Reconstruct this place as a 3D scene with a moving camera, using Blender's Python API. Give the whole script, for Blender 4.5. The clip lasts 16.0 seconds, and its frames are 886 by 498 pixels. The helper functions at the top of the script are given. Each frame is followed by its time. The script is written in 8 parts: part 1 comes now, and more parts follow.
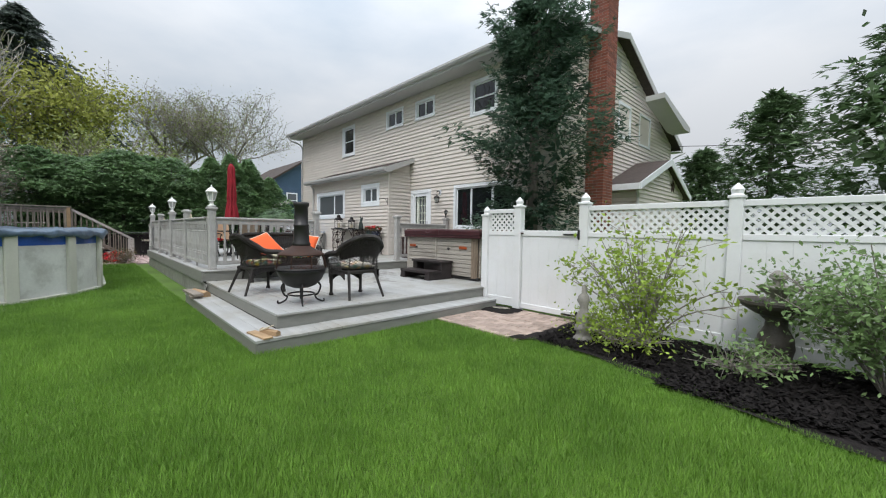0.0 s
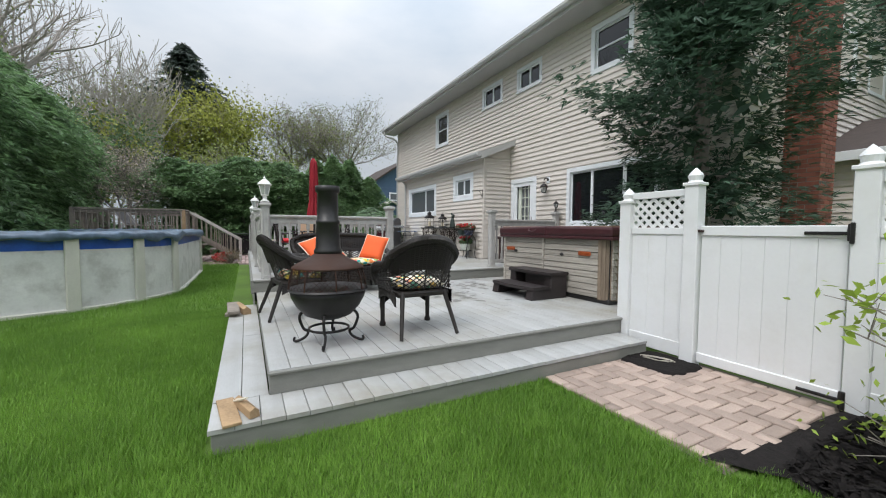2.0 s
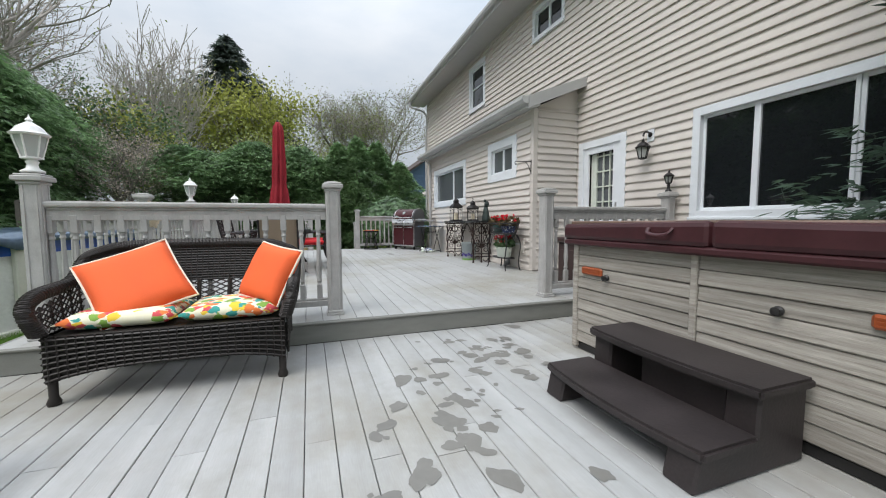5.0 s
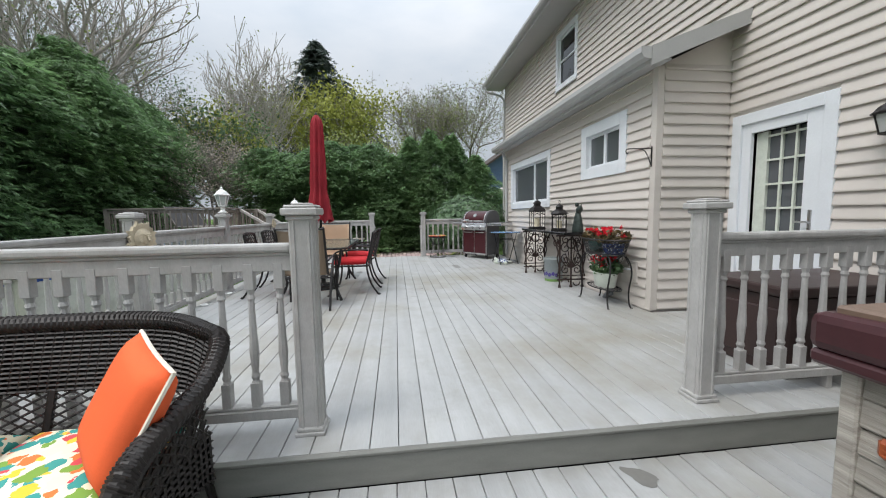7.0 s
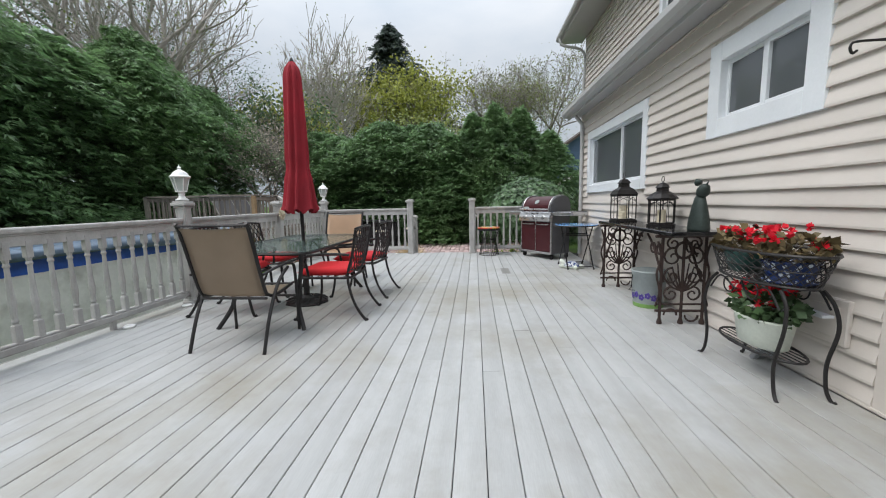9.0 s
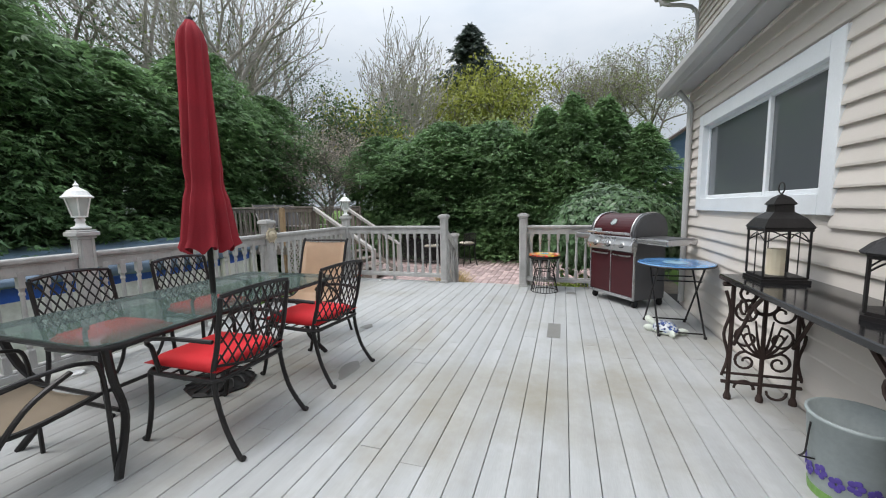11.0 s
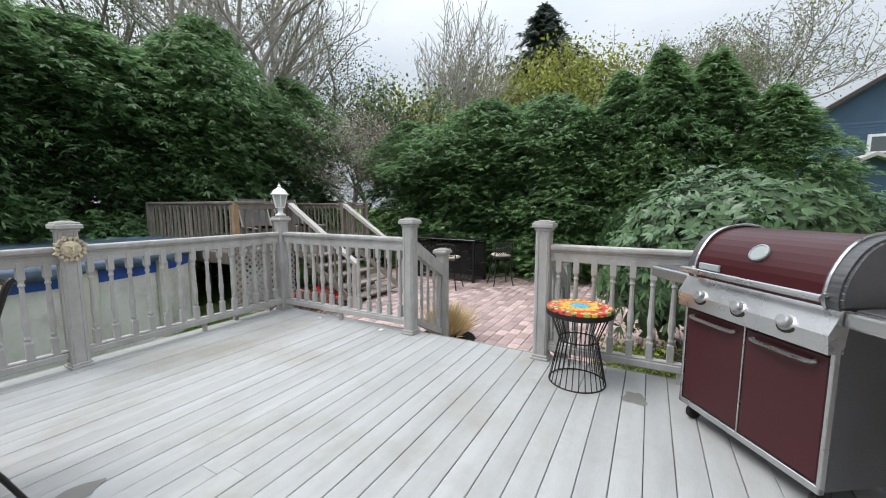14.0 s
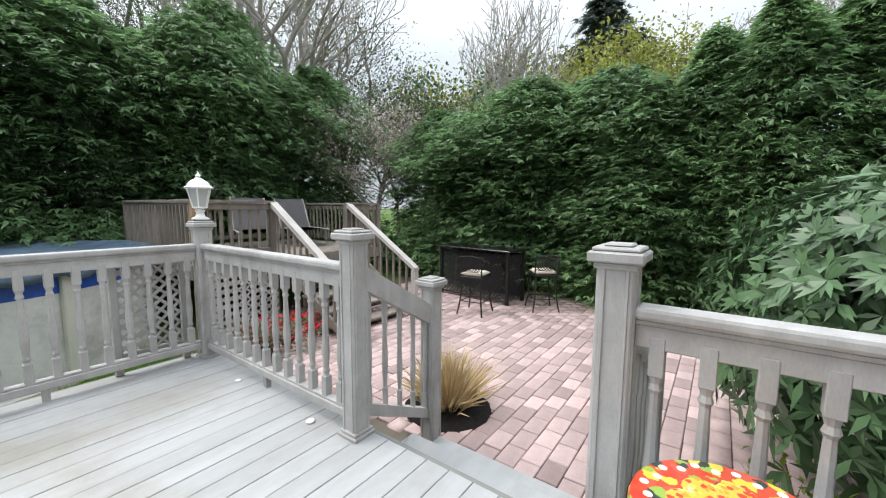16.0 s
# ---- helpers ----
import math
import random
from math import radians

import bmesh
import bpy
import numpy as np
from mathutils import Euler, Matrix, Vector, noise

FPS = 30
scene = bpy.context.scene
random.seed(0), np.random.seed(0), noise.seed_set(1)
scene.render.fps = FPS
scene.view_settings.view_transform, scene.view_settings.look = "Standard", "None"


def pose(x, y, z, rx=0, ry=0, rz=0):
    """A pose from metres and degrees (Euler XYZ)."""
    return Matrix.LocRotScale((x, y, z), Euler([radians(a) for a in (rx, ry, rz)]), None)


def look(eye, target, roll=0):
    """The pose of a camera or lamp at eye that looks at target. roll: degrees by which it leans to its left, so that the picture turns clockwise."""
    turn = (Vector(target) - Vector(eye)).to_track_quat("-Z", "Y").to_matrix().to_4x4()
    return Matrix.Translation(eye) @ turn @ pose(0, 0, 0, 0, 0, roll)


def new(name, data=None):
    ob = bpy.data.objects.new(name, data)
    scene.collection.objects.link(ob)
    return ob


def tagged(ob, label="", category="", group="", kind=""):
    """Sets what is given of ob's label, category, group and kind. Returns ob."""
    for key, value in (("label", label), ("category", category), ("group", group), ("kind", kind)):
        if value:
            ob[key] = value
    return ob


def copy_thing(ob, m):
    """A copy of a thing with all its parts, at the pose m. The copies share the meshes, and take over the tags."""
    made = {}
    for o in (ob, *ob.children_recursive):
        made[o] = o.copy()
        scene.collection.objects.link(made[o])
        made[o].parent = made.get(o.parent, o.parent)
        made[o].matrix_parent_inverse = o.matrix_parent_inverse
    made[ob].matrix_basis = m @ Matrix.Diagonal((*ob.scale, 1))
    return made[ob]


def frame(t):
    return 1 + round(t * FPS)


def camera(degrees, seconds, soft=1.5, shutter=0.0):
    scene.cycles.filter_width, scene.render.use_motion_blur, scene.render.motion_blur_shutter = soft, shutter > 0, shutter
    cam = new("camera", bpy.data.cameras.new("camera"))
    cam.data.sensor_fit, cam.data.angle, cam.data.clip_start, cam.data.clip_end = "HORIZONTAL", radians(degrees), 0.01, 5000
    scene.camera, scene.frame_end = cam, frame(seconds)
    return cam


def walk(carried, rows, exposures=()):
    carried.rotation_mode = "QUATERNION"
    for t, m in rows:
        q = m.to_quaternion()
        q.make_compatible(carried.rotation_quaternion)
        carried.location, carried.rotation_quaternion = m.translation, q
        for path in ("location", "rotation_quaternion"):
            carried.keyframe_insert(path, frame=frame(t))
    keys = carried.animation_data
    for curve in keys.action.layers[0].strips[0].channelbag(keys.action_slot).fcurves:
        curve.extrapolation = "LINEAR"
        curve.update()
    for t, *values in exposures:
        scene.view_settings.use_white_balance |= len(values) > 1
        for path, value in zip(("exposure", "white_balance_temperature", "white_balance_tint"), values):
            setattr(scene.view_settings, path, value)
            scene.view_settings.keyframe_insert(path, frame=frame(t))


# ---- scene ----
cam = camera(99.2, 16.0, soft=1.1)
METRES, EYE, TILT, LEAN, TURN = 16.0, 1.37, 0.0, 0.0, 44.2
PATH = [
    (0, (2.01, 2.374, 1.312), (0.558, 3.745, 1.219), 0.9),
    (0.5, (1.604, 2.729, 1.269), (0.06, 3.997, 1.179), 0.8),
    (1, (1.217, 3.072, 1.268), (-0.402, 4.242, 1.173), 0.9),
    (1.5, (0.829, 3.452, 1.31), (-0.87, 4.503, 1.208), 0.6),
    (2, (0.393, 3.82, 1.309), (-1.377, 4.744, 1.203), 0.3),
    (2.5, (-0.024, 4.229, 1.286), (-1.838, 5.065, 1.175), 0.1),
    (3, (-0.453, 4.6, 1.282), (-2.288, 5.386, 1.16), -0.1),
    (3.2, (-0.631, 4.72, 1.296), (-2.471, 5.492, 1.17), -0.3),
    (5.3, (-2.892, 6.066, 1.404), (-4.786, 6.689, 1.256), -0.3),
    (5.5, (-3.042, 6.133, 1.463), (-4.949, 6.717, 1.318), -0.4),
    (6, (-3.414, 6.283, 1.502), (-5.349, 6.764, 1.35), -0.5),
    (6.5, (-3.816, 6.423, 1.633), (-5.775, 6.789, 1.474), -0.7),
    (7, (-4.179, 6.606, 1.654), (-6.155, 6.851, 1.469), -0.9),
    (7.5, (-4.624, 6.835, 1.637), (-6.61, 6.94, 1.431), -1.0),
    (8, (-5.112, 6.993, 1.624), (-7.099, 7.006, 1.393), -1.2),
    (8.5, (-5.612, 7.193, 1.621), (-7.596, 7.136, 1.375), -1.3),
    (9, (-6.118, 7.4, 1.64), (-8.095, 7.23, 1.393), -1.2),
    (9.5, (-6.655, 7.558, 1.781), (-8.617, 7.261, 1.538), -1.3),
    (10, (-7.082, 7.676, 1.858), (-9.028, 7.279, 1.621), -1.5),
    (10.2, (-7.265, 7.743, 1.874), (-9.202, 7.302, 1.642), -1.5),
    (12.3, (-9.558, 8.112, 1.782), (-11.382, 7.324, 1.558), -0.2),
    (12.5, (-9.752, 8.12, 1.797), (-11.57, 7.317, 1.573), -0.1),
    (13, (-10.227, 8.153, 1.798), (-12.03, 7.317, 1.576), -0.1),
    (13.5, (-10.697, 8.16, 1.811), (-12.467, 7.256, 1.587), -0.2),
    (14, (-11.184, 8.114, 1.831), (-12.927, 7.159, 1.609), 0.0),
    (14.5, (-11.676, 8.079, 1.839), (-13.394, 7.079, 1.618), -0.0),
    (15, (-12.13, 8.0, 1.841), (-13.809, 6.935, 1.628), 0.3),
    (15.5, (-12.552, 7.838, 1.847), (-14.198, 6.722, 1.633), 0.5),
    (16, (-13.0, 7.604, 1.833), (-14.605, 6.43, 1.617), 0.4),
]
walk(cam, [(t, look(eye, target, roll)) for t, eye, target, roll in PATH],
     exposures=((0.0, 0.15), (9.0, 0.18), (12.5, 0.28), (14.5, 0.40), (16.0, 0.56)))

# ---- world ----
world = bpy.data.worlds.new("overcast_sky")
scene.world = world
world.use_nodes = True
wn, wl = world.node_tree.nodes, world.node_tree.links
wn.clear()
SUN_EL, SUN_AZ = 57.0, 152.0
sky = wn.new("ShaderNodeTexSky")
sky.sky_type = "NISHITA"
sky.sun_disc = False
sky.sun_elevation, sky.sun_rotation = radians(SUN_EL), radians(SUN_AZ)
sky.dust_density, sky.air_density = 4.0, 1.0
wco = wn.new("ShaderNodeTexCoord")
wmap = wn.new("ShaderNodeMapping")
wmap.inputs["Scale"].default_value = (1.0, 1.0, 2.6)
cloud = wn.new("ShaderNodeTexNoise")
cloud.inputs["Scale"].default_value = 1.7
cloud.inputs["Detail"].default_value = 6.0
cloud.inputs["Roughness"].default_value = 0.52
cramp = wn.new("ShaderNodeValToRGB")
cramp.color_ramp.elements[0].position, cramp.color_ramp.elements[1].position = 0.33, 0.66
cramp.color_ramp.elements[0].color = (5.3, 6.05, 6.9, 1)
cramp.color_ramp.elements[1].color = (7.9, 8.15, 8.5, 1)
wmix = wn.new("ShaderNodeMixRGB")
wmix.inputs["Fac"].default_value = 0.88
wsep = wn.new("ShaderNodeSeparateXYZ")      # an overcast sky is brightest overhead
wup = wn.new("ShaderNodeMath")
wup.operation, wup.use_clamp = "MAXIMUM", False
wup.inputs[1].default_value = 0.0
wsq = wn.new("ShaderNodeMath")
wsq.operation = "MULTIPLY"
wgain = wn.new("ShaderNodeMath")
wgain.operation = "MULTIPLY_ADD"
wgain.inputs[1].default_value, wgain.inputs[2].default_value = 2.5, 0.72
wscale = wn.new("ShaderNodeVectorMath")
wscale.operation = "SCALE"
wbg = wn.new("ShaderNodeBackground")
wbg.inputs["Strength"].default_value = 0.1
wout = wn.new("ShaderNodeOutputWorld")
wl.new(wco.outputs["Generated"], wmap.inputs["Vector"])
wl.new(wmap.outputs["Vector"], cloud.inputs["Vector"])
wl.new(cloud.outputs["Fac"], cramp.inputs["Fac"])
wl.new(sky.outputs["Color"], wmix.inputs["Color1"])
wl.new(cramp.outputs["Color"], wmix.inputs["Color2"])
wl.new(wco.outputs["Generated"], wsep.inputs["Vector"])
wl.new(wsep.outputs["Z"], wup.inputs[0])
wl.new(wup.outputs[0], wsq.inputs[0])
wl.new(wup.outputs[0], wsq.inputs[1])
wl.new(wsq.outputs[0], wgain.inputs[0])
wl.new(wmix.outputs["Color"], wscale.inputs[0])
wl.new(wgain.outputs[0], wscale.inputs["Scale"])
wl.new(wscale.outputs["Vector"], wbg.inputs["Color"])
wl.new(wbg.outputs["Background"], wout.inputs["Surface"])
sun = new("sun", bpy.data.lights.new("sun", "SUN"))
sun.data.energy, sun.data.angle, sun.data.color = 1.4, radians(25), (1.0, 0.985, 0.965)
sun.rotation_euler = (radians(90 - SUN_EL), 0, radians(180 - SUN_AZ))


# ---- materials ----
def mat(name, rgb, rough=0.6, var=0.12, scale=6.0, fine=60.0, bump=0.15, metal=0.0, rnd=0.0, stretch=(1, 1, 1), spec=0.4, isl=0.0, coat=0.0, rgb2=None, trans=0.0):
    """A surface with variation at two scales, relief, and a shade that differs from piece to piece."""
    m = bpy.data.materials.new(name)
    m.use_nodes = True
    n, l = m.node_tree.nodes, m.node_tree.links
    b = n["Principled BSDF"]
    b.inputs["Metallic"].default_value = metal
    b.inputs["Specular IOR Level"].default_value = spec
    b.inputs["Coat Weight"].default_value = coat
    co = n.new("ShaderNodeTexCoord")
    mp = n.new("ShaderNodeMapping")
    mp.inputs["Scale"].default_value = stretch
    l.new(co.outputs["Object"], mp.inputs["Vector"])
    big = n.new("ShaderNodeTexNoise")
    big.inputs["Scale"].default_value, big.inputs["Detail"].default_value = scale, 5.0
    sm = n.new("ShaderNodeTexNoise")
    sm.inputs["Scale"].default_value, sm.inputs["Detail"].default_value = fine, 3.0
    l.new(mp.outputs["Vector"], big.inputs["Vector"])
    l.new(mp.outputs["Vector"], sm.inputs["Vector"])
    add = n.new("ShaderNodeMath")
    add.operation = "ADD"
    half = n.new("ShaderNodeMath")
    half.operation = "MULTIPLY"
    half.inputs[1].default_value = 0.5
    l.new(sm.outputs["Fac"], half.inputs[0])
    l.new(big.outputs["Fac"], add.inputs[0])
    l.new(half.outputs[0], add.inputs[1])
    rng = n.new("ShaderNodeMapRange")
    rng.inputs["From Min"].default_value, rng.inputs["From Max"].default_value = 0.45, 1.05
    l.new(add.outputs[0], rng.inputs["Value"])
    mix = n.new("ShaderNodeMixRGB")
    hi = tuple(min(1, c * (1 + var)) for c in rgb) if rgb2 is None else rgb2
    lo = tuple(c * (1 - var) for c in rgb)
    mix.inputs["Color1"].default_value, mix.inputs["Color2"].default_value = (*lo, 1), (*hi, 1)
    l.new(rng.outputs["Result"], mix.inputs["Fac"])
    col = mix.outputs["Color"]
    if rnd or isl:
        hsv = n.new("ShaderNodeHueSaturation")
        if isl:
            info = n.new("ShaderNodeNewGeometry")
            src, amount = info.outputs["Random Per Island"], isl
        else:
            info = n.new("ShaderNodeObjectInfo")
            src, amount = info.outputs["Random"], rnd
        mr = n.new("ShaderNodeMapRange")
        mr.inputs["To Min"].default_value, mr.inputs["To Max"].default_value = 1 - amount, 1 + amount
        l.new(src, mr.inputs["Value"])
        l.new(mr.outputs["Result"], hsv.inputs["Value"])
        l.new(col, hsv.inputs["Color"])
        col = hsv.outputs["Color"]
    l.new(col, b.inputs["Base Color"])
    rr = n.new("ShaderNodeMapRange")
    rr.inputs["To Min"].default_value, rr.inputs["To Max"].default_value = max(0.02, rough - 0.08), min(1, rough + 0.08)
    l.new(big.outputs["Fac"], rr.inputs["Value"])
    l.new(rr.outputs["Result"], b.inputs["Roughness"])
    if bump:
        bp = n.new("ShaderNodeBump")
        bp.inputs["Strength"].default_value, bp.inputs["Distance"].default_value = bump, 0.01
        l.new(add.outputs[0], bp.inputs["Height"])
        l.new(bp.outputs["Normal"], b.inputs["Normal"])
    if trans:
        tr = n.new("ShaderNodeBsdfTranslucent")
        l.new(col, tr.inputs["Color"])
        ms = n.new("ShaderNodeMixShader")
        ms.inputs["Fac"].default_value = trans
        l.new(b.outputs["BSDF"], ms.inputs[1])
        l.new(tr.outputs["BSDF"], ms.inputs[2])
        l.new(ms.outputs["Shader"], n["Material Output"].inputs["Surface"])
    return m


def glass_mat(name, tint, rough=0.02, alpha_mix=0.0):
    m = bpy.data.materials.new(name)
    m.use_nodes = True
    n, l = m.node_tree.nodes, m.node_tree.links
    b = n["Principled BSDF"]
    b.inputs["Base Color"].default_value = (*tint, 1)
    b.inputs["Roughness"].default_value = rough
    b.inputs["Specular IOR Level"].default_value = 0.6
    if alpha_mix:
        tr = n.new("ShaderNodeBsdfTransparent")
        tr.inputs["Color"].default_value = (0.85, 0.9, 0.88, 1)
        ms = n.new("ShaderNodeMixShader")
        ms.inputs["Fac"].default_value = alpha_mix
        l.new(b.outputs["BSDF"], ms.inputs[1])
        l.new(tr.outputs["BSDF"], ms.inputs[2])
        l.new(ms.outputs["Shader"], n["Material Output"].inputs["Surface"])
    return m


def speckle(name, base, cols, scale, rough=0.6, thr=0.45):
    """Patches of several colours on a base, for printed cloth and painted tops."""
    m = mat(name, base, rough, 0.05)
    n, l = m.node_tree.nodes, m.node_tree.links
    b = n["Principled BSDF"]
    co = n.new("ShaderNodeTexCoord")
    wob = n.new("ShaderNodeTexNoise")
    wob.inputs["Scale"].default_value = scale * 1.6
    l.new(co.outputs["Object"], wob.inputs["Vector"])
    warp = n.new("ShaderNodeMixRGB")
    warp.blend_type = "ADD"
    warp.inputs["Fac"].default_value = 0.8 / scale
    l.new(co.outputs["Object"], warp.inputs["Color1"])
    l.new(wob.outputs["Color"], warp.inputs["Color2"])
    v = n.new("ShaderNodeTexVoronoi")
    v.inputs["Scale"].default_value = scale
    l.new(warp.outputs["Color"], v.inputs["Vector"])
    sep = n.new("ShaderNodeSeparateColor")
    l.new(v.outputs["Color"], sep.inputs["Color"])
    ramp = n.new("ShaderNodeValToRGB")
    ramp.color_ramp.interpolation = "CONSTANT"
    ramp.color_ramp.elements[0].color = (*cols[0], 1)
    ramp.color_ramp.elements[1].position = 1 / len(cols)
    ramp.color_ramp.elements[1].color = (*cols[1], 1)
    for i, c in enumerate(cols[2:], 2):
        ramp.color_ramp.elements.new(i / len(cols)).color = (*c, 1)
    l.new(sep.outputs["Red"], ramp.inputs["Fac"])
    lt = n.new("ShaderNodeMath")
    lt.operation = "LESS_THAN"
    lt.inputs[1].default_value = thr
    l.new(v.outputs["Distance"], lt.inputs[0])
    mx = n.new("ShaderNodeMixRGB")
    mx.inputs["Color1"].default_value = (*base, 1)
    l.new(lt.outputs[0], mx.inputs["Fac"])
    l.new(ramp.outputs["Color"], mx.inputs["Color2"])
    l.new(mx.outputs["Color"], b.inputs["Base Color"])
    return m


SIDING = mat("vinyl_siding", (0.64, 0.592, 0.545), 0.5, 0.05, 1.5, 90, 0.08, rnd=0.035, stretch=(0.4, 0.4, 3))
TRIMW = mat("white_trim", (0.76, 0.79, 0.82), 0.45, 0.05, 4, 60, 0.05)
SOFFIT = mat("soffit_metal", (0.46, 0.46, 0.455), 0.5, 0.05, 3, 40, 0.05)
ROOFM = mat("asphalt_shingle", (0.07, 0.055, 0.05), 0.9, 0.3, 8, 120, 0.5)
DECKM = mat("painted_deck_board", (0.39, 0.395, 0.39), 0.5, 0.13, 1.6, 30, 0.12, rnd=0.06, stretch=(0.5, 6, 6), spec=0.35)


def stained(m, stain, scale, amount):
    """Adds broad irregular dirt stains that run on over neighbouring pieces."""
    n, l = m.node_tree.nodes, m.node_tree.links
    b = n["Principled BSDF"]
    src = b.inputs["Base Color"].links[0].from_socket
    geo = n.new("ShaderNodeNewGeometry")
    tex = n.new("ShaderNodeTexNoise")
    tex.inputs["Scale"].default_value, tex.inputs["Detail"].default_value, tex.inputs["Roughness"].default_value = scale, 8.0, 0.65
    l.new(geo.outputs["Position"], tex.inputs["Vector"])
    mr = n.new("ShaderNodeMapRange")
    mr.inputs["From Min"].default_value, mr.inputs["From Max"].default_value, mr.inputs["To Max"].default_value = 0.48, 0.72, amount
    l.new(tex.outputs["Fac"], mr.inputs["Value"])
    mx = n.new("ShaderNodeMixRGB")
    mx.inputs["Color2"].default_value = (*stain, 1)
    l.new(mr.outputs["Result"], mx.inputs["Fac"])
    l.new(src, mx.inputs["Color1"])
    l.new(mx.outputs["Color"], b.inputs["Base Color"])
    return m


stained(DECKM, (0.25, 0.225, 0.165), 0.8, 0.8)
stained(DECKM, (0.30, 0.29, 0.27), 5.0, 0.45)
stained(SIDING, (0.50, 0.46, 0.40), 0.7, 0.35)
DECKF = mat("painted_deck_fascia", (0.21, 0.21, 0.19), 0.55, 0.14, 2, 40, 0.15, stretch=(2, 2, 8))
RAILM = mat("weathered_rail_paint", (0.42, 0.412, 0.398), 0.6, 0.16, 5, 60, 0.2, rnd=0.05, stretch=(3, 3, 1))
VINYL = mat("white_vinyl", (0.74, 0.75, 0.76), 0.35, 0.035, 2, 40, 0.03)
POOLW = mat("pool_wall", (0.66, 0.66, 0.635), 0.55, 0.12, 3, 25, 0.08)
stained(POOLW, (0.33, 0.32, 0.29), 2.2, 0.8)
stained(VINYL, (0.60, 0.59, 0.55), 1.6, 0.4)
stained(RAILM, (0.24, 0.22, 0.20), 2.5, 0.6)
POOLP = mat("pool_upright", (0.57, 0.56, 0.49), 0.5, 0.08, 3, 30, 0.05)
POOLB = mat("pool_liner_blue", (0.02, 0.09, 0.42), 0.35, 0.25, 6, 30, 0.1)
COVER = mat("pool_cover_tarp", (0.09, 0.13, 0.18), 0.38, 0.4, 3, 12, 0.6)
OLDWOOD = mat("weathered_wood", (0.22, 0.19, 0.16), 0.8, 0.3, 4, 50, 0.35, rnd=0.2, stretch=(3, 3, 1))
PALEWOOD = mat("pale_rail_wood", (0.45, 0.42, 0.39), 0.7, 0.2, 4, 50, 0.25)
TUBW = mat("tub_weathered_wood", (0.27, 0.24, 0.205), 0.75, 0.28, 4, 30, 0.5, rnd=0.14, stretch=(0.5, 9, 14), rgb2=(0.46, 0.43, 0.38))
TUBK = mat("tub_corner_wood", (0.17, 0.125, 0.09), 0.7, 0.28, 4, 30, 0.4, rnd=0.14, stretch=(14, 14, 0.6), rgb2=(0.30, 0.235, 0.175))
STEPP = mat("spa_step_plastic", (0.030, 0.024, 0.024), 0.5, 0.4, 5, 70, 0.15)
ROOT = mat("pale_root", (0.42, 0.39, 0.33), 0.8, 0.3, 8, 60, 0.1)
TUBC = mat("tub_cover_vinyl", (0.052, 0.016, 0.019), 0.42, 0.25, 3, 30, 0.15)
BOXM = mat("brown_resin", (0.042, 0.023, 0.021), 0.45, 0.2, 4, 60, 0.08)
TUBTOP = mat("tub_cover_top", (0.17, 0.115, 0.085), 0.5, 0.3, 3, 30, 0.15)
BLACKP = mat("black_plastic", (0.022, 0.021, 0.021), 0.4, 0.3, 6, 60, 0.1)
WICKER = mat("dark_wicker", (0.022, 0.018, 0.016), 0.5, 0.35, 12, 90, 0.2)
IRON = mat("black_iron", (0.022, 0.020, 0.020), 0.45, 0.3, 12, 90, 0.2, metal=0.3)
RUSTIRON = mat("rusted_cast_iron", (0.045, 0.028, 0.024), 0.7, 0.4, 10, 80, 0.4, metal=0.2)
RUST = mat("rusty_steel", (0.12, 0.048, 0.024), 0.65, 0.55, 7, 60, 0.25, metal=0.35, rgb2=(0.05, 0.03, 0.025))
ORANGE = mat("orange_cushion", (0.83, 0.13, 0.035), 0.8, 0.07, 5, 150, 0.1)
PIPING = mat("cream_piping", (0.78, 0.72, 0.60), 0.8, 0.06)
FLORAL = speckle("floral_cushion", (0.80, 0.76, 0.58), [(0.80, 0.20, 0.05), (0.05, 0.32, 0.28), (0.80, 0.55, 0.05), (0.62, 0.08, 0.09), (0.20, 0.36, 0.06), (0.80, 0.75, 0.55)], 19, 0.85, 0.62)
STRIPE = speckle("striped_cushion", (0.75, 0.70, 0.60), [(0.75, 0.25, 0.18), (0.75, 0.7, 0.6), (0.12, 0.35, 0.25), (0.78, 0.5, 0.12)], 14, 0.85, 0.55)
REDC = mat("red_cushion", (0.62, 0.018, 0.025), 0.75, 0.1, 5, 120, 0.08)
REDU = mat("red_umbrella_cloth", (0.27, 0.012, 0.022), 0.8, 0.18, 4, 120, 0.1)
SLING = mat("tan_sling", (0.36, 0.29, 0.22), 0.75, 0.08, 5, 200, 0.12)
SLINGP = mat("peach_sling", (0.60, 0.43, 0.30), 0.75, 0.08, 5, 200, 0.12)
TGLASS = glass_mat("table_glass", (0.12, 0.16, 0.15), 0.04, 0.55)
WGLASS = glass_mat("window_glass", (0.012, 0.014, 0.016), 0.02)
WPANE = glass_mat("pale_window_glass", (0.10, 0.11, 0.12), 0.04)
CURTAIN = mat("drawn_curtain", (0.36, 0.38, 0.38), 0.8, 0.3, 3, 30, 0.1, stretch=(9, 9, 0.3))
MAROON = mat("maroon_enamel", (0.056, 0.012, 0.015), 0.34, 0.12, 3, 60, 0.02, spec=0.3, coat=0.05)
STEEL = mat("stainless_steel", (0.50, 0.50, 0.50), 0.28, 0.12, 3, 90, 0.03, metal=0.9)
GREYST = mat("grey_enamel", (0.11, 0.11, 0.115), 0.4, 0.15, 4, 60, 0.04, metal=0.3)
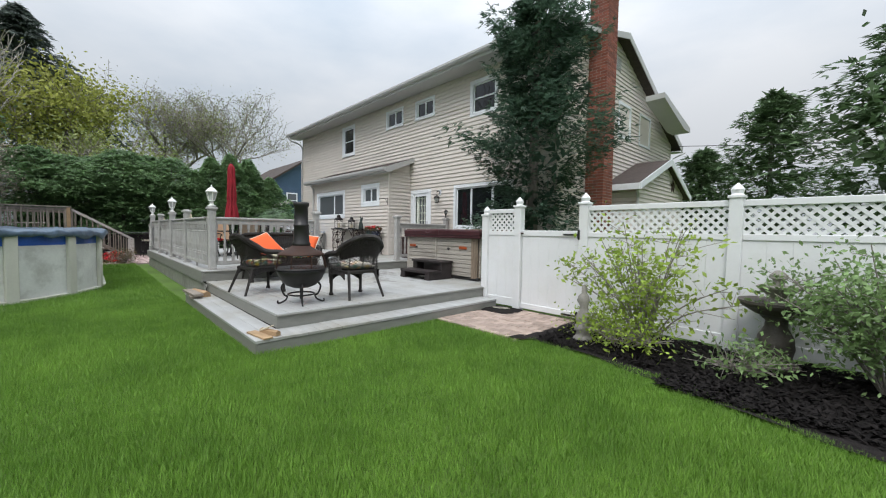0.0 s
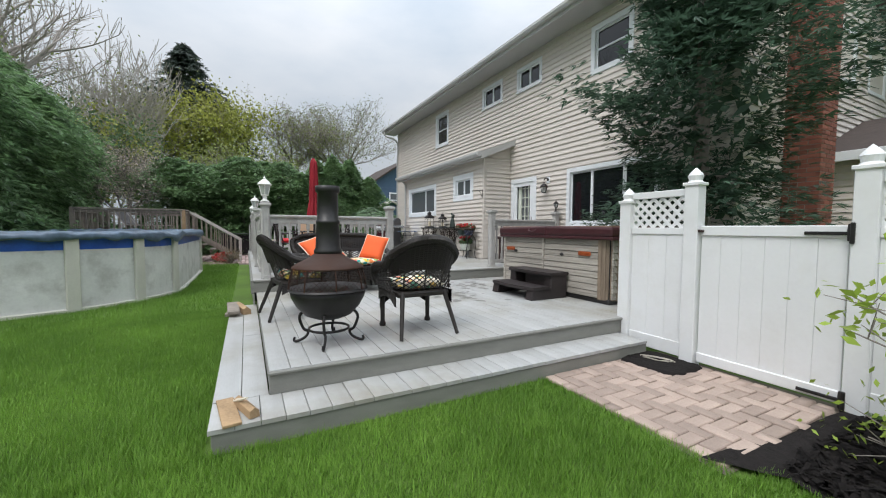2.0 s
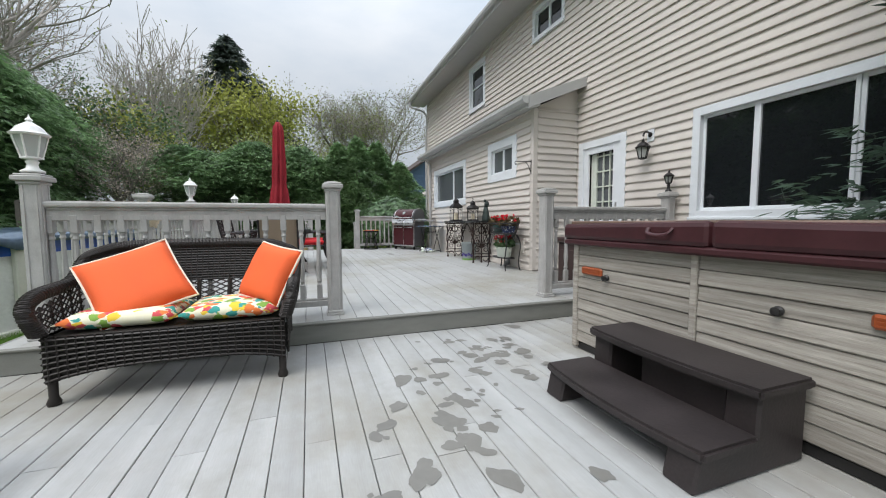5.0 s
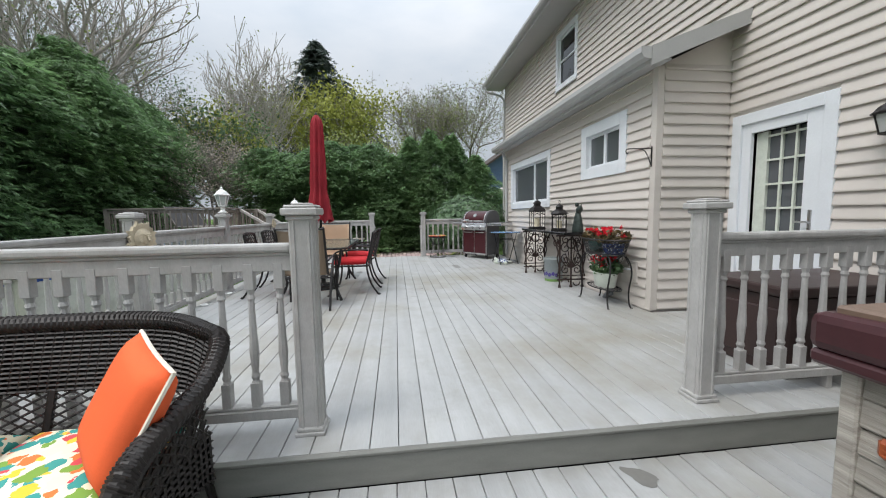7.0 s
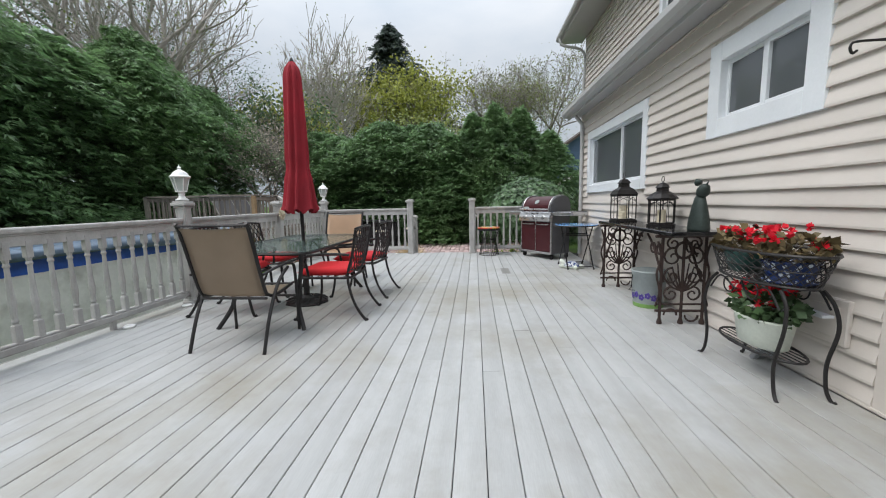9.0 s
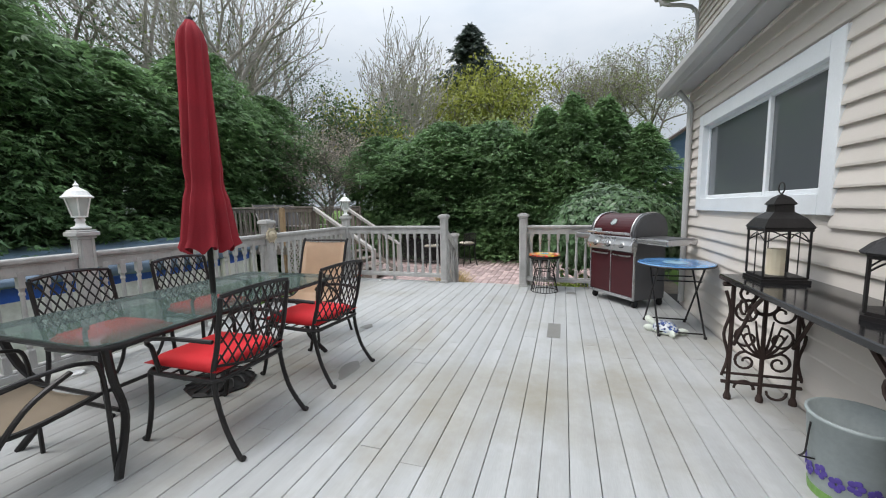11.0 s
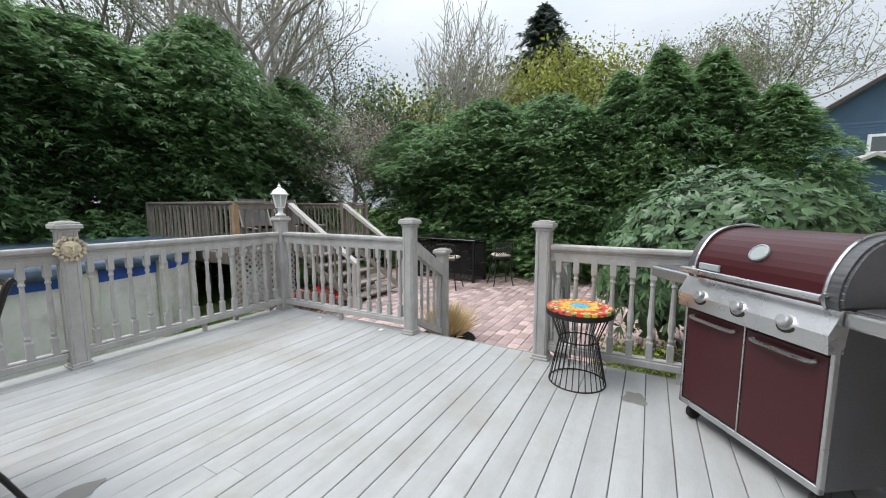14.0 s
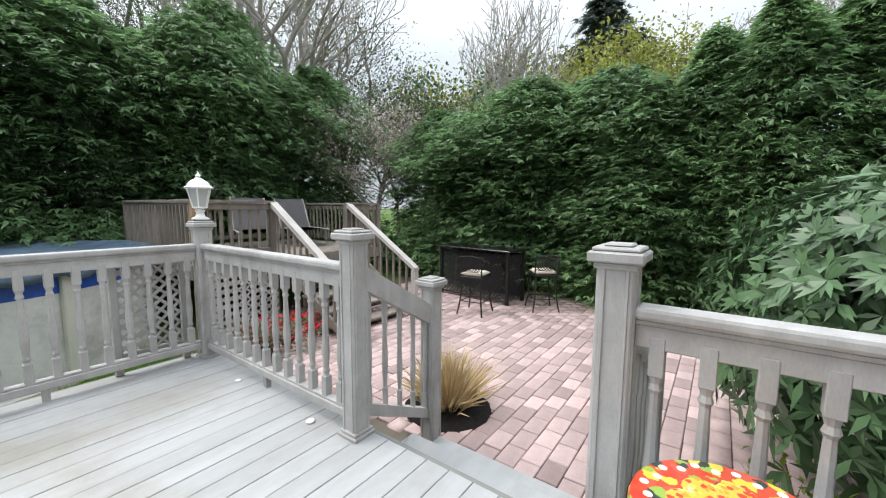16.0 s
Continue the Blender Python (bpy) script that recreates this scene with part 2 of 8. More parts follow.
RUBBER = mat("black_rubber", (0.015, 0.015, 0.015), 0.7, 0.2)
BRICK = mat("chimney_brick", (0.24, 0.085, 0.060), 0.85, 0.22, 6, 60, 0.35, isl=0.3)
MORTAR = mat("mortar", (0.34, 0.31, 0.29), 0.9, 0.15)
PAVER = mat("clay_paver", (0.36, 0.28, 0.235), 0.85, 0.22, 5, 70, 0.35, rnd=0.22)
PAVERS = mat("clay_paver_rest", (0.36, 0.28, 0.235), 0.85, 0.22, 5, 70, 0.35, isl=0.22)
PAVER2 = mat("red_grey_paver", (0.43, 0.32, 0.30), 0.85, 0.2, 5, 70, 0.35, rnd=0.3)
PAVER2S = mat("red_grey_paver_rest", (0.43, 0.32, 0.30), 0.85, 0.2, 5, 70, 0.35, isl=0.3)
JOINT = mat("sandy_joint", (0.13, 0.11, 0.085), 0.95, 0.25, 10, 120, 0.4)
MULCH = mat("black_mulch", (0.011, 0.0095, 0.009), 0.95, 0.5, 25, 140, 1.0, isl=0.5, spec=0.15)
SOIL = mat("lawn_soil", (0.075, 0.135, 0.022), 0.95, 0.3, 1.0, 40, 0.5, rgb2=(0.11, 0.20, 0.03))
GRASS = mat("grass_blades", (0.13, 0.275, 0.034), 0.55, 0.24, 0.8, 5, 0.0, isl=0.25, trans=0.35, rgb2=(0.225, 0.395, 0.062))
stained(GRASS, (0.075, 0.17, 0.015), 1.1, 0.7)
DRYG = mat("dry_grass", (0.60, 0.47, 0.27), 0.8, 0.2, isl=0.25, bump=0)
HEDGE = mat("hemlock_foliage", (0.14, 0.26, 0.12), 0.42, 0.4, 0.7, 6, 0.0, isl=0.5, trans=0.5, rgb2=(0.23, 0.37, 0.155))
CEDAR = mat("cedar_foliage", (0.068, 0.125, 0.090), 0.6, 0.4, 0.9, 6, 0.0, isl=0.45, trans=0.4, rgb2=(0.09, 0.155, 0.10))
SPRUCE = mat("spruce_foliage", (0.085, 0.11, 0.095), 0.7, 0.4, 0.6, 4, 0.0, isl=0.35, trans=0.3)
YELLOW = mat("spring_yellow_leaf", (0.30, 0.32, 0.07), 0.6, 0.3, 0.6, 5, 0.0, isl=0.35, trans=0.3)
PALEGR = mat("pale_spring_leaf", (0.24, 0.28, 0.10), 0.6, 0.3, 0.6, 5, 0.0, isl=0.35, trans=0.3)
MIDGR = mat("mid_green_leaf", (0.10, 0.16, 0.075), 0.6, 0.3, 0.6, 5, 0.0, isl=0.35, trans=0.2)
BLOSSOM = mat("pale_blossom", (0.45, 0.38, 0.33), 0.7, 0.2, 2, 9, 0.0, isl=0.25, trans=0.2)
BUSHY = mat("azalea_leaf", (0.29, 0.40, 0.06), 0.5, 0.3, 2, 12, 0.0, isl=0.3, trans=0.35)
BUSHD = mat("shrub_leaf", (0.19, 0.29, 0.11), 0.5, 0.3, 2, 12, 0.0, isl=0.3, trans=0.3)
RHODO = mat("rhododendron_leaf", (0.105, 0.185, 0.085), 0.36, 0.25, 2, 12, 0.0, isl=0.35, trans=0.15)
BARK = mat("grey_bark", (0.16, 0.14, 0.125), 0.9, 0.3, 4, 30, 0.5, stretch=(3, 3, 0.6))
TWIG = mat("twig_bark", (0.25, 0.225, 0.20), 0.9, 0.2)
PALEBARK = mat("pale_bark", (0.36, 0.33, 0.30), 0.9, 0.2)
STONE = mat("grey_cast_stone", (0.27, 0.255, 0.23), 0.85, 0.3, 8, 70, 0.4)
DARKSTONE = mat("dark_wet_stone", (0.075, 0.065, 0.055), 0.6, 0.4, 8, 60, 0.4)
BRONZE = mat("green_bronze", (0.035, 0.048, 0.043), 0.55, 0.4, 9, 60, 0.3, metal=0.3)
GRANITE = mat("black_granite", (0.012, 0.012, 0.013), 0.12, 0.4, 20, 200, 0.0)
WHITEP = mat("white_paint_metal", (0.80, 0.80, 0.78), 0.4, 0.05)
LAMPG = glass_mat("lamp_glass", (0.62, 0.64, 0.62), 0.15, 0.25)
CANDLE = mat("ivory_candle", (0.72, 0.64, 0.48), 0.6, 0.05)
CREAM = mat("cream_enamel", (0.64, 0.68, 0.60), 0.5, 0.12, 9, 60, 0.1)
TEAL = mat("teal_pot", (0.03, 0.09, 0.08), 0.3, 0.2)
BLUEPOT = speckle("blue_white_pot", (0.015, 0.03, 0.10), [(0.5, 0.55, 0.62), (0.015, 0.03, 0.10), (0.02, 0.05, 0.2)], 45, 0.25, 0.5)
PETAL = mat("red_petals", (0.72, 0.014, 0.035), 0.6, 0.2, isl=0.25, trans=0.25, bump=0)
DEADLEAF = mat("brown_green_leaf", (0.12, 0.09, 0.04), 0.7, 0.4, 9, 40, 0.0, isl=0.5)
GREENL = mat("begonia_leaf", (0.055, 0.10, 0.04), 0.5, 0.3, 9, 40, 0.0, isl=0.4)
GREYBOX = mat("grey_electric_box", (0.24, 0.25, 0.26), 0.5, 0.1)
BLUESID = mat("blue_siding", (0.055, 0.10, 0.165), 0.6, 0.1, 2, 30, 0.05, rnd=0.05)
MOSAIC = speckle("painted_mosaic", (0.60, 0.07, 0.03), [(0.70, 0.05, 0.02), (0.30, 0.45, 0.08), (0.66, 0.05, 0.03), (0.75, 0.55, 0.06), (0.62, 0.10, 0.06), (0.04, 0.06, 0.05)], 30, 0.3, 0.6)
MOSAICY = speckle("painted_petals", (0.72, 0.48, 0.06), [(0.80, 0.30, 0.03), (0.80, 0.62, 0.10), (0.70, 0.06, 0.03), (0.78, 0.66, 0.30)], 60, 0.3, 0.5)
MOSAICB = speckle("painted_blue_flower", (0.06, 0.36, 0.62), [(0.10, 0.50, 0.70), (0.03, 0.16, 0.45), (0.35, 0.62, 0.70)], 70, 0.3, 0.5)
BLUETOP = mat("blue_glass_mosaic", (0.025, 0.14, 0.50), 0.15, 0.35, 9, 60, 0.05, rgb2=(0.20, 0.46, 0.76), coat=0.5)
BLUEC = mat("pale_blue_mosaic", (0.35, 0.58, 0.75), 0.15, 0.3, 12, 60, 0.05, coat=0.5)
GALV = mat("painted_galvanised", (0.33, 0.37, 0.37), 0.45, 0.15, 6, 50, 0.08)
PURPLE = mat("purple_paint", (0.07, 0.045, 0.24), 0.5, 0.3)
GREENP = mat("green_paint", (0.16, 0.30, 0.08), 0.5, 0.3)
WET = mat("wet_deck_paint", (0.19, 0.185, 0.17), 0.45, 0.12, 3, 30, 0.05)
SUNP = mat("sun_plaque_stone", (0.55, 0.47, 0.34), 0.8, 0.2, 12, 80, 0.3)
# near-black base that takes the place of shade in enclosed spaces
DARKIN = mat("shade_black", (0.02, 0.02, 0.02), 0.9, 0.1)
LOG = mat("split_log", (0.34, 0.23, 0.13), 0.85, 0.3, 8, 60, 0.4)
SEATC = mat("cream_seat", (0.60, 0.54, 0.44), 0.8, 0.08)
LOUNGE = mat("grey_lounger_sling", (0.19, 0.18, 0.18), 0.8, 0.1)
AMBER = mat("amber_lens", (0.34, 0.075, 0.02), 0.35, 0.2)


# ---- mesh helpers ----
def part(name, bm, material, parent=None, label="", smooth=False, at=None):
    me = bpy.data.meshes.new(name)
    if smooth:
        for fc in bm.faces:
            fc.smooth = True
    bm.to_mesh(me)
    bm.free()
    me.materials.append(material)
    ob = new(name, me)
    if at is not None:
        ob.matrix_basis = at
    if parent is not None:
        ob.parent = parent
    if label:
        ob["label"] = label
    return ob


def raw(name, verts, faces, material, parent=None, label="", smooth=False):
    """One mesh out of number arrays: all faces have the same count of corners."""
    verts, faces = np.asarray(verts, dtype=np.float32), np.asarray(faces, dtype=np.int32)
    me = bpy.data.meshes.new(name)
    k = faces.shape[1]
    me.vertices.add(len(verts))
    me.vertices.foreach_set("co", verts.ravel())
    me.loops.add(faces.size)
    me.loops.foreach_set("vertex_index", faces.ravel())
    me.polygons.add(len(faces))
    me.polygons.foreach_set("loop_start", np.arange(0, faces.size, k, dtype=np.int32))
    me.polygons.foreach_set("loop_total", np.full(len(faces), k, dtype=np.int32))
    if smooth:
        me.polygons.foreach_set("use_smooth", np.ones(len(faces), dtype=bool))
    me.update()
    me.validate()
    me.materials.append(material)
    ob = new(name, me)
    if parent is not None:
        ob.parent = parent
    if label:
        ob["label"] = label
    return ob


def thing(name, x, y, z, label, category, group="", kind="", rz=0.0):
    ob = new(name)
    ob.empty_display_size = 0.1
    ob.matrix_basis = pose(x, y, z, 0, 0, rz)
    return tagged(ob, label, category, group, kind)


def B():
    return bmesh.new()


def box(bm, x0, x1, y0, y1, z0, z1, bev=0.0, m=None):
    vs = [bm.verts.new(p) for p in ((x0, y0, z0), (x1, y0, z0), (x1, y1, z0), (x0, y1, z0), (x0, y0, z1), (x1, y0, z1), (x1, y1, z1), (x0, y1, z1))]
    fs = [bm.faces.new([vs[i] for i in q]) for q in ((3, 2, 1, 0), (4, 5, 6, 7), (0, 1, 5, 4), (1, 2, 6, 5), (2, 3, 7, 6), (3, 0, 4, 7))]
    if bev:
        es = list({e for fc in fs for e in fc.edges})
        r = bmesh.ops.bevel(bm, geom=es, offset=bev, segments=2 if bev > 0.012 else 1, affect="EDGES", profile=0.5)
        vs = list({v for fc in r["faces"] for v in fc.verts} | {v for v in vs if v.is_valid})
    if m is not None:
        bmesh.ops.transform(bm, matrix=m, verts=vs)
    return bm


def lathe(bm, prof, seg=20, m=None, squash=1.0):
    """Turns the profile, (radius, height) from the foot up, about the z axis."""
    rings, made = [], []
    for r, z in prof:
        if r < 1e-4:
            rings.append([bm.verts.new((0, 0, z))])
        else:
            rings.append([bm.verts.new((r * math.cos(2 * math.pi * i / seg), squash * r * math.sin(2 * math.pi * i / seg), z)) for i in range(seg)])
        made += rings[-1]
    for a, b in zip(rings, rings[1:]):
        for i in range(seg):
            j = (i + 1) % seg
            q = [a[i % len(a)], a[j % len(a)], b[j % len(b)], b[i % len(b)]]
            q = [v for k, v in enumerate(q) if v not in q[:k]]
            if len(q) > 2:
                bm.faces.new(q)
    for ring, rev in ((rings[0], True), (rings[-1], False)):
        if len(ring) > 2:
            bm.faces.new(ring[::-1] if rev else ring)
    if m is not None:
        bmesh.ops.transform(bm, matrix=m, verts=made)
    return bm


def tube(bm, pts, r, seg=6, r1=None, closed=False, flat=1.0):
    """A round bar along the points, with the radius going from r to r1."""
    pts = [Vector(p) for p in pts]
    r1 = r if r1 is None else r1
    rings, side = [], None
    n = len(pts)
    for i, p in enumerate(pts):
        d = (pts[(i + 1) % n] - pts[i - 1]) if closed else (pts[min(i + 1, n - 1)] - pts[max(i - 1, 0)])
        d.normalize()
        if side is None:
            side = d.cross(Vector((0, 0, 1)) if abs(d.z) < 0.9 else Vector((1, 0, 0)))
        side = (side - d * side.dot(d)).normalized()
        up = d.cross(side)
        rr = r + (r1 - r) * i / max(1, n - 1)
        rings.append([bm.verts.new(p + rr * (math.cos(2 * math.pi * k / seg) * side + flat * math.sin(2 * math.pi * k / seg) * up)) for k in range(seg)])
    for a, b in list(zip(rings, rings[1:])) + ([(rings[-1], rings[0])] if closed else []):
        for k in range(seg):
            bm.faces.new((a[k], a[(k + 1) % seg], b[(k + 1) % seg], b[k]))
    if not closed:
        bm.faces.new(rings[0][::-1])
        bm.faces.new(rings[-1])
    return bm


def arc(cx, cy, r, a0, a1, n, z=0.0, plane="xy"):
    out = []
    for i in range(n + 1):
        a = radians(a0 + (a1 - a0) * i / n)
        u, v = cx + r * math.cos(a), cy + r * math.sin(a)
        out.append((u, v, z) if plane == "xy" else (u, z, v) if plane == "xz" else (z, u, v))
    return out


def spline(pts, n=6):
    """A smooth line through the points."""
    pts = [Vector(p) for p in pts]
    out = []
    for i in range(len(pts) - 1):
        a, b, c, d = pts[max(i - 1, 0)], pts[i], pts[i + 1], pts[min(i + 2, len(pts) - 1)]
        for k in range(n):
            t = k / n
            out.append(0.5 * ((2 * b) + (c - a) * t + (2 * a - 5 * b + 4 * c - d) * t * t + (3 * b - a - 3 * c + d) * t ** 3))
    out.append(pts[-1])
    return out


def pillow(bm, w, d, h, m=None, seg=10, puff=0.35):
    """A stuffed cushion, w by d, h thick in its middle."""
    grid = {}
    made = []
    for s in (1, -1):
        for i in range(seg + 1):
            for j in range(seg + 1):
                u, v = 2 * i / seg - 1, 2 * j / seg - 1
                edge = max(abs(u), abs(v)) == 1
                if edge and s == -1:
                    continue
                k = max(0.0, (1 - u ** 4) * (1 - v ** 4)) ** puff
                pin = 1 - 0.05 * (1 - abs(u) ** 2) * abs(v) - 0.05 * (1 - abs(v) ** 2) * abs(u)
                vv = bm.verts.new((u * w / 2 * pin, v * d / 2 * pin, s * h / 2 * k))
                grid[(i, j, s)] = vv
                made.append(vv)
    for s in (1, -1):
        for i in range(seg):
            for j in range(seg):
                q = [grid.get((a, b, s), grid.get((a, b, 1))) for a, b in ((i, j), (i + 1, j), (i + 1, j + 1), (i, j + 1))]
                try:
                    bm.faces.new(q if s == 1 else q[::-1])
                except ValueError:
                    pass
    if m is not None:
        bmesh.ops.transform(bm, matrix=m, verts=made)
    return bm


def prism(bm, poly, axis, a, b):
    """A flat outline pushed from a to b along an axis; the outline is in the other two axes."""
    def at(p, c):
        return {"x": (c, p[0], p[1]), "y": (p[0], c, p[1]), "z": (p[0], p[1], c)}[axis]
    lo, hi = [bm.verts.new(at(p, a)) for p in poly], [bm.verts.new(at(p, b)) for p in poly]
    bm.faces.new(lo)
    bm.faces.new(hi[::-1])
    for i in range(len(poly)):
        j = (i + 1) % len(poly)
        bm.faces.new((lo[j], lo[i], hi[i], hi[j]))
    bmesh.ops.recalc_face_normals(bm, faces=bm.faces)
    return bm


Z1, Z2, Z3 = 0.16, 0.33, 0.52      # step, lower deck, upper deck
WALL, BUMP = 10.33, 9.455           # rear wall and its ground-floor bay
GABLE = -2.62                      # side wall of the house


# ---- ground ----
def flat(name, poly, z, material, label, cat, cell=0.0):
    bm = B()
    bm.faces.new([bm.verts.new((x, y, z)) for x, y in poly])
    ob = part(name, bm, material)
    return tagged(ob, label, cat, kind="structure")


flat("ground", [(-400, -400), (400, -400), (400, 400), (-400, 400)], 0.0, SOIL, "green lawn soil reaching out to the distance", "ground")

# ---- mulch bed and paved patches ----
rng = np.random.RandomState(4)
bed = [(-0.75, 6.05), (-0.45, 6.27), (0.3, 6.2), (0.95, 6.0), (1.6, 5.78), (2.3, 5.68), (3.4, 5.65), (6.5, 5.6), (6.5, 7.58), (-0.6, 7.58)]
bm = B()
bm.faces.new([bm.verts.new((x, y, 0.03)) for x, y in bed])
bmesh.ops.triangulate(bm, faces=bm.faces)
bmesh.ops.subdivide_edges(bm, edges=bm.edges, cuts=6, use_grid_fill=True)
for v in bm.verts:
    v.co.z += 0.03 * noise.noise(v.co * 2.0) + 0.012 * noise.noise(v.co * 9)
bed_ob = tagged(part("mulch_bed", bm, MULCH), "planting bed covered in black mulch along the fence", "mulch bed", kind="structure")


def chips(name, n, area, z, material, parent, size=0.03, seed=1):
    r = np.random.RandomState(seed)
    c = np.stack([r.uniform(area[0], area[1], n), r.uniform(area[2], area[3], n), z + r.uniform(0, 0.03, n)], 1)
    a, t = r.uniform(0, 6.28, n), r.uniform(-0.6, 0.6, n)
    d = np.stack([np.cos(a), np.sin(a), t], 1) * (size * r.uniform(0.4, 1.3, n))[:, None]
    w = np.stack([-np.sin(a), np.cos(a), r.uniform(-0.5, 0.5, n)], 1) * (size * 0.35 * r.uniform(0.4, 1.3, n))[:, None]
    v = np.stack([c - d - w, c + d - w, c + d + w, c - d + w], 1).reshape(-1, 3)
    return raw(name, v, np.arange(4 * n).reshape(-1, 4), material, parent)


chips("mulch_chip", 9000, (-0.5, 4.5, 6.28, 7.55), 0.035, MULCH, bed_ob)["kind"] = "stuff"
chips("mulch_chip", 3600, (0.95, 4.6, 5.86, 6.3), 0.035, MULCH, bed_ob, seed=2)["kind"] = "stuff"

small_patio = flat("pavement", [(-2.06, 6.12), (-0.62, 6.05), (-0.58, 7.7), (-2.06, 7.7)], 0.012, JOINT, "small patch of worn clay pavers before the gate", "pavement")
back_patio = flat("pavement", [(-14.60, 1.0), (-14.60, 10.4), (-20.9, 10.4), (-20.9, 1.0)], 0.012, JOINT, "patio of red and grey concrete pavers behind the deck", "pavement")


def paver_mesh(name, l, w, h=0.03):
    bm = B()
    box(bm, -l / 2, l / 2, -w / 2, w / 2, 0, h, 0.006)
    me = bpy.data.meshes.new(name)
    bm.to_mesh(me)
    bm.free()
    return me


# ---- decks ----
board_rng = random.Random(3)


def boards(parent, x0, x1, y0, y1, ztop, splits=(), pitch=0.1415, gap=0.0038):
    """Deck boards that run along x, each with eased edges."""
    n = round((y1 - y0) / pitch)
    p = (y1 - y0) / n
    for i in range(n):
        cuts = [x0, *sorted(s + board_rng.uniform(-0.9, 0.9) for s in splits if board_rng.random() < 0.6), x1]
        for a, b in zip(cuts, cuts[1:]):
            bm = B()
            L, w = (b - a) / 2 - 0.0015, p / 2 - gap / 2
            prof = [(-w, -0.028), (w, -0.028), (w, -0.003), (w - 0.003, 0), (-w + 0.003, 0), (-w, -0.003)]
            prism(bm, prof, "x", -L, L)
            dz = board_rng.uniform(-0.0015, 0.0015)
            part("deck_board", bm, DECKM, parent, at=pose((a + b) / 2, y0 + (i + 0.5) * p, ztop + dz))


deck_up = thing("deck", 0, 0, 0, "raised wooden deck of pale grey painted boards", "deck", kind="structure")
bm = B()
box(bm, -14.42, -5.98, 3.92, WALL, 0.2, Z3 - 0.032)
part("deck_joists", bm, DARKIN, deck_up)
boards(deck_up, -14.45, -5.95, 3.90, BUMP - 0.03, Z3, (-11.4, -9.0))
boards(deck_up, -8.0, -5.95, BUMP - 0.03, WALL - 0.02, Z3)
bm = B()
box(bm, -5.975, -5.935, 3.9, WALL - 0.02, Z3 - 0.035, Z3 - 0.002, 0.012)
part("nosing", bm, DECKF, deck_up)
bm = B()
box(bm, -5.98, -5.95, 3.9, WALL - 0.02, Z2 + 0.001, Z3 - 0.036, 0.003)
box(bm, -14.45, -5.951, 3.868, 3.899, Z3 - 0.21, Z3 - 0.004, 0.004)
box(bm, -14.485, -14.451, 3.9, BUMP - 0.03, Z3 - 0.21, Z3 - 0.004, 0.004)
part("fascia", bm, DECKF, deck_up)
# lattice skirt along the lawn side
bm = B()
for k in range(147):
    x = -14.42 + k * 0.0575
    for s, y in ((1, 3.905), (-1, 3.912)):
        a, b = (x, 0.0), (x + 0.31, 0.31)
        x0 = x if s == 1 else x + 0.31
        x1 = x + 0.31 if s == 1 else x
        prism(bm, [(x0, 0.0), (x0 + 0.025, 0.0), (x1 + 0.025, 0.31), (x1, 0.31)], "y", y - 0.003, y + 0.003)
part("lattice_skirt", bm, RAILM, deck_up)

deck_low = thing("deck", 0, 0, 0, "lower deck platform of pale grey painted boards", "deck", kind="structure")
bm = B()
box(bm, -5.97, -2.45, 4.0, WALL, 0.0, Z2 - 0.032)
part("deck_joists", bm, DARKIN, deck_low)
boards(deck_low, -5.945, -2.40, 3.94, 7.55, Z2, (-4.2,))
boards(deck_low, -5.945, -2.475, 7.55, WALL - 0.02, Z2)
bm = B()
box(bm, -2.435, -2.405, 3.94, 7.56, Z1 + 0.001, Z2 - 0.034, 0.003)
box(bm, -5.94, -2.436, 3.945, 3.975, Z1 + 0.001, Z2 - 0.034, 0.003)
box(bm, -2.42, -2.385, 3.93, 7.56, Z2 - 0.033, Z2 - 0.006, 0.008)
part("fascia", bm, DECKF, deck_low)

deck_step = thing("deck_step", 0, 0, 0, "wide wooden step round the lower deck", "step", kind="structure")
boards(deck_step, -2.43, -2.05, 3.60, 7.50, Z1)
boards(deck_step, -5.9, -2.435, 3.60, 3.94, Z1, (-4,))
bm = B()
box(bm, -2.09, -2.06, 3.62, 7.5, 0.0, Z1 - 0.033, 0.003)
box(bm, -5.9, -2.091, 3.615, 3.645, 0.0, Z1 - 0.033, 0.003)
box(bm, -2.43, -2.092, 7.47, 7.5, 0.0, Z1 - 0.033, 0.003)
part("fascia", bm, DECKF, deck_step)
for k in range(2):
    bm = B()
    box(bm, -14.50 - 0.30 * (k + 1), -14.487 - 0.30 * k, 6.05, 7.27, 0.0, Z3 - 0.175 * (k + 1), 0.006)
    part("tread", bm, DECKM, deck_step)


# ---- railings ----
def post_profile(h, w=0.115):
    bm, e = B(), w / 2
    side = [(-e + 0.006, -e), (-0.38 * w, -e), (-0.36 * w, -e - 0.006), (-0.28 * w, -e - 0.006), (-0.26 * w, -e), (0.26 * w, -e), (0.28 * w, -e - 0.006), (0.36 * w, -e - 0.006), (0.38 * w, -e), (e - 0.006, -e)]
    outline = []                # raised edge strips on each face
    for k in range(4):
        c, s = (1, 0, -1, 0)[k], (0, 1, 0, -1)[k]
        outline += [(x * c - y * s, x * s + y * c) for x, y in side]
    prism(bm, outline, "z", 0, h - 0.06)
    return bm


def skirt(w=0.115):
    bm = B()
    e = w / 2 + 0.018
    box(bm, -e, e, -e, e, 0, 0.022, 0.004)
    box(bm, -e + 0.008, e - 0.008, -e + 0.008, e - 0.008, 0.021, 0.045, 0.006)
    return bm


